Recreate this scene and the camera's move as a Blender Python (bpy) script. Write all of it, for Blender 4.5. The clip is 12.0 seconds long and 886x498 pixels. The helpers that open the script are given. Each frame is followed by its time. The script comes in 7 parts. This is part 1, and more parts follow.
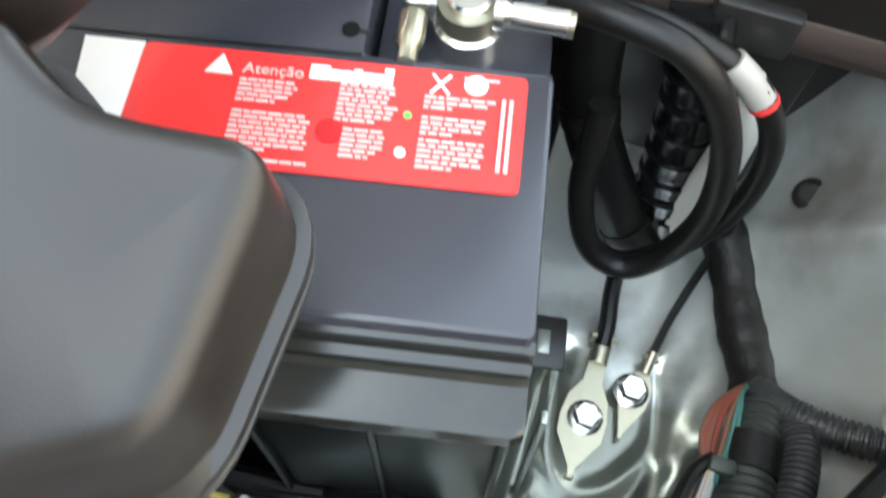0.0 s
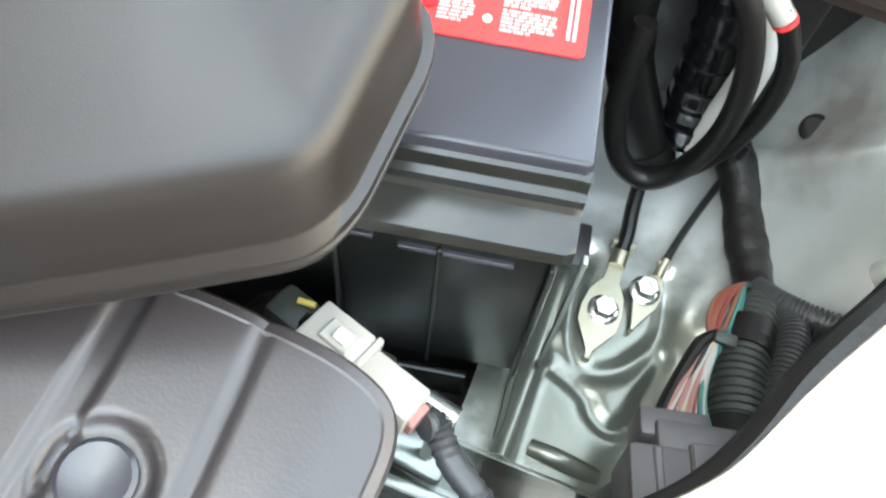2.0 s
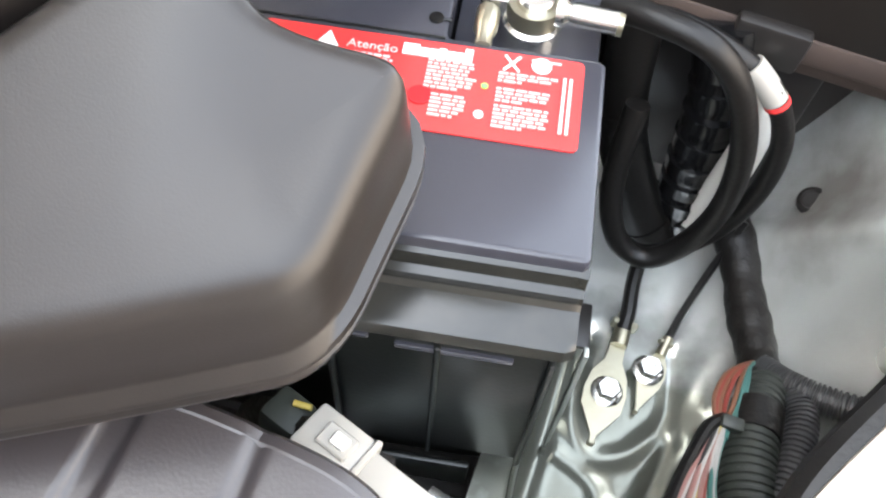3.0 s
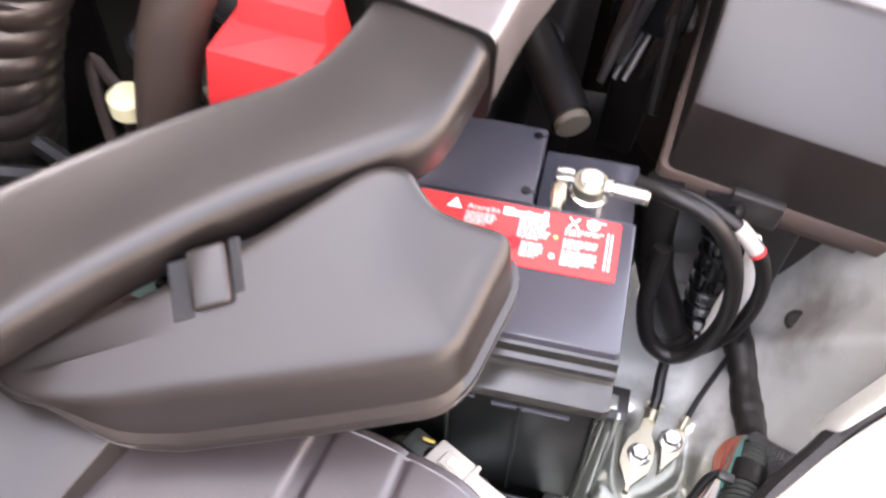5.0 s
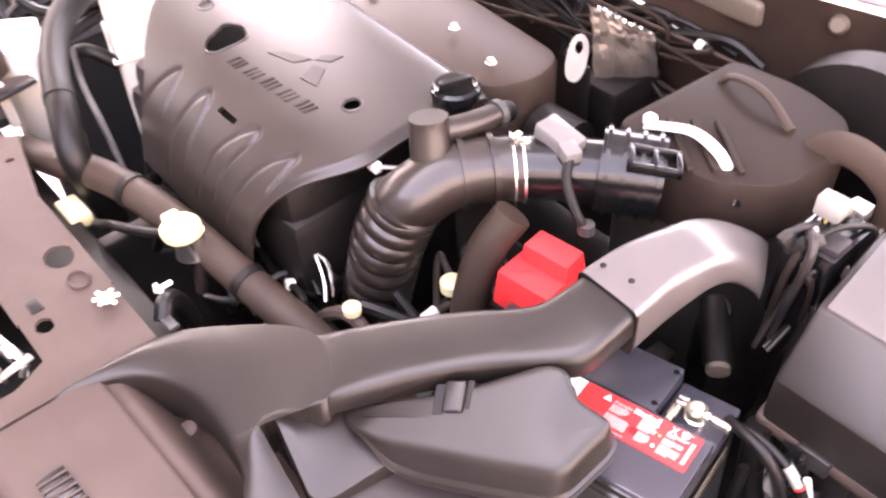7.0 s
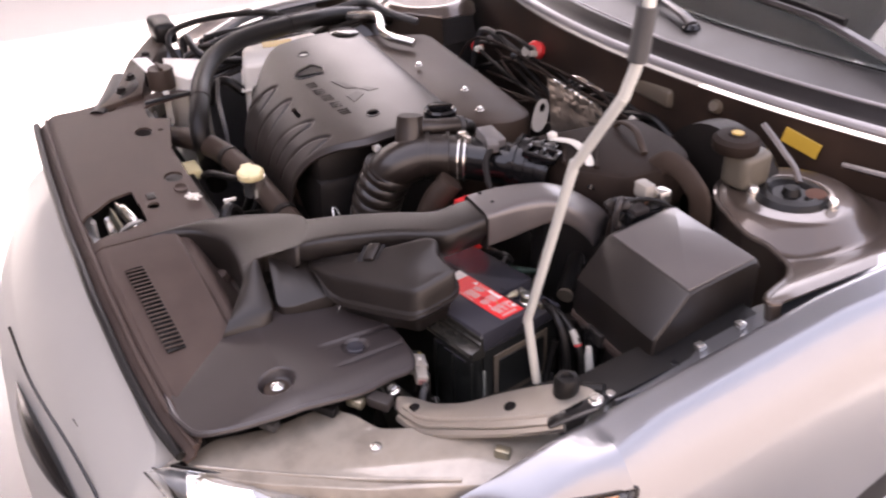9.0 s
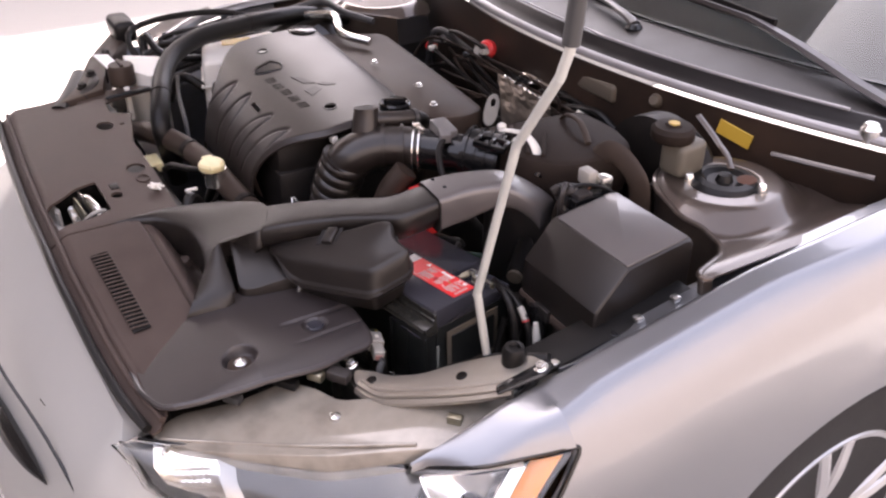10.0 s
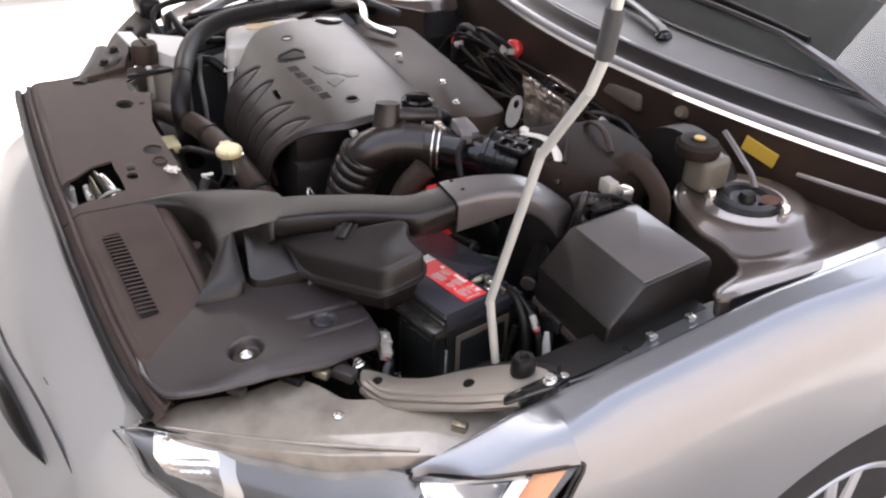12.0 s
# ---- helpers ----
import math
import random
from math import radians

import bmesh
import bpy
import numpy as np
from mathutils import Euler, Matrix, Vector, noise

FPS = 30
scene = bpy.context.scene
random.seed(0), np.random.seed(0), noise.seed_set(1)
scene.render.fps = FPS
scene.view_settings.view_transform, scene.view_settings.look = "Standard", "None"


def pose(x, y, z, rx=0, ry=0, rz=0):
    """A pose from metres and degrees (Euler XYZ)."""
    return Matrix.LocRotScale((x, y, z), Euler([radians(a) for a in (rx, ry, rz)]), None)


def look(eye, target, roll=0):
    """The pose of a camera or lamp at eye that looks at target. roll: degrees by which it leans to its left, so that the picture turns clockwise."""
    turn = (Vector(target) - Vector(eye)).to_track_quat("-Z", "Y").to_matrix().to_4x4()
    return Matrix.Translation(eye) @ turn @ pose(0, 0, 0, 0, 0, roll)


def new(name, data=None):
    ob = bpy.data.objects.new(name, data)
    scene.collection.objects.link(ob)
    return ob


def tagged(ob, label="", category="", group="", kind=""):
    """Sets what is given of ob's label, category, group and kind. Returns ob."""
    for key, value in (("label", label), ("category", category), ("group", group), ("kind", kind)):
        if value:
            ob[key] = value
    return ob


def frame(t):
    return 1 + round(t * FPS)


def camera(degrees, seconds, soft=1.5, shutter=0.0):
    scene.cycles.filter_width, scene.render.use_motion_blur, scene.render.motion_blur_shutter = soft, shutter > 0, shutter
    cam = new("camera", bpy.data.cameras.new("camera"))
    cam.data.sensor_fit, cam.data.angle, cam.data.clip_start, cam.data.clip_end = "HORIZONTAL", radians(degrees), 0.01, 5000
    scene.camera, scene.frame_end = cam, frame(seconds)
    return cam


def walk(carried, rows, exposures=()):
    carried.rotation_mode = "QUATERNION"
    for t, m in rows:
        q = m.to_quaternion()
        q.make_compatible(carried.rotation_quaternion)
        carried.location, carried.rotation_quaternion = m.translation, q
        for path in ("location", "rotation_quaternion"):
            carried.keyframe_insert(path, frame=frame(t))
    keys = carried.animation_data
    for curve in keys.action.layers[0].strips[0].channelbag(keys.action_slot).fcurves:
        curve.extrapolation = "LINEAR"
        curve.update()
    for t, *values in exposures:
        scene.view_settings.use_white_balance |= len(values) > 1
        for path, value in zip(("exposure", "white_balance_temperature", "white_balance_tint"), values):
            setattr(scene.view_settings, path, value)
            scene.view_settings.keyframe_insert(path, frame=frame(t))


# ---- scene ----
import functools

cam = camera(53.5, 12.0, soft=2.2, shutter=0.4)
PATH = [
    (0, (0.546, 0.32, 1.002), (0.385, 1.179, -0.797), 7.5),
    (0.5, (0.556, 0.303, 0.994), (0.419, 1.108, -0.832), 8.7),
    (1, (0.559, 0.282, 0.998), (0.413, 1.108, -0.818), 10.0),
    (1.5, (0.55, 0.258, 0.999), (0.453, 1.107, -0.809), 15.3),
    (2, (0.542, 0.245, 1.018), (0.402, 1.15, -0.76), 13.6),
    (2.5, (0.544, 0.258, 1.019), (0.373, 1.231, -0.719), 11.0),
    (2.7, (0.54, 0.26, 1.019), (0.363, 1.25, -0.711), 10.7),
    (4.3, (0.536, 0.237, 1.069), (0.28, 1.255, -0.634), 7.9),
    (4.5, (0.537, 0.227, 1.083), (0.256, 1.266, -0.603), 6.9),
    (5, (0.545, 0.174, 1.156), (0.148, 1.288, -0.457), 5.3),
    (5.5, (0.551, 0.125, 1.229), (0.037, 1.294, -0.31), 3.4),
    (6, (0.556, 0.076, 1.302), (-0.065, 1.25, -0.193), 2.2),
    (6.1, (0.563, 0.08, 1.338), (-0.098, 1.193, -0.187), 0.1),
    (6.5, (0.614, 0.064, 1.383), (-0.247, 1.103, -0.093), -0.9),
    (6.8, (0.677, 0.057, 1.419), (-0.368, 1.001, -0.002), -3.4),
    (7, (0.722, 0.056, 1.429), (-0.401, 0.965, 0.046), -3.2),
    (7.1, (0.747, 0.049, 1.441), (-0.419, 0.937, 0.081), -3.5),
    (7.2, (0.759, 0.047, 1.445), (-0.431, 0.924, 0.098), -4.2),
    (8.8, (1.253, -0.05, 1.47), (-0.245, 0.714, 0.388), -0.7),
    (9, (1.302, -0.05, 1.47), (-0.195, 0.747, 0.409), -0.7),
    (9.5, (1.366, -0.071, 1.469), (-0.132, 0.765, 0.441), -0.6),
    (10, (1.367, -0.08, 1.475), (-0.09, 0.803, 0.428), 0.6),
    (10.5, (1.358, -0.075, 1.473), (-0.056, 0.762, 0.333), 1.1),
    (11, (1.33, -0.067, 1.464), (-0.107, 0.764, 0.348), 2.0),
    (11.5, (1.347, -0.073, 1.476), (-0.105, 0.765, 0.385), 2.7),
    (12, (1.346, -0.074, 1.48), (-0.114, 0.783, 0.415), 3.7),
]
EXPOSURES = [(0.0, 4.2, 6350, -3), (0.5, 4.5, 6250, -9), (1.0, 4.65, 6200, -12), (1.5, 4.85, 6300, -8), (2.0, 4.77, 6430, -3), (2.7, 4.7, 6600, 3), (4.3, 4.8, 6750, 13), (5.5, 5.1, 6950, 24), (7.2, 4.95, 7150, 33), (8.8, 3.2, 6950, 28), (10.5, 2.9, 6700, 22), (12.0, 2.88, 6550, 15)]
walk(cam, [(t, look(eye, target, roll)) for t, eye, target, roll in PATH], EXPOSURES)

# ==== world, sun and lights ====
world = bpy.data.worlds.new("sky")
scene.world = world
world.use_nodes = True
wn = world.node_tree.nodes
sky = wn.new("ShaderNodeTexSky")
sky.sky_type = "NISHITA"
sky.sun_disc = False
sky.sun_elevation = radians(41)
sky.sun_rotation = radians(-96)
sky.dust_density, sky.ozone_density, sky.air_density = 4.0, 0.6, 0.8
haze = wn.new("ShaderNodeHueSaturation")
haze.inputs["Saturation"].default_value = 0.45
world.node_tree.links.new(sky.outputs[0], haze.inputs["Color"])
world.node_tree.links.new(haze.outputs[0], wn["Background"].inputs[0])
wn["Background"].inputs[1].default_value = 0.15

sun_data = bpy.data.lights.new("sun", "SUN")
sun_data.energy, sun_data.angle, sun_data.color = 4.0, radians(0.6), (1.0, 0.95, 0.88)
sun = new("sun", sun_data)
sun.matrix_world = look((-8, -0.8, 7.0), (0, 0, 0))


# ==== materials ====
def material(name, color, rough=0.5, metal=0.0, grain=400.0, depth=0.05, vary=0.12, stain=0.0, stain_color=(0.1, 0.08, 0.06),
             coat=0.0, stain_scale=14.0, spec=0.5):
    """A surface with colour variation at two scales, uneven gloss and fine relief."""
    m = bpy.data.materials.new(name)
    m.use_nodes = True
    nt = m.node_tree
    n, link = nt.nodes, nt.links.new
    b = n["Principled BSDF"]
    b.inputs["Metallic"].default_value = metal
    b.inputs["Coat Weight"].default_value = coat
    b.inputs["Coat Roughness"].default_value = 0.06
    b.inputs["Specular IOR Level"].default_value = spec
    co = n.new("ShaderNodeTexCoord")
    big = n.new("ShaderNodeTexNoise")
    big.inputs["Scale"].default_value, big.inputs["Detail"].default_value = stain_scale, 6.0
    fine = n.new("ShaderNodeTexNoise")
    fine.inputs["Scale"].default_value, fine.inputs["Detail"].default_value = grain, 3.0
    for t in (big, fine):
        link(co.outputs["Object"], t.inputs["Vector"])
    dark = n.new("ShaderNodeMix")
    dark.data_type = "RGBA"
    dark.inputs[6].default_value = (*[c * (1 - vary) for c in color], 1)
    dark.inputs[7].default_value = (*[min(1, c * (1 + vary)) for c in color], 1)
    link(big.outputs["Fac"], dark.inputs[0])
    out = dark.outputs[2]
    if stain > 0:
        ramp = n.new("ShaderNodeMapRange")
        ramp.inputs[1].default_value, ramp.inputs[2].default_value = 0.42, 0.82
        ramp.inputs[4].default_value = stain
        link(big.outputs["Fac"], ramp.inputs[0])
        dirty = n.new("ShaderNodeMix")
        dirty.data_type = "RGBA"
        dirty.inputs[7].default_value = (*stain_color, 1)
        link(ramp.outputs[0], dirty.inputs[0])
        link(out, dirty.inputs[6])
        out = dirty.outputs[2]
    link(out, b.inputs["Base Color"])
    gloss = n.new("ShaderNodeMapRange")
    smoothest, dullest = max(0.02, rough - 0.08), min(1, rough + 0.10)
    if rough >= 0.28:
        smoothest = max(smoothest, 0.29)
    else:
        dullest = min(dullest, 0.265)
    gloss.inputs[3].default_value, gloss.inputs[4].default_value = smoothest, dullest
    link(big.outputs["Fac"], gloss.inputs[0])
    link(gloss.outputs[0], b.inputs["Roughness"])
    if depth > 0:
        bump = n.new("ShaderNodeBump")
        bump.inputs["Strength"].default_value, bump.inputs["Distance"].default_value = depth, 0.0015
        link(fine.outputs["Fac"], bump.inputs["Height"])
        link(bump.outputs[0], b.inputs["Normal"])
    return m


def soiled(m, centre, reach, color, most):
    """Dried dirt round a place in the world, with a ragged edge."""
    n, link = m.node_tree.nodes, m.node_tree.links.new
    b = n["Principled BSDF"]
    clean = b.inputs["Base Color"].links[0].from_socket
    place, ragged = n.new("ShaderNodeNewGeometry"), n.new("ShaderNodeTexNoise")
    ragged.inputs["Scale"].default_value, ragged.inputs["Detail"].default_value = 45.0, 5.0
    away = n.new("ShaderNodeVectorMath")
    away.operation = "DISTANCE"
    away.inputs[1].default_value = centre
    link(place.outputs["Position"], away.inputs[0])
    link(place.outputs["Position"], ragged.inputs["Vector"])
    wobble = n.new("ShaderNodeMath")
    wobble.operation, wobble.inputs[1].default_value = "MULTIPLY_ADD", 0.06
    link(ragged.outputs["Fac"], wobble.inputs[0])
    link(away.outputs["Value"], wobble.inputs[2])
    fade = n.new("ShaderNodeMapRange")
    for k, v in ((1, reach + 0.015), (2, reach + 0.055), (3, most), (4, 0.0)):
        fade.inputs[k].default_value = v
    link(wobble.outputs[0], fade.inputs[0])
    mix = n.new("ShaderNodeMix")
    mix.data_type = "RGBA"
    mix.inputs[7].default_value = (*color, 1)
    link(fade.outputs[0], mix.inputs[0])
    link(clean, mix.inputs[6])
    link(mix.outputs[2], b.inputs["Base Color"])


def clear(name, color, rough=0.02):
    m = bpy.data.materials.new(name)
    m.use_nodes = True
    b = m.node_tree.nodes["Principled BSDF"]
    b.inputs["Base Color"].default_value = (*color, 1)
    b.inputs["Transmission Weight"].default_value, b.inputs["Roughness"].default_value, b.inputs["IOR"].default_value = 1.0, rough, 1.45
    return m


BLACK = material("black moulded plastic", (0.015, 0.0135, 0.013), 0.34, grain=1400, depth=0.05, vary=0.2, stain=0.25, stain_color=(0.05, 0.043, 0.036))
MATTE = material("dusty black plastic", (0.064, 0.047, 0.040), 0.5, grain=1200, depth=0.08, vary=0.25, spec=0.18, stain=0.35, stain_color=(0.085, 0.066, 0.055))
RUBBER = material("black rubber", (0.0050, 0.0045, 0.0042), 0.42, grain=500, depth=0.12, vary=0.2, stain=0.3, stain_color=(0.012, 0.0095, 0.008), spec=0.32)
GLOSSBLACK = material("glossy black plastic", (0.006, 0.006, 0.0065), 0.18, grain=500, depth=0.03)
CASE = material("grey battery plastic", (0.034, 0.0345, 0.043), 0.27, grain=900, depth=0.03, vary=0.08, stain_scale=25)
RIMPL = material("dark battery rim plastic", (0.017, 0.017, 0.0148), 0.24, grain=900, depth=0.03, vary=0.15, stain=0.3, stain_color=(0.06, 0.055, 0.045), stain_scale=40)
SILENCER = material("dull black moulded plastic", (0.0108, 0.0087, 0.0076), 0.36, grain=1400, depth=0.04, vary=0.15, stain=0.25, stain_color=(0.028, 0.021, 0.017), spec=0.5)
CASEDARK = material("dark battery case", (0.007, 0.008, 0.0075), 0.3, grain=500, depth=0.08, vary=0.2)
TAPE = material("wrapping tape", (0.0065, 0.0056, 0.0050), 0.5, grain=260, depth=0.5, vary=0.25, stain=0.4, stain_color=(0.030, 0.024, 0.020), spec=0.3)
STEEL = material("primer grey sheet steel", (0.315, 0.34, 0.315), 0.24, 0.5, grain=300, depth=0.03, vary=0.12, stain=0.5, stain_color=(0.22, 0.19, 0.15), stain_scale=11)
PAINT = material("metallic grey car paint", (0.265, 0.273, 0.289), 0.28, 0.85, grain=1500, depth=0.02, vary=0.04, coat=1.0)
BUMPERPAINT = material("silver bumper paint under dust", (0.40, 0.40, 0.38), 0.5, 0.2, grain=1500, depth=0.02, vary=0.05, stain=0.15, stain_color=(0.16, 0.15, 0.13), stain_scale=5, coat=0.1, spec=0.3)
BRACKETPAINT = material("worn silver bracket paint", (0.40, 0.37, 0.32), 0.32, 0.7, grain=500, depth=0.04, vary=0.1, stain=0.3, stain_color=(0.25, 0.21, 0.16), stain_scale=24)
ZINC = material("zinc plated steel", (0.36, 0.34, 0.26), 0.3, 0.9, grain=350, depth=0.08, vary=0.15, stain=0.4, stain_color=(0.20, 0.16, 0.09), stain_scale=60)
RODZINC = material("dull galvanised wire", (0.60, 0.61, 0.57), 0.42, 0.45, grain=350, depth=0.05, vary=0.12)
BRIGHT = material("bright bare metal", (0.75, 0.74, 0.7), 0.25, 0.95, grain=350, depth=0.08, vary=0.15)
SHIELDMET = material("dull crumpled aluminium", (0.25, 0.225, 0.20), 0.45, 0.8, grain=120, depth=0.4, vary=0.3, stain=0.4, stain_color=(0.12, 0.09, 0.06))
REFLECT = material("aluminised reflector", (0.88, 0.87, 0.85), 0.24, 1.0, depth=0.0, vary=0.02)
HOODIN = material("pale hood underside paint", (0.74, 0.75, 0.78), 0.42, 0.25, grain=400, depth=0.02, vary=0.06)
CHROME = material("chrome", (0.85, 0.85, 0.86), 0.06, 1.0, depth=0.0, vary=0.02)
ALLOY = material("alloy wheel paint", (0.55, 0.56, 0.57), 0.3, 0.7, grain=900, depth=0.02, coat=0.5)
DARKMETAL = material("dark cast metal", (0.009, 0.0075, 0.0068), 0.5, 0.4, grain=220, depth=0.35, vary=0.3, stain=0.4, stain_color=(0.028, 0.021, 0.016))
HOSE = material("dusty brown rubber", (0.015, 0.011, 0.009), 0.32, grain=500, depth=0.12, vary=0.2, stain=0.45, stain_color=(0.036, 0.026, 0.020), spec=0.5, coat=0.25)
BROWN = material("brown dusty plastic", (0.042, 0.029, 0.022), 0.5, grain=500, depth=0.15, vary=0.2, stain=0.4, stain_color=(0.066, 0.048, 0.036), spec=0.25)
DARKBROWN = material("dark dusty plastic", (0.021, 0.0145, 0.0115), 0.6, grain=500, depth=0.15, vary=0.25, stain=0.4, stain_color=(0.032, 0.023, 0.018), spec=0.15)
COVERPL = material("satin dark plastic", (0.031, 0.026, 0.0265), 0.33, grain=800, depth=0.06, vary=0.12, stain=0.3, stain_color=(0.042, 0.036, 0.034), spec=0.7)
# base colour raised to stand in for sky reflected in glossy plastic
SHEENPL = material("dark plastic lightened for sky sheen", (0.088, 0.080, 0.078), 0.28, grain=900, depth=0.04, vary=0.10, stain=0.3, stain_color=(0.115, 0.103, 0.098), stain_scale=20, spec=0.9, coat=0.4)
SENSORPL = material("light grey sensor plastic", (0.15, 0.145, 0.145), 0.24, grain=700, depth=0.04, vary=0.1, stain=0.3, stain_color=(0.2, 0.18, 0.16), stain_scale=60)
RUST = material("rust", (0.09, 0.036, 0.02), 0.8, grain=300, depth=0.2, vary=0.4)
TOWERPAINT = material("dusty dark grey paint", (0.098, 0.077, 0.064), 0.28, 0.6, grain=700, depth=0.03, vary=0.15, stain=0.5, stain_color=(0.10, 0.07, 0.05), coat=0.8)
COWLPL = material("black cowl plastic", (0.0105, 0.0085, 0.0085), 0.42, grain=900, depth=0.06, vary=0.2, stain=0.3, stain_color=(0.022, 0.017, 0.015), spec=0.4)
FIREWALL = material("dusty brown firewall paint", (0.026, 0.0175, 0.0135), 0.5, grain=500, depth=0.15, vary=0.3, stain=0.5, stain_color=(0.075, 0.043, 0.028), stain_scale=9, spec=0.3)
# pale colour stands in for light reflected along the cowl's edges
SEALSHEEN = material("pale grey for cowl edge sheen", (0.30, 0.29, 0.295), 0.33, 0.2, grain=600, depth=0.04, vary=0.15, coat=0.4)
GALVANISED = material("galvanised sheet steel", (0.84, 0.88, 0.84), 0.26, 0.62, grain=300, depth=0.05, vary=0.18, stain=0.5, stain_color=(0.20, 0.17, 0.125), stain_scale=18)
TANKPL = material("yellowed tank plastic", (0.125, 0.112, 0.088), 0.4, depth=0.04, vary=0.1, stain=0.4, stain_color=(0.12, 0.10, 0.07))
FLUID = material("stained fluid tank plastic", (0.11, 0.092, 0.07), 0.4, depth=0.04, stain=0.5, stain_color=(0.1, 0.08, 0.06))
GREEN = material("dark green painted bracket", (0.02, 0.05, 0.038), 0.5, grain=300, depth=0.2, vary=0.3)
CREAM = material("cream connector plastic", (0.32, 0.305, 0.275), 0.4, grain=400, depth=0.05, vary=0.08, stain=0.3, stain_color=(0.4, 0.37, 0.3), stain_scale=50)
ENGINEPL = material("warm black engine plastic", (0.0160, 0.0118, 0.0100), 0.34, grain=1200, depth=0.05, vary=0.15, stain=0.3, stain_color=(0.036, 0.026, 0.021), spec=0.62)
PLUGGREY = material("violet grey plug plastic", (0.048, 0.043, 0.046), 0.42, grain=400, depth=0.06, vary=0.15, stain=0.3, stain_color=(0.13, 0.12, 0.11))
CONN = material("grey connector plastic", (0.020, 0.017, 0.0172), 0.45, grain=400, depth=0.08, vary=0.15, stain=0.3, stain_color=(0.2, 0.18, 0.15))
GREENISH = material("dull green conduit", (0.026, 0.030, 0.025), 0.5, grain=300, depth=0.1)
CONDUIT = material("grey conduit", (0.040, 0.040, 0.041), 0.45, grain=300, depth=0.1)
YELLOW = material("yellow plastic", (0.55, 0.36, 0.05), 0.4, depth=0.05)
CAPTOP = material("pale yellow cap", (0.8, 0.72, 0.42), 0.4, depth=0.05, stain=0.4, stain_color=(0.6, 0.42, 0.15), stain_scale=60)
RED = material("red label print", (0.78, 0.035, 0.035), 0.3, grain=500, depth=0.02, vary=0.06, coat=0.4)
DARKRED = material("dark red print", (0.42, 0.01, 0.015), 0.35, depth=0.0)
WHITE = material("white print", (0.82, 0.8, 0.78), 0.4, depth=0.0, vary=0.03)
PRINT = material("pale pink label print", (0.62, 0.46, 0.44), 0.4, depth=0.0, vary=0.05)
WHITEPL = material("milky white plastic", (0.7, 0.68, 0.62), 0.45, depth=0.03, vary=0.06)
REDCAP = material("red terminal cover plastic", (0.72, 0.04, 0.04), 0.35, grain=400, depth=0.06)
ORANGE = material("amber lens", (1.0, 0.33, 0.03), 0.4, depth=0.0, vary=0.03, coat=0.5)
TYRE = material("tyre rubber", (0.009, 0.009, 0.010), 0.8, grain=250, depth=0.3, vary=0.2)
FLOORMAT = material("pale polished concrete", (0.32, 0.31, 0.295), 0.35, grain=60, depth=0.05, vary=0.08, stain=0.3, stain_color=(0.28, 0.265, 0.245), stain_scale=1.2)
ROOFMAT = material("unseen ceiling brown", (0.16, 0.13, 0.115), 0.7, grain=60, depth=0.1, vary=0.1, stain_scale=2)
DIMWALL = material("brown grey wall", (0.17, 0.15, 0.138), 0.7, grain=120, depth=0.1, vary=0.08, stain_scale=2)
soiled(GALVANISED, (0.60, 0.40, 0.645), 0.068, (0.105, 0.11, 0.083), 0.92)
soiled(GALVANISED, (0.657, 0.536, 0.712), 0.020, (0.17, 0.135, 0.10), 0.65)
GLASS = clear("window glass", (0.9, 0.95, 0.93))
LENS = clear("clear polycarbonate", (0.97, 0.97, 0.95), 0.03)
WIRE = {k: material(k + " wire sheath", c, 0.4, depth=0.0, vary=0.05) for k, c in
        (("red", (0.182, 0.028, 0.019)), ("pink", (0.264, 0.138, 0.121)), ("green", (0.044, 0.132, 0.116)), ("white", (0.358, 0.341, 0.319)),
         ("yellow", (0.358, 0.275, 0.055)), ("brown", (0.138, 0.055, 0.028)), ("blue", (0.12, 0.2, 0.35)), ("black", (0.02, 0.02, 0.02)))}


# ==== mesh helpers ====
def thing(name, place=(0, 0, 0), label="", category="", group="", kind=""):
    return tagged(place_at(new(name), place), label, category, group, kind)


def place_at(ob, place):
    ob.location = place
    bpy.context.view_layer.update()
    return ob


def part(name, bm, mat, parent=None, label="", sharp=35):
    """Links a bmesh, given in world metres, as one mesh object under a thing or under a part."""
    bmesh.ops.recalc_face_normals(bm, faces=bm.faces)
    me = bpy.data.meshes.new(name)
    bm.to_mesh(me)
    bm.free()
    me.materials.append(mat)
    me.shade_smooth()
    me.set_sharp_from_angle(angle=radians(sharp))
    ob = new(name, me)
    if parent is not None:
        ob.parent = parent
        ob.matrix_parent_inverse = parent.matrix_world.inverted()
    if label:
        ob["label"] = label
    return ob


def lone(name, bm, mat, label, category, group="", kind="", sharp=35):
    return tagged(part(name, bm, mat, None, "", sharp), label, category, group, kind)


def bevel(bm, r, segs=3, angle=35):
    edges = [e for e in bm.edges if len(e.link_faces) == 2 and e.calc_face_angle(0) > radians(angle)]
    bmesh.ops.bevel(bm, geom=edges, offset=r, segments=segs, profile=0.5, affect="EDGES", clamp_overlap=True)
    return bm


def box(center, size, r=0.002, segs=2, m=None):
    bm = bmesh.new()
    bmesh.ops.create_cube(bm, size=1)
    bmesh.ops.scale(bm, vec=size, verts=bm.verts)
    if r > 0:
        bevel(bm, r, segs)
    bmesh.ops.translate(bm, vec=center, verts=bm.verts)
    if m is not None:
        bmesh.ops.transform(bm, matrix=m, verts=bm.verts)
    return bm


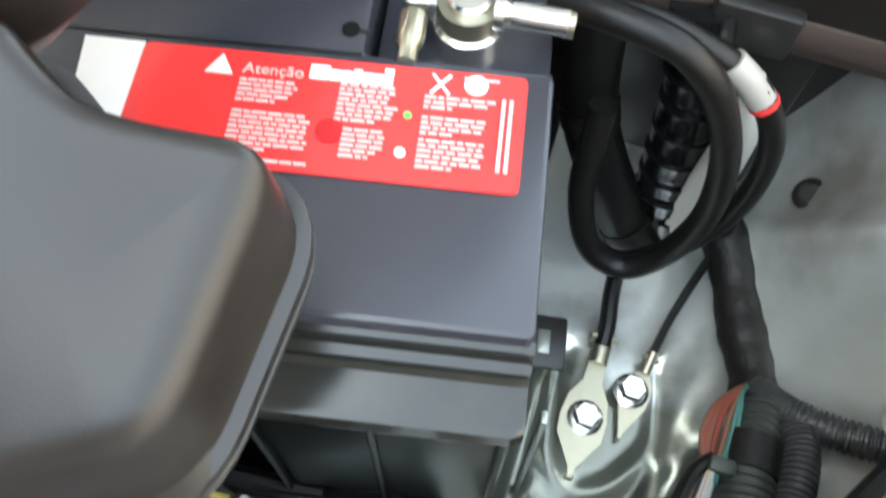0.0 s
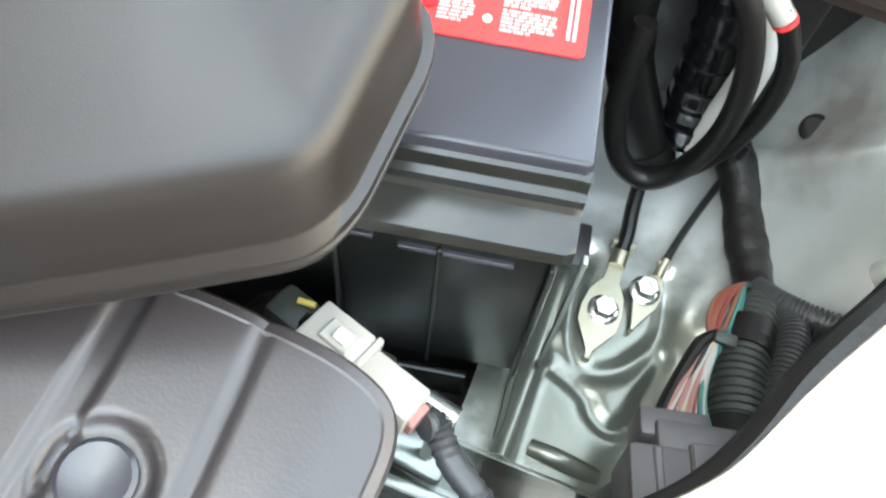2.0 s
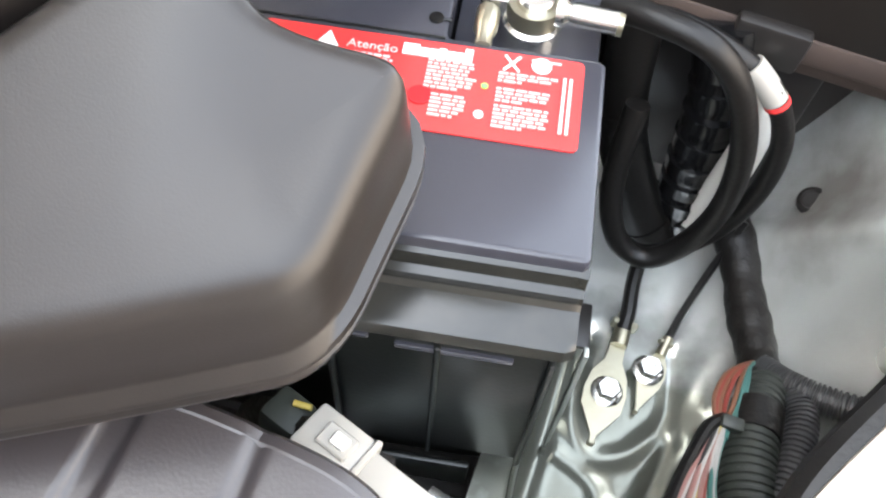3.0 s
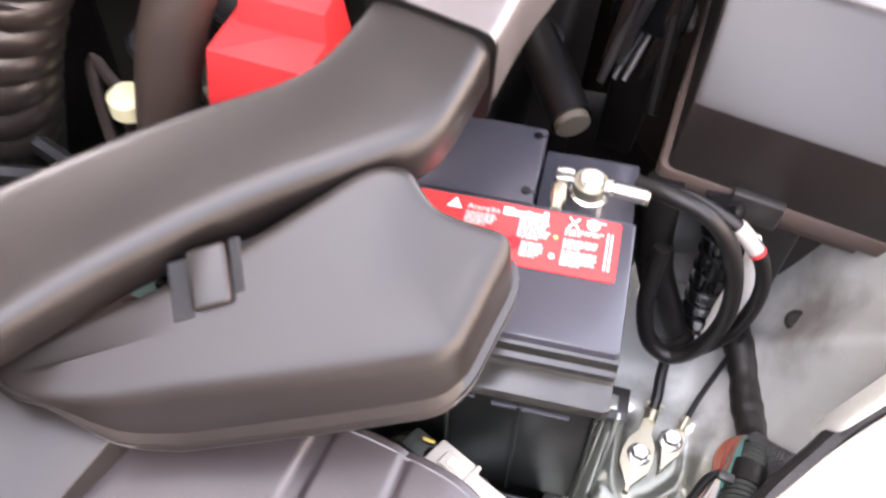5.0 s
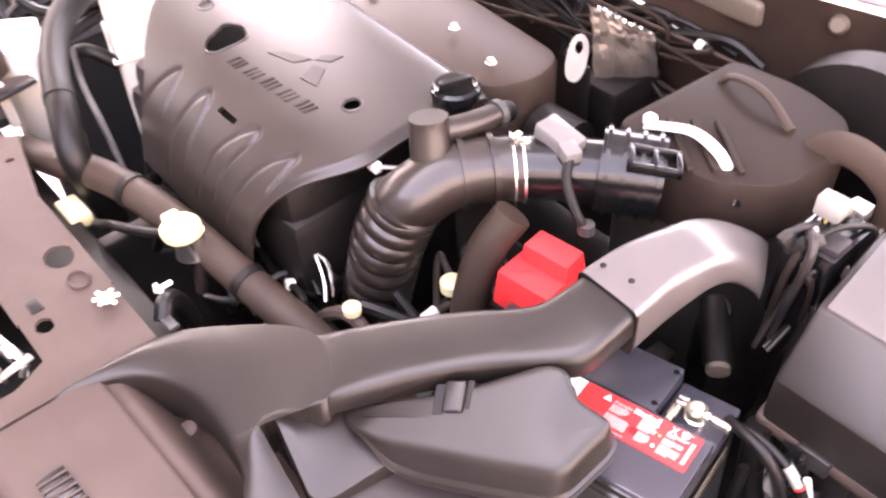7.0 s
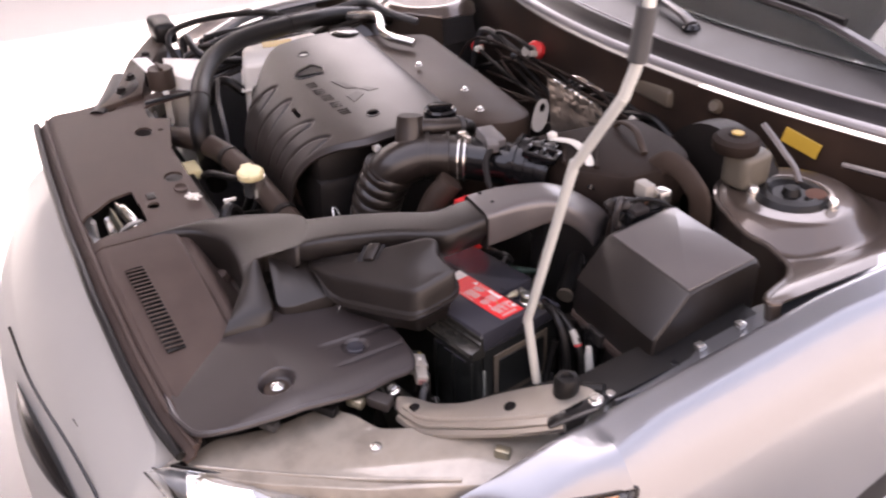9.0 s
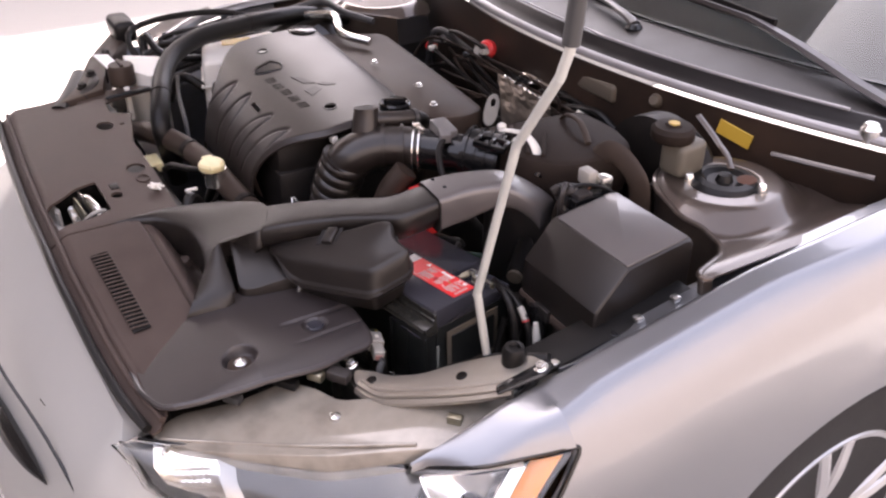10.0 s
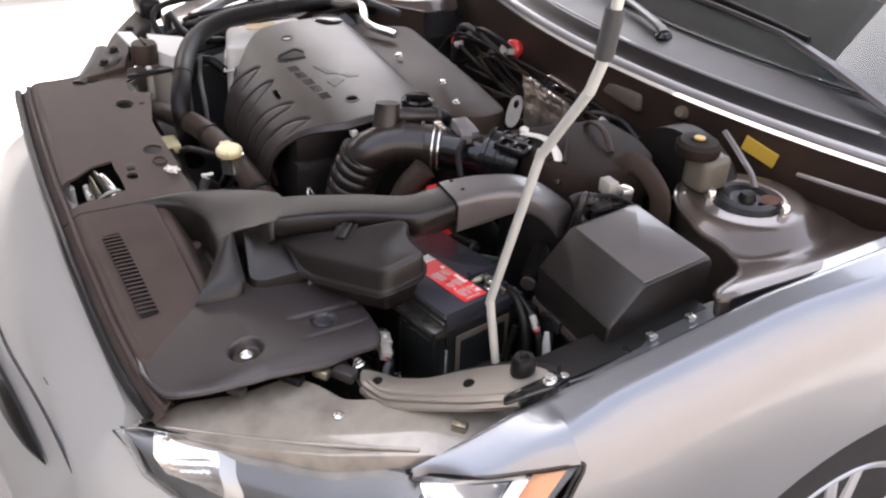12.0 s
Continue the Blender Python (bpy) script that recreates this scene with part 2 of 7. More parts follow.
def prism(outline, z0, z1, r=0.004, segs=3, taper=0.0, m=None):
    """An outline (x, y) drawn up from z0 to z1, its top drawn in by taper, edges rounded."""
    bm = bmesh.new()
    c = Vector((sum(p[0] for p in outline) / len(outline), sum(p[1] for p in outline) / len(outline)))
    low = [bm.verts.new((p[0], p[1], z0)) for p in outline]
    top = []
    n = len(outline)
    for i, p in enumerate(outline):
        q = Vector(p[:2])
        a, b = Vector(outline[i - 1][:2]), Vector(outline[(i + 1) % n][:2])
        nrm = Vector(((b - a).y, -(b - a).x))
        if nrm.length > 0:
            nrm.normalize()
        area = sum(outline[k][0] * outline[(k + 1) % n][1] - outline[(k + 1) % n][0] * outline[k][1] for k in range(n))
        q -= nrm * taper * (1 if area > 0 else -1)
        top.append(bm.verts.new((q.x, q.y, z1)))
    bm.faces.new(low[::-1])
    bm.faces.new(top)
    for i in range(n):
        bm.faces.new((low[i], low[(i + 1) % n], top[(i + 1) % n], top[i]))
    bmesh.ops.recalc_face_normals(bm, faces=bm.faces)
    if r > 0:
        bevel(bm, r, segs)
    if m is not None:
        bmesh.ops.transform(bm, matrix=m, verts=bm.verts)
    return bm


def curve_through(points, per=8):
    """Catmull-Rom points through the given ones."""
    p = [Vector(q) for q in points]
    if len(p) < 3:
        return p
    p = [2 * p[0] - p[1]] + p + [2 * p[-1] - p[-2]]
    out = []
    for i in range(1, len(p) - 2):
        for k in range(per):
            t = k / per
            a, b, c, d = p[i - 1 : i + 3]
            out.append(0.5 * (2 * b + (c - a) * t + (2 * a - 5 * b + 4 * c - d) * t * t + (3 * b - a - 3 * c + d) * t**3))
    return out + [p[-2]]


def sweep(points, radius, segs=12, per=8, flat=1.0, smooth=True, bm=None, up=(0, 0, 1), round_to=1.0):
    """A tube along the points. radius: a number, or a function of 0..1 along it. flat squeezes its height; round_to below 1 squares its section."""
    line = curve_through(points, per) if smooth else [Vector(q) for q in points]
    bm = bm or bmesh.new()
    rings, n = [], len(line)
    side = None
    for i, c in enumerate(line):
        d = (line[min(i + 1, n - 1)] - line[max(i - 1, 0)]).normalized()
        if side is None:
            side = d.cross(Vector(up))
            if side.length < 0.1:
                side = d.cross(Vector((1, 0, 0)))
        side = (side - d * side.dot(d)).normalized()
        high = side.cross(d)
        r = radius(i / max(1, n - 1)) if callable(radius) else radius
        ring = []
        for k in range(segs):
            a = 2 * math.pi * k / segs
            ca, sa = math.cos(a), math.sin(a)
            ca, sa = math.copysign(abs(ca) ** round_to, ca), math.copysign(abs(sa) ** round_to, sa)
            ring.append(bm.verts.new(c + r * (side * ca + high * sa * flat)))
        rings.append(ring)
    for a, b in zip(rings, rings[1:]):
        for k in range(segs):
            bm.faces.new((a[k], a[(k + 1) % segs], b[(k + 1) % segs], b[k]))
    bm.faces.new(rings[0][::-1])
    bm.faces.new(rings[-1])
    return bm


def loft(rings, closed=True, caps=True):
    """A skin over rings of points, all of one count."""
    bm = bmesh.new()
    vs = [[bm.verts.new(p) for p in ring] for ring in rings]
    n = len(vs[0])
    for a, b in zip(vs, vs[1:]):
        for k in range(n if closed else n - 1):
            bm.faces.new((a[k], a[(k + 1) % n], b[(k + 1) % n], b[k]))
    if closed and caps:
        bm.faces.new(vs[0][::-1])
        bm.faces.new(vs[-1])
    return bm


def thick(bm, t):
    """Gives an open skin a thickness."""
    bmesh.ops.recalc_face_normals(bm, faces=bm.faces)
    bmesh.ops.solidify(bm, geom=bm.faces[:], thickness=t)
    return bm


def sheet(x0, x1, y0, y1, nx, ny, height, t=0.003, keep=None):
    """A thin sheet over a rectangle of the plan, with its height given for each place; keep tells which places it covers."""
    bm = bmesh.new()
    grid = {}
    for i in range(nx + 1):
        for j in range(ny + 1):
            x, y = x0 + (x1 - x0) * i / nx, y0 + (y1 - y0) * j / ny
            grid[i, j] = bm.verts.new((x, y, height(x, y)))
    for i in range(nx):
        for j in range(ny):
            cx, cy = x0 + (x1 - x0) * (i + 0.5) / nx, y0 + (y1 - y0) * (j + 0.5) / ny
            if keep is None or keep(cx, cy):
                bm.faces.new((grid[i, j], grid[i + 1, j], grid[i + 1, j + 1], grid[i, j + 1]))
    bmesh.ops.delete(bm, geom=[v for v in bm.verts if not v.link_faces], context="VERTS")
    return thick(bm, t)


def lathe(profile, segs=24, m=None):
    """A turned body about z from (radius, height) pairs."""
    bm = bmesh.new()
    rings = []
    for r, z in profile:
        rings.append([bm.verts.new((max(r, 1e-5) * math.cos(2 * math.pi * k / segs), max(r, 1e-5) * math.sin(2 * math.pi * k / segs), z)) for k in range(segs)])
    for a, b in zip(rings, rings[1:]):
        for k in range(segs):
            bm.faces.new((a[k], a[(k + 1) % segs], b[(k + 1) % segs], b[k]))
    bm.faces.new(rings[0][::-1])
    bm.faces.new(rings[-1])
    if m is not None:
        bmesh.ops.transform(bm, matrix=m, verts=bm.verts)
    return bm


def merge(*bms):
    """Several bmeshes of one piece joined into one."""
    out = bmesh.new()
    for b in bms:
        me = bpy.data.meshes.new("joined")
        b.to_mesh(me)
        b.free()
        out.from_mesh(me)
        bpy.data.meshes.remove(me)
    return out


def rounded(outline, r, segs=4):
    """An outline with its corners rounded."""
    out, n = [], len(outline)
    for i in range(n):
        p, a, b = Vector(outline[i][:2]), Vector(outline[i - 1][:2]), Vector(outline[(i + 1) % n][:2])
        ra, rb = min(r, (a - p).length * 0.45), min(r, (b - p).length * 0.45)
        s, e = p + (a - p).normalized() * ra, p + (b - p).normalized() * rb
        for k in range(segs + 1):
            t = k / segs
            q = s * (1 - t) ** 2 + p * 2 * t * (1 - t) + e * t * t
            out.append((q.x, q.y))
    return out


def smooth(t):
    t = min(1.0, max(0.0, t))
    return t * t * (3 - 2 * t)


def draped(outline, height, t=0.003, r=0.0):
    """A plate of the outline laid on a sloping height, with real thickness."""
    bm = prism(outline, 0, 1, 0)
    for v in bm.verts:
        v.co.z = height(v.co.x, v.co.y) - (t if v.co.z < 0.5 else 0)
    if r > 0:
        bevel(bm, r, 2)
    return bm


def turned(z_axis, place, spin=0.0):
    """A pose whose z points along z_axis."""
    return Matrix.Translation(place) @ Vector(z_axis).to_track_quat("Z", "Y").to_matrix().to_4x4() @ pose(0, 0, 0, 0, 0, spin)


def bolt_mesh(r, m):
    """A flanged hexagon bolt's head."""
    disc = lathe([(r * 1.45, 0), (r * 1.45, r * 0.25), (r * 1.1, r * 0.45)], 18, m)
    head = lathe([(r * 1.1, r * 0.3), (r * 1.1, r * 1.1), (r * 0.95, r * 1.25), (r * 0.45, r * 1.25), (r * 0.4, r * 1.1)], 6, m)
    return merge(disc, head)


# ==== the floor, and unseen walls and a ceiling added to shape light ====
tagged(part("floor", box((0, 2, -0.1), (24, 24, 0.2), 0), FLOORMAT), "pale polished concrete garage floor", "floor", kind="structure")
tagged(part("wall_front", box((-0.7, -4.3, 1.8), (9.6, 0.2, 3.6), 0), DIMWALL), "unseen brown grey front wall, added to cut light", "wall", kind="structure")
tagged(part("wall_side", box((4.0, 0.9, 1.8), (0.2, 10.2, 3.6), 0), DIMWALL), "unseen brown grey side wall, added to cut light", "wall", kind="structure")
tagged(part("wall_far", box((-8.5, 1.0, 2.1), (0.2, 22, 4.2), 0), DIMWALL), "unseen brown grey far wall, added to darken reflections", "wall", kind="structure")
tagged(part("ceiling", box((-3.05, -1.15, 3.4), (4.9, 6.1, 0.2), 0), ROOFMAT), "unseen brown ceiling, added to block sun and sky", "ceiling", kind="structure")

# ==== the car ====
car = thing("car", (0, 1.3, 0), "metallic grey saloon car with its engine bay open, parked on concrete", "car")


def edge_line(y):
    """Place and height of the fender's inner edge along the car."""
    k = [(0.27, 0.722, 0.733), (0.38, 0.746, 0.795), (0.55, 0.752, 0.828), (0.75, 0.757, 0.865), (1.0, 0.770, 0.895), (1.35, 0.785, 0.925)]
    y = min(max(y, k[0][0]), k[-1][0])
    for a, b in zip(k, k[1:]):
        if y <= b[0]:
            t = (y - a[0]) / (b[0] - a[0])
            return a[1] + t * (b[1] - a[1]), a[2] + t * (b[2] - a[2])


WHEEL_Y, WHEEL_Z, ARCH = 0.955, 0.322, 0.362


def inside(poly):
    def test(x, y):
        c = False
        for i in range(len(poly)):
            (x1, y1), (x2, y2) = poly[i - 1], poly[i]
            if (y1 > y) != (y2 > y) and x < (x2 - x1) * (y - y1) / (y2 - y1) + x1:
                c = not c
        return c
    return test


# upper and lower line of the headlamp lens, from its inner tip to its outer end
LENS_TOP = [(0.486, 0.012, 0.700), (0.530, 0.062, 0.701), (0.590, 0.138, 0.703), (0.650, 0.205, 0.706), (0.716, 0.270, 0.722), (0.776, 0.323, 0.748), (0.828, 0.422, 0.773)]
LENS_LOW = [(0.472, -0.002, 0.686), (0.512, 0.006, 0.640), (0.578, 0.054, 0.612), (0.640, 0.108, 0.595), (0.715, 0.172, 0.588), (0.800, 0.245, 0.595), (0.872, 0.296, 0.650)]


def brow_line(y):
    """The fender's lower front edge above the headlamp."""
    for a, b in zip(LENS_TOP[3:], LENS_TOP[4:]):
        if y <= b[1]:
            t = (y - a[1]) / (b[1] - a[1])
            return a[0] + t * (b[0] - a[0]), a[2] + t * (b[2] - a[2])
    return LENS_TOP[-1][0], LENS_TOP[-1][2]


@functools.lru_cache(None)
def shoulder(y):
    """Drop of the fender's skin at offsets of 1 mm outwards from its inner edge: a flat top, a rounded shoulder, then the steep side."""
    turn = 0.040 + 0.012 * smooth((0.50 - y) / 0.08) + 0.012 * smooth((y - 0.75) / 0.2)
    drops = [-0.0015]
    for k in range(125):
        off = (k + 0.5) * 0.001
        drops.append(drops[-1] + 0.001 * (0.06 + 0.95 * smooth((off - turn + 0.013) / 0.026) + 0.8 * smooth((off - 0.065) / 0.02) + 5.0 * smooth((off - 0.080) / 0.034)))
    return drops


def skin_drop(y, off):
    k = min(max(off * 1000, 0), 123.999)
    d = shoulder(round(y, 4))
    return d[int(k)] + (k - int(k)) * (d[int(k) + 1] - d[int(k)])


def fender_mesh(sign):
    tops = (0.270, 0.285, 0.30, 0.32, 0.34, 0.36, 0.38, 0.40, 0.412, 0.4215)
    mains = (0.424, 0.43, 0.44, 0.46, 0.48, 0.50, 0.53, 0.56, 0.59, 0.62, 0.65, 0.68, 0.71, 0.74, 0.77, 0.80, 0.83, 0.86, 0.89, 0.92, 0.95, 0.98, 1.01, 1.04, 1.07, 1.10, 1.13, 1.16, 1.19, 1.22, 1.25, 1.28, 1.31, 1.35)
    deck, side = [], []
    for y in tops + mains:
        x, z = edge_line(y)
        row = [(x - 0.016, z - 0.035), (x - 0.004, z - 0.006), (x, z - 0.001)]
        if y < 0.4225:
            # narrow tongue, trimmed by the upper line of the lamp
            ox, oz = brow_line(y)
            wide = max(ox + 0.003 - x, 0.005)
            fit = (z - oz - 0.003 - skin_drop(y, wide)) / wide
            row += [(x + wide * k / 16, z - skin_drop(y, wide * k / 16) - fit * wide * (k / 16) ** 2) for k in range(1, 17)]
        else:
            row += [(x + 0.079 * k / 16, z - skin_drop(y, 0.079 * k / 16)) for k in range(1, 17)]
        low = 0.50
        if abs(y - WHEEL_Y) < ARCH:
            low = max(low, WHEEL_Z + math.sqrt(ARCH**2 - (y - WHEEL_Y) ** 2))
        lean = 0.9 * smooth((0.60 - y) / 0.17)
        place = lambda a, b: (sign * a, y - lean * max(0.0, 0.772 - b), max(b, low))
        deck.append([place(a, b) if y > 0.4225 else (sign * a, y, b) for a, b in row])
        if y > 0.4225:
            down = [(x + o, z - skin_drop(y, o)) for o in (0.079, 0.084, 0.089, 0.094, 0.098, 0.102, 0.105)]
            b0 = down[-1][1]
            down += [(x + 0.105 + 0.010 * math.sin(1.6 * t), b0 + (low - b0) * t) for t in (0.15, 0.3, 0.5, 0.7, 0.85, 1.0)]
            down.append((x + 0.092, low - 0.004))
            side.append([place(a, b) if k < len(down) - 1 else (sign * a, y - lean * max(0.0, 0.772 - b), b) for k, (a, b) in enumerate(down)])
    bm = merge(loft(deck, closed=False), loft(side, closed=False))
    bmesh.ops.remove_doubles(bm, verts=bm.verts, dist=0.0002)
    return thick(bm, 0.0025)


for s in (1, -1):
    part("fender", fender_mesh(s), PAINT, car, "metallic grey front fender with a wheel arch", sharp=50)
    lip = [(s * (edge_line(y)[0] - 0.03), y, edge_line(y)[1] - 0.035) for y in (0.45, 0.6, 0.8, 1.0, 1.2)]
    rings = []
    for y in (0.49, 0.52, 0.6, 0.7, 0.85, 1.0, 1.2):
        x, z = edge_line(y)
        rings.append([(s * (x - 0.042), y, z - 0.060), (s * (x - 0.038), y, z - 0.024), (s * (x - 0.012), y, z - 0.020), (s * (x - 0.010), y, z - 0.055)])
    part("inner_flange", loft(rings), PAINT, car, "painted inner flange beside the fender")
    # door edge and side behind the wheel
    part("door_panel", thick(loft([[(s * 0.80, y, 0.95), (s * 0.86, y, 0.85), (s * 0.885, y, 0.6), (s * 0.87, y, 0.3)] for y in (1.36, 1.9, 2.4)], closed=False), 0.004), PAINT, car)
    # wheel
    wheel = part("wheel", lathe([(0.05, -0.1), (0.2, -0.1), (0.21, -0.02), (0.21, 0.0), (0.2, 0.0)], 40, turned((s, 0, 0), (s * 0.80, WHEEL_Y, WHEEL_Z))), DARKMETAL, car, "front wheel with a silver alloy rim")
    tyre = [(0.205, -0.1), (0.25, -0.108), (0.30, -0.105), (0.318, -0.085), (0.322, -0.05), (0.322, 0.0), (0.318, 0.028), (0.30, 0.046), (0.25, 0.048), (0.208, 0.038)]
    part("tyre", lathe(tyre, 64, turned((s, 0, 0), (s * 0.80, WHEEL_Y, WHEEL_Z))), TYRE, wheel, "black tyre")
    part("rim", lathe([(0.212, 0.0), (0.216, 0.03), (0.209, 0.042), (0.2, 0.04), (0.196, 0.01), (0.194, -0.06), (0.2, -0.07)], 64, turned((s, 0, 0), (s * 0.80, WHEEL_Y, WHEEL_Z))), ALLOY, wheel)
    part("hub_cap", lathe([(0.0, 0.035), (0.03, 0.034), (0.034, 0.028), (0.07, 0.02), (0.07, -0.02)], 24, turned((s, 0, 0), (s * 0.80, WHEEL_Y, WHEEL_Z))), ALLOY, wheel)
    for k in range(5):
        for d in (-0.14, 0.14):
            a = 2 * math.pi * k / 5 + 0.35
            hub = Vector((s * 0.82, WHEEL_Y + 0.05 * math.cos(a), WHEEL_Z + 0.05 * math.sin(a)))
            rimp = Vector((s * 0.832, WHEEL_Y + 0.203 * math.cos(a + d), WHEEL_Z + 0.203 * math.sin(a + d)))
            part("spoke", sweep([hub, (hub + rimp) / 2 + Vector((s * 0.008, 0, 0)), rimp], 0.015, 8, 4, flat=0.8, up=(1, 0, 0)), ALLOY, wheel)
    # wheel housing inside
    arc = [[(s * x, WHEEL_Y + 0.375 * math.cos(a), WHEEL_Z + 0.375 * math.sin(a)) for a in np.linspace(-0.1, math.pi + 0.1, 20)] for x in (0.62, 0.84)]
    part("wheel_liner", thick(loft(arc, closed=False), 0.003), MATTE, car, "black wheel arch liner")

# bumper and nose: a flat brow down to a crease, then the lower face
FRONT = [(-0.70, 0.10), (-0.60, 0.045), (-0.50, 0.012), (-0.40, -0.004), (-0.2, -0.010), (0.0, -0.012), (0.2, -0.008), (0.33, 0.002), (0.43, 0.014), (0.50, 0.03)]
half = []
for x in (0.0, 0.07, 0.14, 0.21, 0.28, 0.34, 0.39, 0.425, 0.446):
    y0 = -0.012 + 0.115 * x * x - 0.004
    z0 = 0.790 - 0.088 * smooth((x - 0.08) / 0.42)
    yc, zc = -0.119 + 0.26 * x * x, 0.650 - 0.05 * x
    half.append([(x, y0 + 0.045, z0 - 0.02), (x, y0, z0), (x, y0 + (yc - y0) * 0.35, z0 + (zc - z0) * 0.30), (x, y0 + (yc - y0) * 0.7, z0 + (zc - z0) * 0.62), (x, yc + 0.004, zc + 0.006), (x, yc, zc), (x, yc - 0.004, zc - 0.010), (x, yc - 0.040, zc - 0.075), (x, yc - 0.055, 0.45), (x, yc - 0.02, 0.25)])
for x, y, z in LENS_LOW:
    n = Vector((y * 0.9 + 0.1, -1.0 + y, 0)).normalized()
    q = lambda d, h: (x + n.x * d, y + n.y * d, h)
    half.append([q(-0.004, z + 0.004), q(0.002, z), q(0.02, z - 0.012), q(0.04, z - 0.03), q(0.058, z - 0.055), q(0.066, z - 0.075), q(0.07, z - 0.095), q(0.072, z - 0.14), q(0.068, 0.40), q(0.04, 0.25)])
nose = [[(-a, b, c) for a, b, c in row] for row in half[:0:-1]] + half
bumper = part("bumper", thick(loft(nose, closed=False), 0.003), BUMPERPAINT, car, "silver grey front bumper cover with a dark grille slot", sharp=35)
part("grille_slot", sweep([(0.10, -0.140, 0.606), (0.18, -0.136, 0.604), (0.26, -0.126, 0.603), (0.34, -0.112, 0.603), (0.40, -0.098, 0.604)], lambda t: 0.001 + 0.013 * math.sin(math.pi * t), 10, 6, flat=1.3), GLOSSBLACK, bumper, "black slot in the bumper")
# black sweep marks where the brow's light turns to shade
part("crease_shade", sweep([(0.150, -0.122, 0.735), (0.251, -0.112, 0.703), (0.374, -0.082, 0.652), (0.525, -0.055, 0.582)], 0.0022, 6, 5), GLOSSBLACK, bumper, "dark line drawn for the change of shade at the bumper's crease")
part("joint_line", sweep([(0.478, 0.002, 0.692), (0.446, -0.014, 0.682), (0.415, -0.032, 0.671), (0.385, -0.051, 0.662), (0.34, -0.066, 0.662), (0.30, -0.075, 0.665)], 0.0016, 6, 4), GLOSSBLACK, bumper, "dark joint between bumper and grille panel")

# upper radiator panel: two plastic covers with holes


def front_line(x):
    for a, b in zip(FRONT, FRONT[1:]):
        if x <= b[0]:
            return a[1] + (x - a[0]) / (b[0] - a[0]) * (b[1] - a[1])
    return FRONT[-1][1]


def panel_height(x, y):
    u = max(0.0, x - 0.10)
    z = 0.805 - 0.075 * smooth(u / 0.42) - 0.05 * smooth((-x - 0.42) / 0.3)
    z -= 0.018 * smooth((0.035 - (y - front_line(x))) / 0.035)
    return z


def hole(cx, cy, rx, ry):
    return lambda x, y: ((x - cx) / rx) ** 2 + ((y - cy) / ry) ** 2 < 1


PANEL_HOLES = [hole(0.030, 0.117, 0.011, 0.009), hole(-0.053, 0.168, 0.019, 0.015), hole(-0.259, 0.164, 0.021, 0.015), hole(-0.401, 0.125, 0.015, 0.019), hole(-0.254, 0.194, 0.0045, 0.0045)]


SHROUD = inside([(-0.418, -0.05), (-0.426, 0.08), (-0.443, 0.14), (-0.443, 0.250), (-0.425, 0.284), (-0.402, 0.286), (-0.384, 0.205), (-0.372, 0.189), (-0.320, 0.187), (-0.297, 0.222), (-0.280, 0.217), (-0.170, 0.193), (0.20, 0.190), (0.20, -0.05)])
LATCH_HOLE = inside(rounded([(0.016, 0.010), (0.006, 0.030), (-0.026, 0.062), (-0.036, 0.096), (0.072, 0.099), (0.088, 0.066), (0.088, 0.040), (0.098, 0.014)], 0.006))


def left_cover(x, y):
    if x > 0.118 or y < front_line(x) or not SHROUD(x, y) or LATCH_HOLE(x, y):
        return False
    return not any(h(x, y) for h in PANEL_HOLES)


shroud = lone("radiator_shroud", sheet(-0.45, 0.12, -0.012, 0.288, 356, 188, panel_height, 0.004, left_cover), MATTE,
              "dusty brown-black plastic radiator shroud with clip holes", "panel", sharp=50)


def right_cover_height(x, y):
    z = panel_height(x, y)
    fold = y - 0.124 - 0.06 * (x - 0.1)
    side = smooth((x - 0.112) / 0.02) * smooth((0.372 - x) / 0.02)
    z -= side * (0.006 * smooth(fold / 0.005) + 0.070 * smooth((fold - 0.012) / 0.05))
    # two lines pressed along the front edge
    for d in (0.022, 0.030):
        z -= 0.0018 * math.exp(-((y - front_line(x) - d) / 0.0022) ** 2) * smooth((x - 0.20) / 0.05)
    return z


def right_cover(x, y):
    if y < front_line(x) or x > 0.505:
        return False
    return y < (0.228 if x < 0.335 else 0.19 - (x - 0.335) * 0.9)


intake_base = part("intake_base", sheet(0.122, 0.50, -0.012, 0.230, 150, 121, right_cover_height, 0.004, right_cover), MATTE, shroud, "brown-black shroud section with a deep round recess", sharp=50)
for k in range(21):
    x, y = 0.194 + k * 0.0074, 0.0525 + 0.00065 * k
    part("vent_slat", box((x, y, panel_height(x, y) + 0.0042), (0.0024, 0.026, 0.0016), 0.0005, 1), MATTE, intake_base)
part("vent_backing", sweep([(0.188 + 0.0080 * k, 0.052 + 0.00072 * k, panel_height(0.188 + k * 0.0080, 0.055) + 0.0020) for k in range(21)], 0.0125, 8, 1, flat=0.10, smooth=False), GLOSSBLACK, intake_base, "dark vent behind the slats")
part("boss", lathe([(0.0, 0.014), (0.008, 0.012), (0.010, 0.0)], 18, turned((0.2, -0.25, 1), (0.190, 0.172, right_cover_height(0.190, 0.172)))), MATTE, intake_base)
part("recess_hole", lathe([(0.0, 0.002), (0.008, 0.002), (0.010, 0.0)], 16, turned((0.0, -0.6, 1), (0.318, 0.178, right_cover_height(0.318, 0.178) + 0.001))), RUBBER, intake_base, "dark hole in the recess")
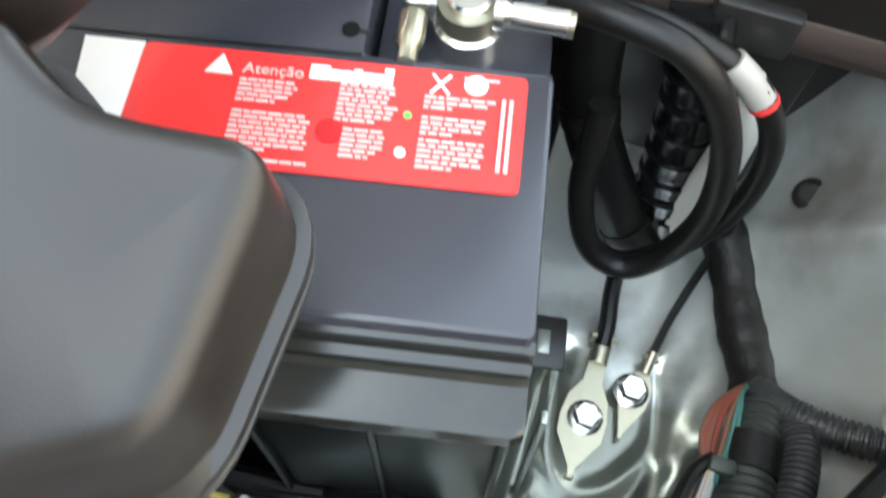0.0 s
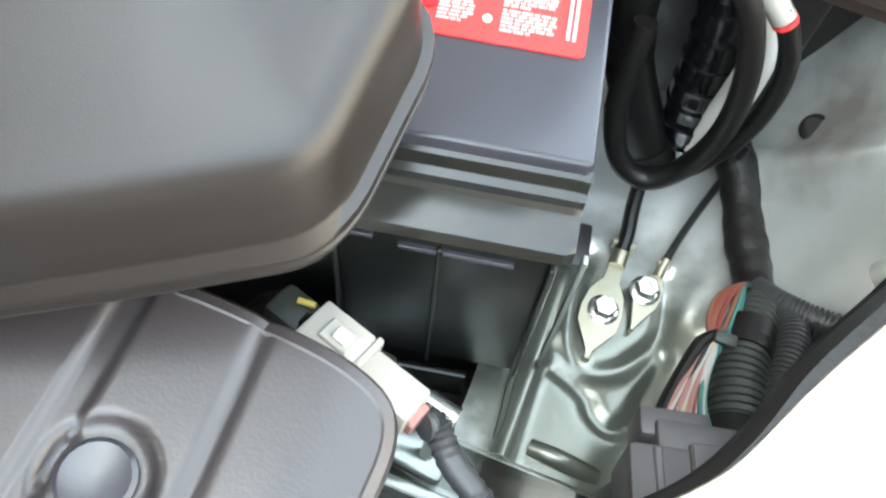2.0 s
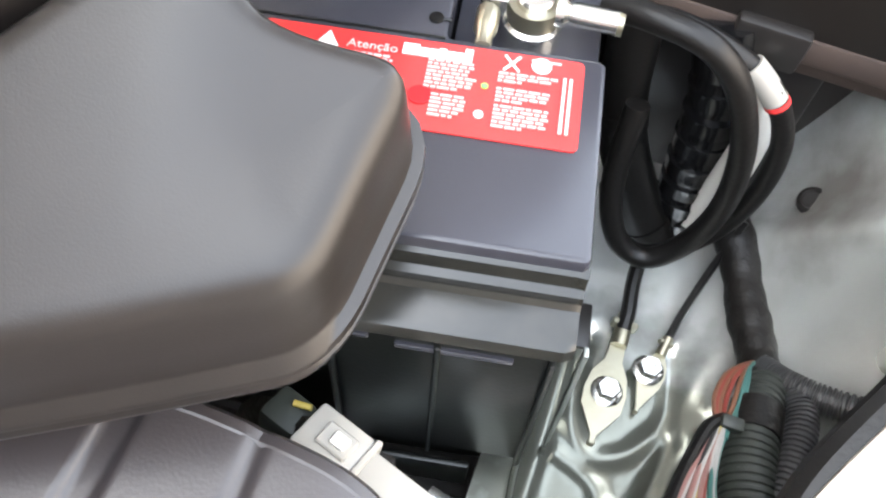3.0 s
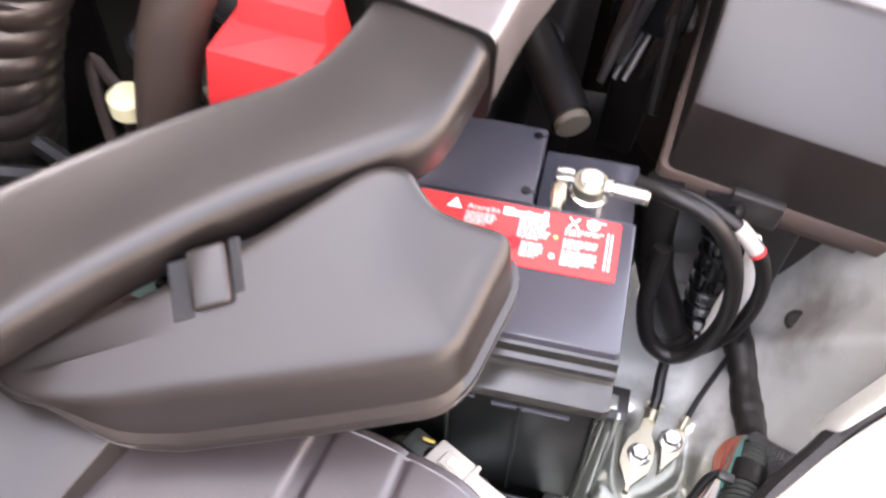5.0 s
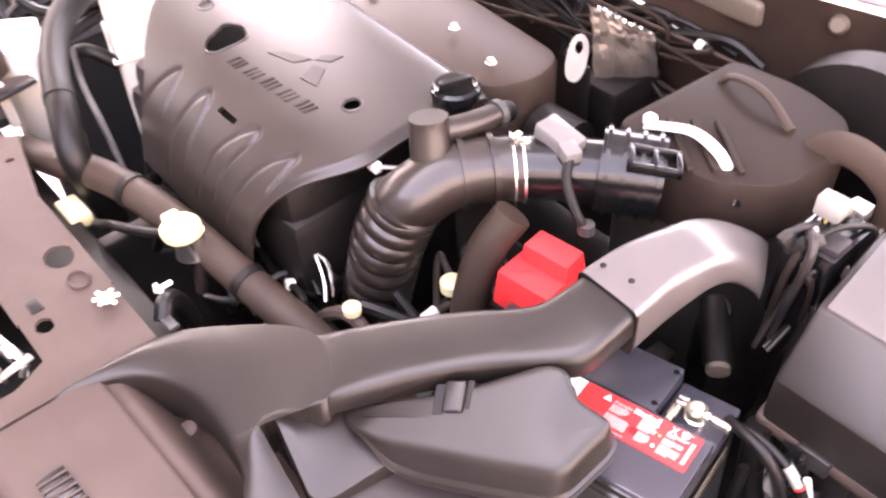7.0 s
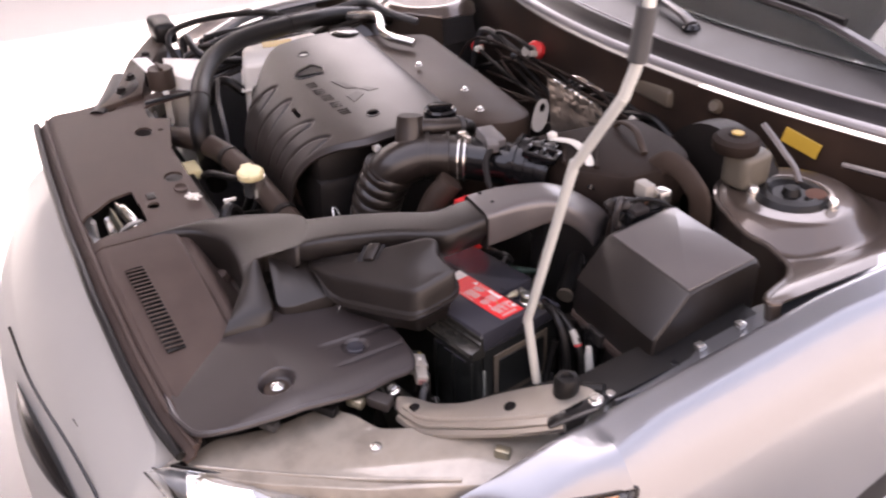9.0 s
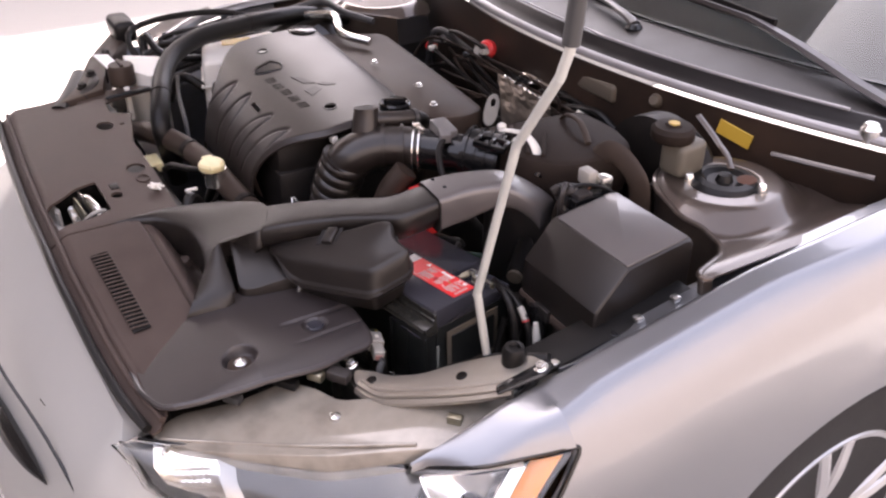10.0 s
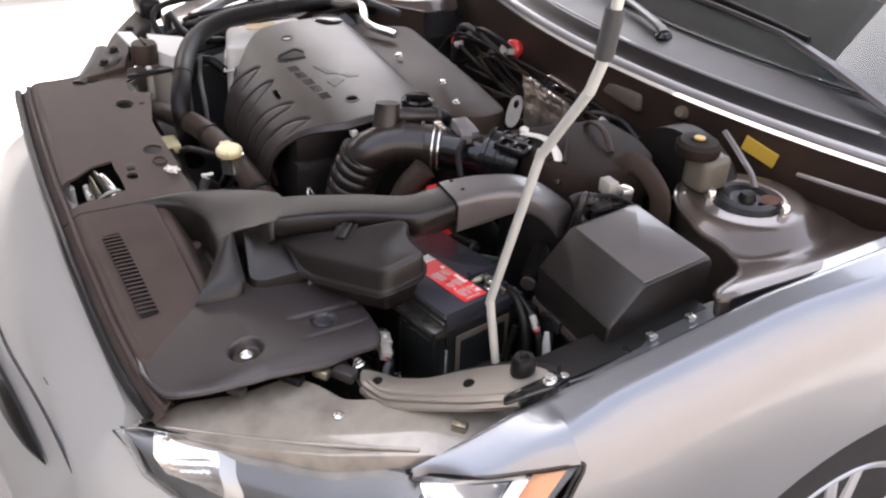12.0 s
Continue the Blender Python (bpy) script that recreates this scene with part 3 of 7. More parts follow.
part("seal_strip", sweep([(x, front_line(x) - 0.002, panel_height(x, front_line(x)) + 0.006) for x in np.linspace(-0.416, 0.495, 24)], 0.0065, 8, 3), RUBBER, shroud, "black rubber hood seal along the front edge")
part("ridge", sweep([(x, front_line(x) + 0.017, panel_height(x, front_line(x) + 0.017) + 0.004) for x in np.linspace(-0.416, 0.495, 24)], 0.004, 8, 3), MATTE, shroud)
p = (0.045, 0.176)
z = panel_height(*p) + 0.004
part("push_clip", merge(*[box((0, 0, 0.004), (0.026, 0.005, 0.003), 0.001, 1, Matrix.Translation((*p, z)) @ pose(0, 0, 0, 0, 8, a)) for a in (20, 75, 130)], lathe([(0.0, 0.008), (0.005, 0.007), (0.006, 0.0)], 12, Matrix.Translation((*p, z)))), WHITEPL, shroud, "white plastic push clip with spread legs")
part("hole_ring", sweep([(-0.005 + 0.014 * math.cos(k * math.pi / 8), 0.168 + 0.010 * math.sin(k * math.pi / 8), panel_height(-0.005, 0.168) + 0.002) for k in range(17)], 0.0016, 6, 1, smooth=False), MATTE, shroud)
part("recess_bar", box((-0.002, 0.120, panel_height(0, 0.12) - 0.001), (0.022, 0.014, 0.006), 0.002, 2, pose(0, 0, 0, 0, 0, 0)), RUBBER, shroud, "dark stop pad beside the latch opening")
part("edge_blade", sweep([(-0.392, 0.196, 0.808), (-0.388, 0.24, 0.812), (-0.392, 0.284, 0.812)], 0.007, 8, 5, flat=0.5), RUBBER, shroud, "black lip at the notch of the shroud")
part("edge_blade", sweep([(-0.372, 0.192, 0.800), (-0.34, 0.196, 0.796), (-0.318, 0.192, 0.798)], 0.006, 8, 5, flat=0.6), RUBBER, shroud)

# hood latch below its opening
latch = thing("hood_latch", (0.02, 0.06, 0.74), "bare metal hood latch in an opening of the shroud", "latch")
part("post", loft([[(0.026 + 0.010 * math.cos(a) - 0.012 * u, 0.026 + 0.004 * math.sin(a), 0.745 + 0.048 * u) for a in np.linspace(0, 2 * math.pi, 13)[:-1]] for u in (0.0, 0.5, 0.85, 1.0)]), CREAM, latch, "pale upright post of the latch")
part("side_plate", box((0, 0, 0), (0.058, 0.004, 0.030), 0.0015, 2, Matrix.Translation((0.004, 0.072, 0.782)) @ pose(0, 0, 0, 0, 8, 12)), BRIGHT, latch)
part("side_plate", box((0, 0, 0), (0.050, 0.004, 0.026), 0.0015, 2, Matrix.Translation((0.010, 0.060, 0.780)) @ pose(0, 0, 0, 0, 10, 8)), ZINC, latch)
part("hook", sweep([(-0.024, 0.076, 0.780), (-0.006, 0.074, 0.798), (0.020, 0.078, 0.799), (0.044, 0.085, 0.790), (0.050, 0.078, 0.778)], 0.0050, 10, 5, flat=0.7), BRIGHT, latch, "bright latch hook")
part("lever", sweep([(0.036, 0.062, 0.778), (0.046, 0.076, 0.791), (0.042, 0.092, 0.790)], 0.0065, 10, 5, flat=0.5), CREAM, latch)
part("spring", sweep([(-0.012 + 0.0011 * k, 0.050 + 0.006 * math.cos(k), 0.776 + 0.006 * math.sin(k)) for k in np.linspace(0, 38, 90)], 0.0013, 6, 1, smooth=False), BRIGHT, latch)
part("bolt", bolt_mesh(0.005, Matrix.Translation((0.062, 0.088, 0.770))), BRIGHT, latch)
part("latch_base", box((0.03, 0.058, 0.715), (0.18, 0.10, 0.05), 0.004), RUBBER, latch)

# radiator support behind and below
# unseen dark sheet added so the shroud's holes read as shaded
part("hole_backing", box((-0.16, 0.125, 0.735), (0.54, 0.20, 0.02), 0.004), RUBBER, car, "added dark backing that keeps the shroud's openings in shade")
part("radiator_core", box((0, 0.12, 0.52), (1.0, 0.12, 0.36), 0.01), DARKMETAL, car, "dark radiator below the shroud")
part("bay_floor", box((0, 0.62, 0.34), (1.24, 1.0, 0.02), 0), DARKMETAL, car, "dark bottom of the engine bay")

# raised hood: outer skin and an inner frame, held by the prop rod
HOOD_UP = Matrix.Translation((0, 1.12, 1.17)) @ pose(0, 0, 0, -58, 0, 0)


def hood_skin(x, y):
    """Height of the hood's skin in its own frame, y forwards from the hinge."""
    return 0.03 - 0.05 * (x / 0.72) ** 2 - 0.05 * smooth((-y - 0.75) / 0.35)


hood_bm = sheet(-0.72, 0.72, -1.06, 0.0, 24, 20, hood_skin, 0.002)
bmesh.ops.transform(hood_bm, matrix=HOOD_UP, verts=hood_bm.verts)
hood_part = part("hood", hood_bm, PAINT, car, "raised metallic grey hood")
frame_bm = sheet(-0.66, 0.66, -0.98, -0.05, 26, 20, lambda x, y: hood_skin(x, y) - 0.03 + 0.012 * math.cos(9 * x) * math.cos(7 * y), 0.002)
bmesh.ops.transform(frame_bm, matrix=HOOD_UP, verts=frame_bm.verts)
part("inner_frame", frame_bm, HOODIN, hood_part, "light grey painted inner frame of the hood")

# firewall, cowl and windscreen


def cowl_y(x):
    return 0.965 + 0.30 * x * x


fw = [[(x, cowl_y(x) + 0.03, 0.36), (x, cowl_y(x) + 0.01, 0.6), (x, cowl_y(x), 0.80), (x, cowl_y(x) - 0.008, 0.918)] for x in np.linspace(-0.74, 0.74, 25)]
part("firewall", thick(loft(fw, closed=False), 0.004), FIREWALL, car, "brown dusty firewall behind the engine")
part("cowl_seal", sweep([(x, cowl_y(x), 0.930) for x in np.linspace(-0.74, 0.72, 25)], 0.0095, 10, 3, flat=0.8), SEALSHEEN, car, "cowl seal coloured pale grey for its sheen")
cw = [[(x, cowl_y(x) + 0.009, 0.926), (x, cowl_y(x) + 0.018, 0.930), (x, cowl_y(x) + 0.036, 0.936), (x, cowl_y(x) + 0.044, 0.949), (x, cowl_y(x) + 0.052, 0.950), (x, cowl_y(x) + 0.066, 0.936), (x, cowl_y(x) + 0.10, 0.934), (x, cowl_y(x) + 0.2, 0.955)] for x in np.linspace(-0.74, 0.74, 41)]
part("cowl_cover", thick(loft(cw, closed=False), 0.004), COWLPL, car, "dusty black plastic cowl cover", sharp=60)
part("cowl_ridge", sweep([(x, cowl_y(x) + 0.047 + 0.010 * smooth((0.12 - x) / 0.03), 0.9515 - 0.003 * smooth((0.12 - x) / 0.03)) for x in np.linspace(-0.74, 0.60, 41)], 0.0032, 8, 3), SEALSHEEN, car, "raised edge of the cowl cover, pale for its shine")
# thin pale line added for the shading beside the wiper
part("cowl_shading_line", sweep([(x, cowl_y(x) + 0.060, 0.948) for x in np.linspace(0.18, 0.52, 13)], 0.0016, 8, 3), SEALSHEEN, car)
ws = [[(x * (1 - 0.06 * k), cowl_y(x) + 0.185 + 0.62 * k, 0.957 + 0.40 * k) for k in (0, 0.33, 0.66, 1.0, 1.3)] for x in np.linspace(-0.74, 0.74, 21)]
part("windscreen", thick(loft(ws, closed=False), 0.005), GLASS, car, "tinted windscreen glass")
for s in (1, -1):
    part("roof_pillar", sweep([(s * 0.76, 1.32, 0.93), (s * 0.70, 1.75, 1.22), (s * 0.63, 2.1, 1.40)], 0.03, 10, 4), PAINT, car)
part("roof", thick(loft([[(x, 2.08, 1.42 - 0.06 * x * x), (x, 2.6, 1.47 - 0.06 * x * x), (x, 3.4, 1.42 - 0.06 * x * x)] for x in np.linspace(-0.64, 0.64, 9)], closed=False), 0.004), PAINT, car)
part("dashboard", thick(loft([[(x, 1.30, 0.90), (x, 1.5, 0.96), (x, 1.75, 0.95), (x, 1.82, 0.7)] for x in np.linspace(-0.7, 0.7, 5)], closed=False), 0.01), TYRE, car, "dark dashboard behind the windscreen")
part("cabin_back", box((0, 2.9, 0.8), (1.4, 0.1, 1.1), 0.02), TYRE, car)
wiper = part("wiper_arm", loft([[(x, y - w, z), (x, y - 0.6 * w, z + 0.006), (x, y + 0.6 * w, z + 0.006), (x, y + w, z), (x, y + 0.5 * w, z - 0.006), (x, y - 0.5 * w, z - 0.006)] for x, y, z, w in
    ((0.640, 1.200, 0.945, 0.014), (0.600, 1.203, 0.950, 0.017), (0.545, 1.207, 0.958, 0.017), (0.48, 1.212, 0.970, 0.016), (0.41, 1.217, 0.982, 0.014), (0.33, 1.222, 0.993, 0.011), (0.29, 1.223, 0.997, 0.007), (0.15, 1.215, 1.001, 0.006), (0.0, 1.203, 1.003, 0.005), (-0.22, 1.175, 0.998, 0.004))]), COVERPL, car, "black windscreen wiper arm", sharp=40)
part("wiper_blade", sweep([(0.34, 1.236, 1.000), (0.10, 1.226, 1.010), (-0.25, 1.190, 1.006)], 0.005, 8, 6, flat=1.6), RUBBER, wiper)
part("wiper_pivot", lathe([(0.022, 0), (0.022, 0.02), (0.014, 0.03), (0.0, 0.031)], 18, Matrix.Translation((0.640, 1.200, 0.925))), GLOSSBLACK, wiper)
wiper = part("wiper_arm", sweep([(0.105, 1.118, 0.952), (0.06, 1.126, 0.962), (-0.06, 1.145, 0.972), (-0.30, 1.165, 0.985)], lambda t: 0.012 - 0.006 * t, 10, 6, flat=0.6), COVERPL, car, "black windscreen wiper arm")
part("wiper_pivot", lathe([(0.018, 0), (0.018, 0.02), (0.012, 0.028), (0.0, 0.029)], 18, Matrix.Translation((0.105, 1.118, 0.926))), GLOSSBLACK, wiper)
part("hinge_cap", lathe([(0.016, 0), (0.016, 0.02), (0.010, 0.028), (0.0, 0.028)], 14, Matrix.Translation((0.655, 1.10, 0.925))), BRIGHT, car)

# left inner apron with the earthing plate, and the strut tower


PRESSED = [(curve_through([Vector((*q, 0)) for q in [(0.579, 0.462), (0.578, 0.444), (0.580, 0.428), (0.585, 0.412), (0.594, 0.404), (0.607, 0.409), (0.616, 0.419), (0.623, 0.433), (0.622, 0.449), (0.620, 0.464)]], 3), 0.0023, 0.0050),
           (curve_through([Vector((*q, 0)) for q in [(0.580, 0.400), (0.591, 0.396), (0.599, 0.392), (0.603, 0.386), (0.612, 0.382), (0.621, 0.388), (0.624, 0.405), (0.627, 0.423)]], 3), 0.0020, 0.0044)]


def apron_height(x, y):
    z = 0.644 + 0.19 * smooth((x - 0.607) / 0.10) * smooth((y - 0.40) / 0.20) + 0.02 * smooth((x - 0.64) / 0.06)
    # pressed grooves round the earthing bolts
    p = Vector((x, y, 0))
    if 0.57 < x < 0.64 and 0.37 < y < 0.48:
        for line, deep, wide in PRESSED:
            near = min((p - a - (b - a) * min(1.0, max(0.0, (p - a).dot(b - a) / (b - a).length_squared))).length for a, b in zip(line, line[1:]))
            z -= deep * math.exp(-((near / wide) ** 2))
    # folded rim towards the battery
    z += 0.003 * math.exp(-(((x - 0.571) / 0.004) ** 2)) * smooth((0.46 - y) / 0.02)
    # dented valley of the wheel house with a ridge on either side
    d, on = (x - 0.655) * 0.55 + (y - 0.542) * 0.84, smooth((x - 0.618) / 0.02)
    z += on * (0.012 * math.exp(-(((d + 0.028) / 0.011) ** 2)) - 0.014 * math.exp(-((d / 0.012) ** 2)) + 0.016 * smooth((d - 0.008) / 0.025))
    z += 0.02 * math.exp(-(((x - 0.70) / 0.03) ** 2 + ((y - 0.50) / 0.05) ** 2))
    # small beaten dents
    z += on * (0.0011 * math.sin(170 * x + 55 * y) * math.sin(140 * y - 40 * x + 1.0) + 0.0006 * math.sin(310 * x - 120 * y))
    return z


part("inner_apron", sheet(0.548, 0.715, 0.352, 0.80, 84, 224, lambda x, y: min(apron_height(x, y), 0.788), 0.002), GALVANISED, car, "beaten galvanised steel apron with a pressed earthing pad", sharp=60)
part("drain_hole", lathe([(0.0, 0.0014), (0.0042, 0.0014), (0.0050, 0.0022), (0.0066, 0.0016), (0.0074, 0.0)], 18, turned((-0.45, -0.25, 0.85), (0.653, 0.536, apron_height(0.653, 0.536)))), DARKMETAL, car, "drain hole in the apron")
# black sheet added over the apron for the shade in this gap
part("dark_gap_strip", draped(rounded([(0.676, 0.452), (0.728, 0.452), (0.728, 0.70), (0.676, 0.70)], 0.006), lambda x, y: 0.796 + 0.12 * (y - 0.45), 0.006, 0.001), RUBBER, car, "added black strip standing in for the shaded gap below the fuse box")
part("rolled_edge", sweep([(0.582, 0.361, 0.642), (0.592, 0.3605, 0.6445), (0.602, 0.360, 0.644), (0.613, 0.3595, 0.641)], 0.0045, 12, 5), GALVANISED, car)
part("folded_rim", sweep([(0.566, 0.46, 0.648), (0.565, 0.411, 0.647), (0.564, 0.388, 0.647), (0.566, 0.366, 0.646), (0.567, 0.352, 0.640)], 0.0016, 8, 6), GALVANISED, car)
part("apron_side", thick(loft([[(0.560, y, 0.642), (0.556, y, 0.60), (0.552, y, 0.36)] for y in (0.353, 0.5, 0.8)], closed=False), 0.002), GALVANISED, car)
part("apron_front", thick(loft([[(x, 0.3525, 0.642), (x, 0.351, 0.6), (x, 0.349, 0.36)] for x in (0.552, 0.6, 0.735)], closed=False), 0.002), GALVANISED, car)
TOWER = (0.565, 0.905)
for s in (1, -1):
    plate = [(0.452, 0.90), (0.480, 0.845), (0.522, 0.806), (0.592, 0.790), (0.636, 0.806), (0.668, 0.800), (0.702, 0.760), (0.726, 0.690), (0.742, 0.69), (0.742, 1.05), (0.60, 1.05), (0.47, 0.99)]

    def tower_height(x, y):
        r = math.hypot(abs(x) - TOWER[0], (y - TOWER[1]) * 0.92)
        return 0.838 + 0.030 * smooth((0.128 - r) / 0.05) - 0.008 * smooth((0.056 - r) / 0.012) + 0.020 * smooth((abs(x) - 0.66) / 0.07)

    part("strut_tower", sheet(min(s * 0.44, s * 0.75), max(s * 0.44, s * 0.75), 0.68, 1.06, 104, 124, tower_height, 0.003, inside(rounded([(s * x, y) for x, y in plate], 0.02))), TOWERPAINT, car, "dusty painted strut tower with a pressed shelf", sharp=60)
    edge = rounded(plate, 0.02)[3:44]
    part("tower_lip", sweep([(s * x, y, tower_height(x, y)) for x, y in edge], 0.0045, 8, 1, smooth=False), TOWERPAINT, car)
    part("tower_wall", thick(loft([[(s * x, y, tower_height(x, y)), (s * (x + 0.006), y + 0.008, 0.78), (s * (x + 0.01), y + 0.016, 0.5)] for x, y in edge], closed=False), 0.002), TOWERPAINT, car)
part("side_wall", thick(loft([[(-0.70, y, 0.80), (-0.62, y, 0.72), (-0.60, y, 0.36)] for y in (0.3, 0.6, 0.9, 1.1)], closed=False), 0.003), PAINT, car)
part("apron_wall", thick(loft([[(0.735, y, 0.80), (0.735, y, 0.70), (0.735, y, 0.36)] for y in (0.47, 0.6, 0.9, 1.1)], closed=False), 0.003), PAINT, car)
mount = part("strut_mount", lathe([(0.0, 0.878), (0.010, 0.878), (0.014, 0.868), (0.026, 0.868), (0.034, 0.874), (0.046, 0.872), (0.053, 0.864), (0.056, 0.858)], 32, Matrix.Translation((*TOWER, 0.0))), RUBBER, car, "rubber strut top mount")
for p in ((0.540, 0.855), (0.623, 0.921)):
    part("stud", merge(lathe([(0.0115, 0.0), (0.0115, 0.004), (0.0095, 0.006), (0.0085, 0.016), (0.0070, 0.024), (0.005, 0.026), (0.0, 0.026)], 14, Matrix.Translation((*p, 0.856)))), BRIGHT, car, "bright strut mounting stud")
part("cowl_beam", sweep([(0.553, 1.02, 0.880), (0.62, 1.04, 0.884), (0.70, 1.07, 0.888)], 0.006, 8, 4, flat=0.8), TOWERPAINT, car, "dusty beam below the cowl")
part("rust_patch", lathe([(0.0, 0.0006), (0.012, 0.0006), (0.015, 0.0)], 16, turned((0, -0.1, 1), (0.590, 0.925, 0.8745))), RUST, car, "rusty spot on the strut mount")
part("shim_tape", box((0, 0, 0), (0.062, 0.003, 0.026), 0.001, 1, Matrix.Translation((0.475, 1.018, 0.884)) @ pose(0, 0, 0, 0, 12, 15)), YELLOW, car, "yellow sticker on the cowl wall")

# upper lamp bracket, rubber stop and bolts


def bracket_height(x, y):
    return 0.742 + 0.28 * (y - 0.28) + 0.15 * (x - 0.55)


BR = [(0.545, 0.284), (0.572, 0.272), (0.618, 0.281), (0.690, 0.345), (0.738, 0.398), (0.747, 0.442), (0.715, 0.450), (0.680, 0.428), (0.660, 0.402), (0.641, 0.370), (0.626, 0.338), (0.598, 0.311), (0.57, 0.300)]
edge_strip = [(0.600, 0.309), (0.622, 0.330), (0.634, 0.350), (0.643, 0.374), (0.656, 0.398), (0.672, 0.424), (0.700, 0.446), (0.722, 0.462)]


bracket = lone("lamp_bracket", draped(rounded(BR, 0.012), bracket_height, 0.004, 0.0012), BRACKETPAINT, "silver painted steel bracket above the headlamp", "bracket")
part("edge_strip", sweep([(x, y, bracket_height(x, y) - 0.009) for x, y in edge_strip], 0.0075, 10, 6), RUBBER, bracket, "black strip under the edge of the bracket")
part("bracket_skirt", sweep([(x, y, bracket_height(x, y) - 0.012) for x, y in ((0.575, 0.276), (0.618, 0.287), (0.688, 0.350), (0.732, 0.402))], 0.007, 8, 5), BRACKETPAINT, bracket)
part("bracket_bead", sweep([(x, y, bracket_height(x, y) + 0.001) for x, y in ((0.575, 0.281), (0.616, 0.292), (0.684, 0.355), (0.722, 0.400))], 0.0025, 8, 5), BRACKETPAINT, bracket)
for p in ((0.671, 0.370), (0.585, 0.290)):
    part("hole", lathe([(0.0, 0.0012), (0.0065, 0.0012), (0.0075, 0.0)], 16, turned((-0.1, -0.28, 1), (*p, bracket_height(*p)))), GLOSSBLACK, bracket)
part("bolt", bolt_mesh(0.006, turned((-0.1, -0.28, 1), (0.739, 0.437, bracket_height(0.739, 0.437) + 0.004))), BRIGHT, bracket, "bright flanged bolt")
part("bolt", bolt_mesh(0.006, turned((-0.1, -0.28, 1), (0.536, 0.286, bracket_height(0.536, 0.286)))), BRIGHT, bracket, "bright flanged bolt")
stop = lone("rubber_stop", lathe([(0.015, 0.0), (0.015, 0.018), (0.012, 0.024), (0.007, 0.025), (0.005, 0.021), (0.0, 0.021)], 20, Matrix.Translation((0.698, 0.427, 0.802))), RUBBER, "round rubber hood stop on the bracket", "rubber stop")

part("arm", draped(rounded([(0.722, 0.385), (0.735, 0.378), (0.752, 0.432), (0.747, 0.450), (0.730, 0.446)], 0.005), lambda x, y: bracket_height(x, y) + 0.0045, 0.004, 0.001), GLOSSBLACK, bracket, "black plastic arm under the bolt")
for y in (0.50, 0.565):
    x, z = edge_line(y)
    part("hole", lathe([(0.0, 0.001), (0.006, 0.001), (0.0068, 0.0)], 16, Matrix.Translation((x - 0.030, y, z - 0.0218))), GLOSSBLACK, car)
for y in (0.455, 0.475, 0.60, 0.66):
    x, z = edge_line(y)
    part("flange_clip", box((x - 0.030, y, z - 0.018), (0.012, 0.012, 0.008), 0.002, 2), BRIGHT, car)

# hood prop rod
rod = thing("prop_rod", (0.658, 0.418, 0.776), "thin galvanised hood prop rod standing on the bracket", "prop rod")
BEND = [(0.658, 0.418, 0.776), (0.6585, 0.412, 0.806), (0.660, 0.3975, 0.884), (0.6605, 0.3965, 0.893), (0.6635, 0.396, 0.904), (0.725, 0.3905, 1.098), (0.7295, 0.390, 1.111), (0.736, 0.3895, 1.120), (0.788, 0.3855, 1.194), (0.7935, 0.385, 1.202), (0.797, 0.385, 1.212), (0.806, 0.385, 1.240), (0.811, 0.386, 1.30), (0.822, 0.392, 1.52)]
part("rod", sweep(BEND, 0.0050, 12, 4), RODZINC, rod)
part("grip", sweep([(0.8045, 0.385, 1.235), (0.8085, 0.3855, 1.278)], 0.0082, 14, 2), CONDUIT, rod, "grey plastic grip on the rod")

# ==== headlamp ====
BEZEL = material("grey lamp bezel", (0.13, 0.135, 0.14), 0.3, grain=600, depth=0.02, vary=0.05)
LAMPTOP = material("smoky lamp plastic", (0.33, 0.30, 0.25), 0.16, grain=140, depth=0.08, vary=0.45, stain=0.85, stain_color=(0.07, 0.056, 0.044), stain_scale=20, coat=0.8)


def P2(s, x, y, z):
    return (s * x, y, z)


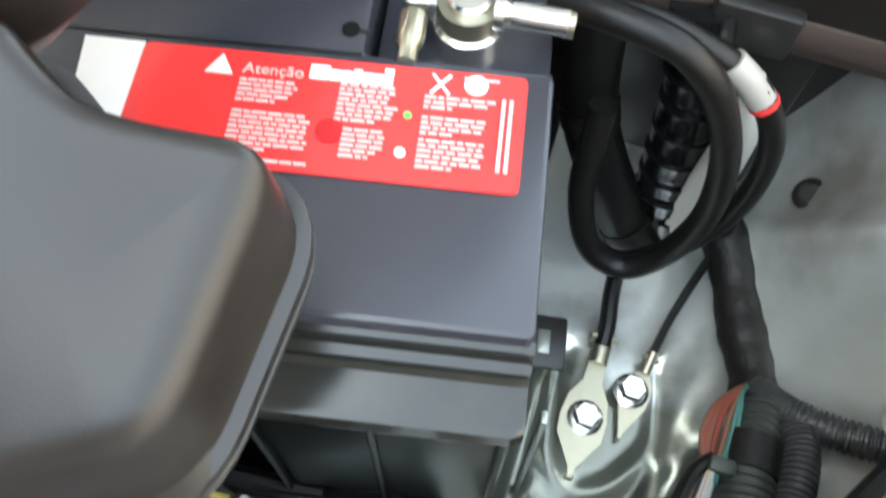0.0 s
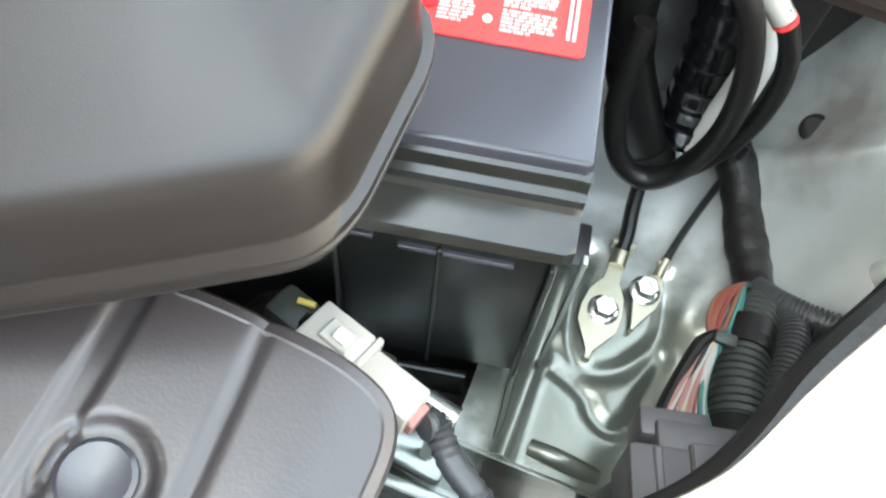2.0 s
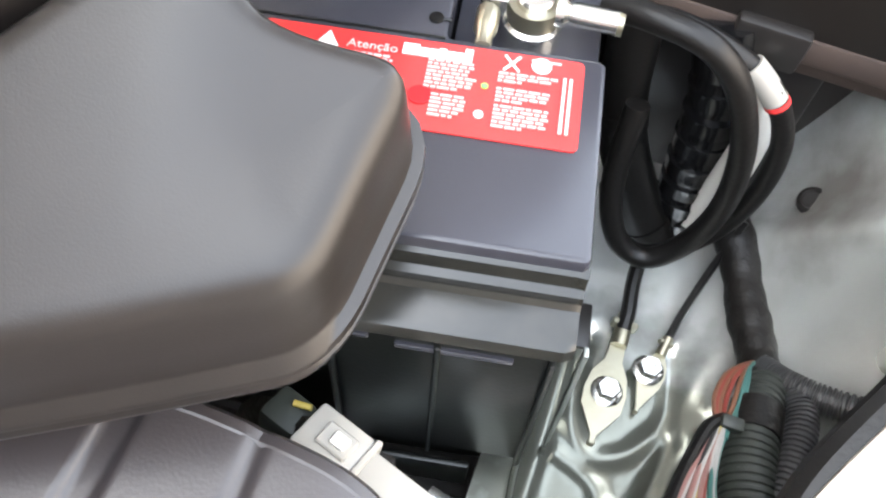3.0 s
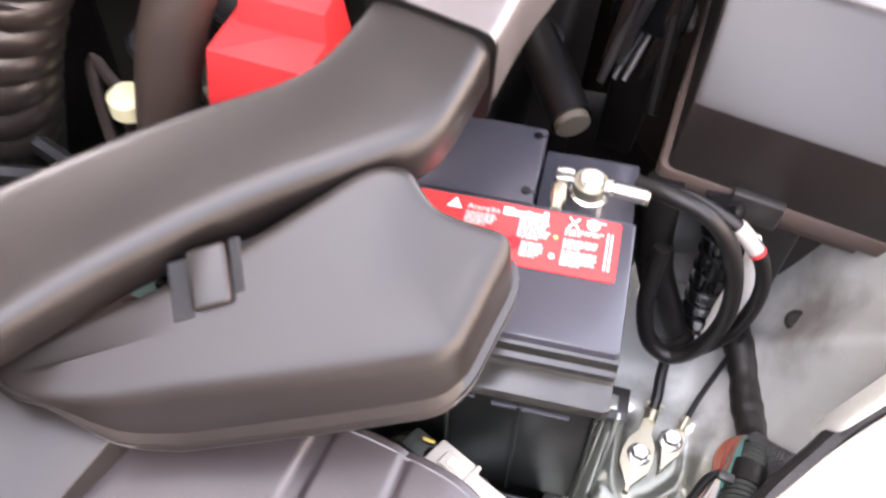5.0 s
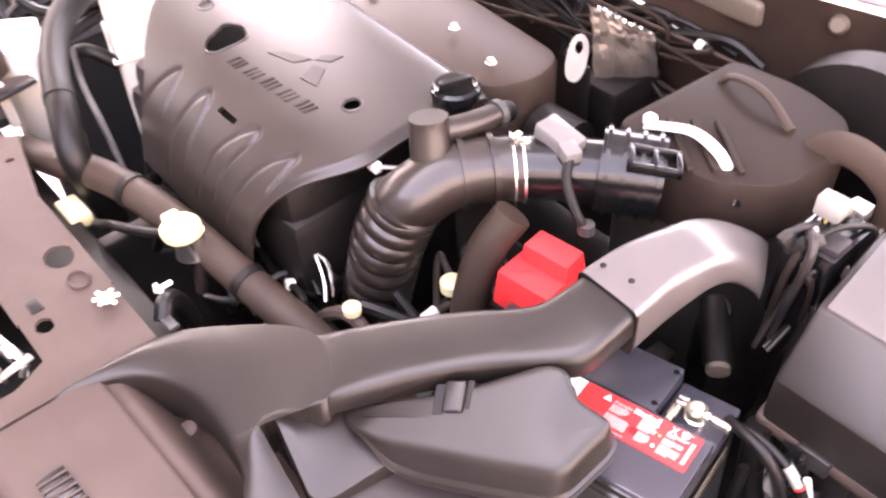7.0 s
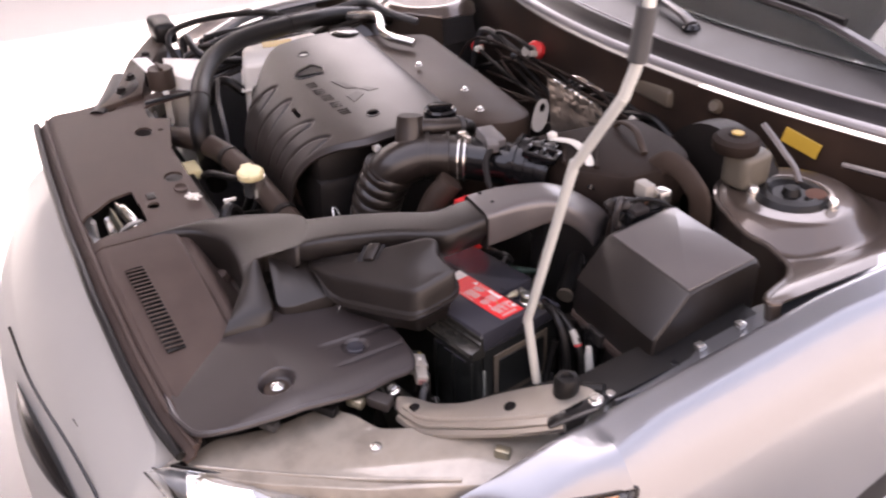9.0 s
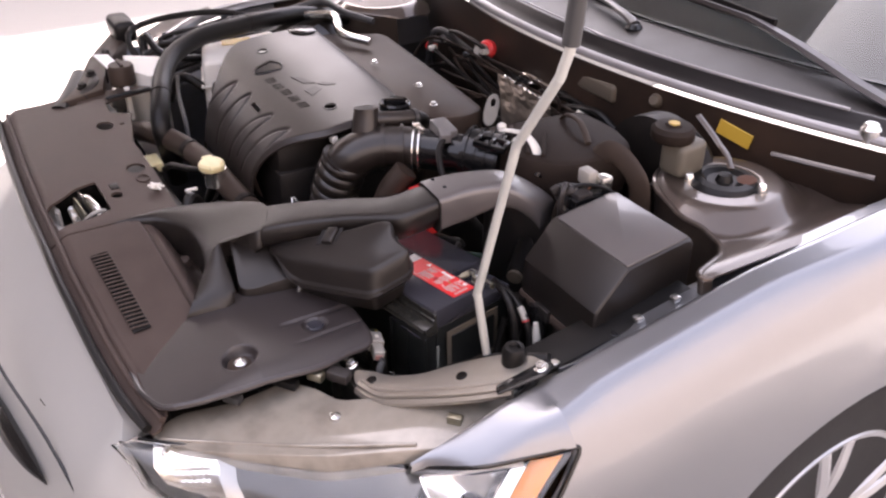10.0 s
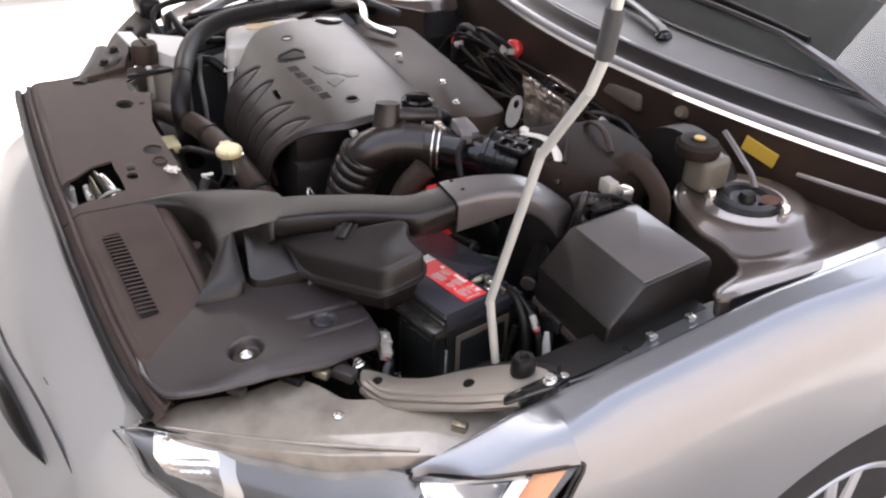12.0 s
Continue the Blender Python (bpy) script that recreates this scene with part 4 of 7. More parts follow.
def headlamp(s):
    lamp = thing("headlamp", (s * 0.65, 0.2, 0.62), "wide headlamp with clear lens, chrome reflectors and an amber indicator", "headlamp", "headlamps")
    last = len(LENS_TOP) - 1

    def inner(u, v, d=0.0):
        """A place on the lens: u along it from its inner tip, v down it, d metres behind it."""
        i = min(last - 1, int(u))
        f = u - i
        a = Vector(LENS_TOP[i]).lerp(Vector(LENS_TOP[i + 1]), f)
        b = Vector(LENS_LOW[i]).lerp(Vector(LENS_LOW[i + 1]), f)
        q = a.lerp(b, v) + Vector((0.008, -0.022, 0.014)) * math.sin(math.pi * v) - d * Vector((0.42, -0.75, 0.5))
        return (s * q.x, q.y, q.z)

    def patch(edge_a, edge_b, n, m, depth):
        """A skin between two edges given as u of v, with its depth behind the lens as a function of both fractions."""
        rows = []
        for i in range(n + 1):
            t = i / n
            row = []
            for j in range(m + 1):
                k = j / m
                (ua, va), (ub, vb) = edge_a(t), edge_b(t)
                row.append(inner(ua + (ub - ua) * k, va + (vb - va) * k, depth(k, t)))
            rows.append(row)
        return thick(loft(rows, closed=False), 0.0012)

    lens = part("lens", thick(loft([[inner(u, v / 8) for v in range(9)] for u in np.linspace(0, last, 25)], closed=False), 0.0025), LENS, lamp, "clear polycarbonate lens", sharp=60)
    lens.visible_shadow = False
    back = [[inner(u, 0.0, 0.002), inner(u, 0.15, 0.05), inner(u, 0.85, 0.05), inner(u, 1.0, 0.002)] for u in np.linspace(0, last, 13)]
    part("housing", thick(loft(back, closed=False), 0.003), GLOSSBLACK, lamp, "black lamp housing")
    part("bezel", patch(lambda t: (0.02, 0.03 + 0.94 * t), lambda t: (4.32 + 0.35 * t, 0.03 + 0.94 * t), 12, 24, lambda k, t: 0.017), BEZEL, lamp, "smooth grey inner bezel")
    # inner lamp: a chrome reflector with slanting flutes and a plain outer rim
    side = lambda t: (1.42 + 0.38 * smooth(t / 0.5) + 0.42 * smooth((t - 0.4) / 0.6), 0.02 + 0.60 * t)
    bowl = part("reflector", patch(lambda t: (0.36 + 0.95 * t, 0.07 + 0.58 * t), side, 26, 36,
                lambda k, t: 0.009 + 0.005 * math.sin(math.pi * k) + 0.0011 * math.sin(44 * (t + 0.35 * k)) * smooth((t - 0.25) / 0.1) * smooth((0.86 - k) / 0.05) * smooth((k - 0.1) / 0.2)), REFLECT, lamp, "fluted chrome reflector of the inner lamp", sharp=40)
    part("reflector_rim", patch(lambda t: (side(t)[0] - 0.02, side(t)[1]), lambda t: (side(t)[0] + 0.10 + 0.12 * t, side(t)[1]), 12, 4, lambda k, t: 0.008 + 0.008 * k), ALLOY, bowl)
    part("bulb", lathe([(0.004, -0.006), (0.004, 0.004), (0.0, 0.006)], 12, turned((s * 0.42, -0.75, 0.5), inner(0.8, 0.2, 0.012))), BRIGHT, bowl)
    # outer lamp
    tail = lambda t: (4.3 + 1.08 * smooth(t) ** 0.8, 0.08 + 0.50 * t)
    bowl = part("reflector", patch(tail, lambda t: (5.36 + 0.12 * t, 0.08 + 0.50 * t), 22, 26,
                lambda k, t: 0.010 + 0.020 * math.sin(math.pi * k) * math.sin(math.pi * min(1, 0.2 + t)) + 0.0012 * math.sin(45 * k + 10 * t) * smooth((t - 0.4) / 0.1)), REFLECT, lamp, "chrome reflector bowl of the outer lamp", sharp=40)
    part("bulb", lathe([(0.005, -0.01), (0.005, 0.006), (0.0, 0.008)], 12, turned((s * 0.42, -0.75, 0.5), inner(5.05, 0.24, 0.022))), DARKMETAL, bowl)
    part("socket", lathe([(0.009, -0.01), (0.008, 0.0), (0.0, 0.0)], 14, turned((s * 0.42, -0.75, 0.5), inner(5.28, 0.42, 0.024))), GLOSSBLACK, bowl)
    part("chrome_fin", sweep([inner(4.30, 0.09, 0.008), inner(4.6, 0.22, 0.007), inner(5.0, 0.40, 0.007), inner(5.4, 0.58, 0.008)], 0.0022, 8, 5), CHROME, bowl)
    part("top_trim", sweep([inner(4.1, 0.035, 0.006), inner(4.7, 0.04, 0.006), inner(5.5, 0.035, 0.006)], 0.0045, 8, 5), ALLOY, lamp)
    part("divider", patch(lambda t: (5.40 + 0.1 * t, 0.05 + 0.9 * t), lambda t: (5.56 + 0.15 * t, 0.05 + 0.9 * t), 10, 4, lambda k, t: 0.009), REFLECT, lamp, "pale divider beside the indicator")
    part("indicator", patch(lambda t: (5.57 + 0.15 * t, 0.04 + 0.9 * t), lambda t: (5.90 + 0.06 * t, 0.04 + 0.9 * t), 14, 8, lambda k, t: 0.008 - 0.003 * math.sin(math.pi * k)), ORANGE, lamp, "amber indicator lens")
    # body of the lamp that reaches back under the bracket
    body = [(0.480, 0.03), (0.466, 0.072), (0.494, 0.140), (0.506, 0.206), (0.545, 0.230), (0.585, 0.245), (0.66, 0.36), (0.70, 0.42), (0.75, 0.40), (0.735, 0.31), (0.66, 0.20), (0.58, 0.11), (0.52, 0.045)]
    hood = draped(rounded([(s * x, y) for x, y in body], 0.012), lambda x, y: 0.699 + 0.055 * smooth((y - 0.02) / 0.35), 0.05, 0.004)
    part("top_cover", hood, LAMPTOP, lamp, "smoky translucent top of the lamp body")
    high = lambda x, y: 0.699 + 0.055 * smooth((y - 0.02) / 0.35)
    part("front_bead", sweep([P2(s, x, y, high(x, y) + 0.001) for x, y in ((0.50, 0.040), (0.56, 0.110), (0.64, 0.198), (0.71, 0.285))], 0.0022, 8, 5), LAMPTOP, lamp)
    return lamp


headlamp(1)
headlamp(-1)
part("lamp_gap", sweep([(0.712, 0.268, 0.722), (0.778, 0.324, 0.749), (0.805, 0.374, 0.762), (0.827, 0.420, 0.774), (0.833, 0.424, 0.771), (0.838, 0.414, 0.758), (0.846, 0.391, 0.728), (0.860, 0.354, 0.698), (0.876, 0.302, 0.650)], 0.0028, 8, 5), GLOSSBLACK, car)
tag = thing("lamp_tag", (0.632, 0.30, 0.745), "white barcode sticker on the headlamp body", "sticker")
part("sticker", box((0, 0, 0), (0.038, 0.010, 0.0015), 0.0004, 1, Matrix.Translation((0.632, 0.3015, 0.7475)) @ pose(0, 0, 0, -8, 0, 38)), WHITE, tag)
lone("lamp_adjuster", lathe([(0.007, 0), (0.007, 0.008), (0.004, 0.010), (0.0, 0.010)], 12, Matrix.Translation((0.606, 0.229, 0.727))), BRIGHT, "bright lamp adjuster on the lamp body", "adjuster")
lone("lamp_clip", box((0, 0, 0), (0.018, 0.012, 0.012), 0.002, 2, Matrix.Translation((0.701, 0.343, 0.752)) @ pose(0, 0, 0, 0, 0, 40)), ZINC, "small metal clip on the lamp", "clip")

# ==== side cover with its sunken rivet ====
COVER = [(0.492, 0.050), (0.440, 0.034), (0.385, 0.036), (0.356, 0.095), (0.336, 0.140), (0.340, 0.235), (0.362, 0.290), (0.42, 0.322), (0.455, 0.3275), (0.482, 0.3265), (0.508, 0.3245), (0.524, 0.3195), (0.529, 0.308), (0.528, 0.285), (0.536, 0.246), (0.526, 0.155), (0.510, 0.09)]
HOLE = (0.473, 0.158)
SEAT = (0.459, 0.269)


def cover_height(x, y):
    z = 0.766 - 0.20 * max(0.0, 0.17 - y) - 0.008 * smooth((x - 0.5) / 0.05)
    d = math.hypot(x - HOLE[0], y - HOLE[1])
    z -= 0.014 * smooth((0.024 - d) / 0.006)
    # two pressed lines across
    z -= 0.0020 * math.exp(-((x - 0.4835 - 0.05 * (0.30 - y)) / 0.0028) ** 2) * smooth((y - 0.22) / 0.03)
    z -= 0.0022 * (smooth((x - 0.4355) / 0.003) - smooth((x - 0.4455) / 0.003)) * smooth((y - 0.22) / 0.02)
    # shallow round seat of the rear plug
    d = math.hypot(x - SEAT[0], y - SEAT[1])
    z -= 0.004 * smooth((0.0185 - d) / 0.004)
    return z


RC = rounded(COVER, 0.016)
cover = lone("side_cover", sheet(0.335, 0.56, 0.04, 0.335, 150, 180, cover_height, 0.006, inside(RC)), COVERPL, "flat black plastic cover beside the headlamp", "cover", sharp=50)
part("rim", sweep([(x, y, cover_height(x, y) - 0.004) for x, y in RC + RC[:1]], 0.0045, 8, 1, smooth=False), COVERPL, cover)
part("rivet", lathe([(0.009, 0.0), (0.009, 0.003), (0.005, 0.007), (0.0, 0.008)], 18, Matrix.Translation((*HOLE, 0.752))), BRIGHT, cover, "bright metal rivet in a recess")
part("plug", lathe([(0.0115, 0.0), (0.0115, 0.0025), (0.010, 0.0035), (0.007, 0.0030), (0.0, 0.0028)], 22, Matrix.Translation((*SEAT, 0.7615))), CASE, cover, "dark plug in a shallow seat")
part("rivet_seat", lathe([(0.017, 0.0), (0.017, 0.002), (0.012, 0.003), (0.0, 0.003)], 22, Matrix.Translation((*HOLE, 0.7495))), BROWN, cover)

# ==== battery, turned a little against the car ====
BAT = Matrix(((0.98124, -0.18644, -0.04906, 0.557), (0.18666, 0.98242, 0.0, 0.40), (0.0482, -0.00916, 0.9988, 0.80), (0, 0, 0, 1)))
battery = thing("battery", (0.46, 0.45, 0.60), "grey and black car battery with a red warning label", "car battery")


def bt(*bms):
    b = merge(*bms) if len(bms) > 1 else bms[0]
    bmesh.ops.transform(b, matrix=BAT, verts=b.verts)
    return b


lid_l = prism(rounded([(-0.235, 0.0), (0.0, 0.0), (0.0, 0.0815), (-0.0555, 0.0825), (-0.0555, 0.140), (-0.235, 0.140)], 0.002, 2), -0.030, 0.0, 0.0022, 2)
lid = part("lid", bt(lid_l), CASE, battery, "blue grey battery lid, dusty and scuffed")
part("post_deck", bt(box((-0.0275, 0.1115, -0.026), (0.0545, 0.057, 0.018), 0.0015)), CASE, battery)
ledge = [(-0.235, 0.0), (0.0, 0.0)]
prof = [(0.0015, -0.004), (-0.0015, -0.006), (-0.002, -0.012), (-0.0045, -0.0135), (-0.0045, -0.0175), (-0.0060, -0.0195), (-0.0165, -0.0210), (-0.0190, -0.0225), (-0.0195, -0.0285), (-0.017, -0.032), (-0.011, -0.034), (0.004, -0.034)]
rings = [[(x, y, z) for y, z in prof] for x in (-0.235, -0.22, -0.05, -0.003, 0.0005)]
rings[-1] = [(0.0005, y * 0.9, z - 0.0008) for y, z in prof]
part("ledge", bt(loft(rings)), RIMPL, battery, "stepped front ledge of the lid", sharp=25)
part("case", bt(box((-0.117, 0.070, -0.115), (0.232, 0.135, 0.17), 0.003)), CASEDARK, battery, "black battery case")
part("front_pocket", bt(box((-0.0405, -0.005, -0.090), (0.076, 0.018, 0.108), 0.003)), CASEDARK, battery)
for x in (-0.079, -0.042, -0.004):
    part("case_rib", bt(box((x, -0.0145, -0.092), (0.0022, 0.004, 0.104), 0.0006, 1)), CASEDARK, battery)
part("side_plate", bt(box((0.0016, 0.066, -0.078), (0.0016, 0.096, 0.074), 0.0005, 1)), FLUID, battery, "khaki plate on the side of the case")
part("plate_panel", bt(box((0.0028, 0.066, -0.078), (0.0014, 0.080, 0.056), 0.0005, 1)), CASEDARK, battery)
part("slot_line", bt(box((-0.0365, -0.0146, -0.0440), (0.040, 0.0022, 0.0026), 0.0004, 1)), CASE, battery)
part("slot_line", bt(box((-0.070, -0.0146, -0.0405), (0.010, 0.0022, 0.0022), 0.0004, 1)), CASE, battery)
for p in ((-0.0605, 0.0905), (-0.0605, 0.1325)):
    part("vent_slot", bt(merge(lathe([(0.0, 0.0009), (0.0026, 0.0009), (0.0028, 0.0)], 14, Matrix.Translation((p[0], p[1], -0.0002))), box((p[0] + 0.004, p[1] - 0.0003, 0.0003), (0.0035, 0.0010, 0.0012), 0.0002, 1))), GLOSSBLACK, lid)
part("lid_seam", bt(box((-0.145, 0.0815, 0.0002), (0.178, 0.0010, 0.0006), 0)), CASEDARK, lid)

# label: plate, white end, bars of print
LX0, LX1, LY0, LY1 = -0.1275, -0.0075, 0.0400, 0.0785
LEFT = 0.009
label = part("warning_label", bt(prism(rounded([(LX0 + 0.018 - LEFT, LY0), (LX1, LY0), (LX1, LY1), (LX0 + 0.018 - LEFT, LY1)], 0.0025), 0.0002, 0.0008, 0)), RED, battery, "red printed warning label")
part("white_end", bt(prism([(LX0 + 0.004 - LEFT, LY0), (LX0 + 0.0178 - LEFT, LY0), (LX0 + 0.0178 - LEFT, LY1), (LX0 - LEFT, LY1)], 0.0002, 0.0008, 0)), WHITE, label)


def bar(x, y, w, h=0.0010, mat=PRINT, name="print_line", z=0.0012):
    part(name, bt(box((LX0 + 0.018 + x + w / 2, LY1 - y, z), (w, h, 0.0005), 0)), mat, label)


random.seed(4)


def paragraph(x, y, w, lines, step=0.0017, h=0.00085):
    for k in range(lines):
        left = x
        end = x + w * (random.uniform(0.35, 0.7) if k == lines - 1 else random.uniform(0.88, 1.0))
        while left < end - 0.001:
            ww = min(random.uniform(0.0014, 0.0042), end - left)
            bar(left, y + k * step, ww, h)
            left += ww + 0.0006


paragraph(0.021, 0.0102, 0.017, 5)
paragraph(0.021, 0.0210, 0.023, 8)
paragraph(0.0495, 0.0085, 0.017, 8)
paragraph(0.0525, 0.0235, 0.012, 6)
paragraph(0.0735, 0.0100, 0.020, 3)
paragraph(0.0735, 0.0170, 0.018, 4)
paragraph(0.0735, 0.0245, 0.019, 6)
paragraph(0.002, 0.0362, 0.094, 1)
for k in range(2):
    bar(0.0952 + 0.0021 * k, 0.0205, 0.0011, 0.024)
bar(0.084, 0.0025, 0.010, 0.0008)


def words(text, size, x, y, mat, parent, name):
    cu = bpy.data.curves.new(name, "FONT")
    cu.body, cu.size, cu.extrude = text, size, 0.0001
    ob = bpy.data.objects.new(name, cu)
    me = bpy.data.meshes.new_from_object(ob)
    bpy.data.objects.remove(ob)
    b = bmesh.new()
    b.from_mesh(me)
    bpy.data.meshes.remove(me)
    bmesh.ops.transform(b, matrix=BAT @ Matrix.Translation((LX0 + 0.018 + x, LY1 - y, 0.0012)), verts=b.verts)
    return part(name, b, mat, parent)


words("Atenção", 0.0052, 0.021, 0.0078, PRINT, label, "heading")
part("warning_triangle", bt(prism([(LX0 + 0.0285, LY1 - 0.0088), (LX0 + 0.0365, LY1 - 0.0088), (LX0 + 0.0325, LY1 - 0.0020)], 0.0009, 0.0014, 0)), WHITE, label)
x = 0.0402
for w, h in ((0.0055, 0.0048), (0.003, 0.0036), (0.003, 0.0036), (0.0024, 0.0044), (0.003, 0.0036), (0.0024, 0.0036), (0.0026, 0.0058)):
    bar(x, 0.0058 - (h - 0.0036) / 2, w, h, WHITE, "logo_shape")
    x += w + 0.0003
for a in (-52, 52):
    part("cross_stroke", bt(box((0, 0, 0), (0.0085, 0.0008, 0.0005), 0, 1, Matrix.Translation((LX0 + 0.0955, LY1 - 0.0052, 0.0012)) @ pose(0, 0, 0, 0, 0, a))), WHITE, label)
part("round_mark", bt(lathe([(0.0014, 0), (0.0014, 0.0005), (0.0034, 0.0005), (0.0034, 0)], 20, Matrix.Translation((LX0 + 0.1055, LY1 - 0.0045, 0.0009)))), WHITE, label)
part("red_dot", bt(lathe([(0.0, 0.0005), (0.0040, 0.0005), (0.0040, 0)], 20, Matrix.Translation((-0.0605, LY1 - 0.0245, 0.0009)))), DARKRED, label, "dark red date disc")
part("green_dot", bt(lathe([(0.0, 0.0005), (0.0012, 0.0005), (0.0012, 0)], 12, Matrix.Translation((-0.0400, LY1 - 0.0168, 0.0009)))), material("green print", (0.15, 0.5, 0.12), 0.4, depth=0), label)
part("white_dot", bt(lathe([(0.0, 0.0005), (0.0016, 0.0005), (0.0016, 0)], 12, Matrix.Translation((-0.0405, LY1 - 0.0292, 0.0009)))), WHITE, label)

# negative post with its clamp
clamp = thing("battery_clamp", BAT @ Vector((-0.025, 0.108, -0.017)), "lead and steel battery clamp on the negative post", "battery clamp")
part("post", bt(lathe([(0.0115, -0.018), (0.0110, -0.008), (0.0072, -0.006), (0.0068, 0.003), (0.0060, 0.004), (0.0, 0.004)], 24, Matrix.Translation((-0.027, 0.105, 0)))), BRIGHT, clamp)
part("ring", bt(lathe([(0.0074, -0.007), (0.0095, -0.007), (0.0095, 0.0005), (0.0074, 0.0005)], 24, Matrix.Translation((-0.027, 0.105, 0)))), ZINC, clamp)
part("jaw", bt(box((-0.0415, 0.1035, -0.002), (0.010, 0.004, 0.008), 0.001), box((-0.0415, 0.1095, -0.002), (0.010, 0.004, 0.008), 0.001)), BRIGHT, clamp)
part("clamp_bolt", bt(lathe([(0.0042, 0), (0.0042, 0.010), (0.003, 0.012), (0.003, 0.018), (0.0, 0.018)], 10, Matrix.Translation((-0.043, 0.099, -0.001)) @ pose(0, 0, 0, 90, 0, 0))), ZINC, clamp)
part("ferrule", bt(lathe([(0.0056, -0.004), (0.0056, -0.001), (0.0040, 0.001), (0.0044, 0.004), (0.0044, 0.016), (0.0048, 0.018)], 16, Matrix.Translation((-0.015, 0.1035, -0.001)) @ pose(0, 0, 0, 0, 90, -5))), BRIGHT, clamp)
part("copper_end", bt(lathe([(0.0040, 0.0175), (0.0046, 0.0175), (0.0046, 0.020), (0.0040, 0.020)], 16, Matrix.Translation((-0.015, 0.1035, -0.001)) @ pose(0, 0, 0, 0, 90, -5))), ZINC, clamp)

# positive terminal cover
pos = thing("terminal_cover", (0.30, 0.505, 0.79), "bright red plastic cover over the positive terminal", "terminal cover")
part("shell", prism(rounded([(0.280, 0.472), (0.350, 0.480), (0.345, 0.538), (0.274, 0.530)], 0.006), 0.775, 0.815, 0.006, 3, 0.005), REDCAP, pos)
part("cap", prism(rounded([(0.283, 0.503), (0.347, 0.510), (0.341, 0.550), (0.279, 0.542)], 0.008), 0.80, 0.833, 0.006, 3, 0.006), REDCAP, pos)

# battery tray and hold-down
tray = thing("battery_tray", (0.46, 0.45, 0.58), "dark metal battery tray", "tray")
part("pan", bt(box((-0.115, 0.068, -0.206), (0.25, 0.17, 0.008), 0.002)), DARKMETAL, tray)
part("front_lip", bt(box((-0.121, -0.018, -0.160), (0.195, 0.003, 0.024), 0.001)), CASEDARK, tray)
part("corner_strip", bt(box((0.008, -0.004, -0.11), (0.002, 0.004, 0.12), 0.0006)), STEEL, tray)
part("support", box((0.44, 0.44, 0.46), (0.20, 0.12, 0.26), 0.004), DARKMETAL, tray)
part("tab", box((0.0, 0.0, 0.0), (0.034, 0.024, 0.003), 0.003, 2, Matrix.Translation((0.561, 0.458, 0.652)) @ pose(0, 0, 0, 0, 0, 10)), BLACK, tray, "black plastic tab with a slot")
part("tab_slot", box((0.0, 0.0, 0.0), (0.006, 0.011, 0.0035), 0.001, 2, Matrix.Translation((0.568, 0.459, 0.6523)) @ pose(0, 0, 0, 0, 0, 10)), STEEL, tray)

# ==== silencer box of the intake ====
RES = [(0.334, 0.2625), (0.3105, 0.2655), (0.380, 0.330), (0.430, 0.393), (0.447, 0.399), (0.457, 0.393), (0.466, 0.3905), (0.4995, 0.3985), (0.4955, 0.342), (0.4528, 0.3177), (0.402, 0.290), (0.366, 0.271)]


def grown(outline, d):
    n = len(outline)
    out = []
    for i in range(n):
        a, p, b = Vector(outline[i - 1]), Vector(outline[i]), Vector(outline[(i + 1) % n])
        t = (b - a).normalized()
        out.append(tuple(p + Vector((-t.y, t.x)) * d))
    return out


silencer = thing("intake_silencer", (0.42, 0.33, 0.80), "black moulded intake silencer box with rounded edges", "air silencer")
ro = rounded(RES, 0.0125, 6)


def box_top(x, y):
    """The sloping top of the box, lowest at its narrow end."""
    return 0.8175 - 0.112 * (x - 0.338) + 0.573 * (y - 0.264) - 0.010 * smooth((x - 0.44) / 0.06) * smooth((y - 0.34) / 0.04) - 0.008 * smooth((0.345 - x) / 0.035)


# rings from the middle of the top over the rounded shoulder, down the wall to the welded flange and the lower shell: outset, share of the wall
LEVELS = [(-0.0085, 0.0), (-0.0058, 0.004), (-0.0032, 0.03), (-0.0012, 0.09), (0.0, 0.19), (0.0016, 0.55), (0.0026, 0.84), (0.0030, 0.90), (0.0062, 0.91), (0.0066, 1.0), (0.0050, 1.02), (0.0050, 1.08), (0.0066, 1.10), (0.0062, 1.20), (0.0028, 1.22), (-0.0050, 1.7), (-0.012, 2.4)]
SPINE = Vector((0.326, 0.2685)), Vector((0.472, 0.362))
narrow = lambda x: min(1.0, max(0.12, (x - 0.305) / 0.075))
skin = []
for f in (0.12, 0.4, 0.65, 0.85):
    ring = []
    for p, g in zip(ro, grown(ro, 1.0)):
        p, (a, b) = Vector(p).lerp(Vector(g), LEVELS[0][0] * narrow(p[0])), SPINE
        mid = a.lerp(b, min(1.0, max(0.0, (p - a).dot(b - a) / (b - a).length_squared)))
        q = mid.lerp(p, f)
        ring.append((q.x, q.y, box_top(q.x, q.y)))
    skin.append(ring)
for d, down in LEVELS:
    ring = []
    for (x, y), (fx, fy) in zip(ro, grown(ro, 1.0)):
        wall = 0.0045 + 0.0265 * smooth((x - 0.338) / 0.055)
        out = d * (min(1.0, wall / 0.02) if d > 0 else narrow(x))
        gx, gy = x + (fx - x) * out, y + (fy - y) * out
        ring.append((gx, gy, box_top(gx, gy) - wall * down))
    skin.append(ring)
bm = loft(skin)
bmesh.ops.triangulate(bm, faces=[f for f in bm.faces if len(f.verts) > 4])
part("shell", bm, SILENCER, silencer, sharp=60)
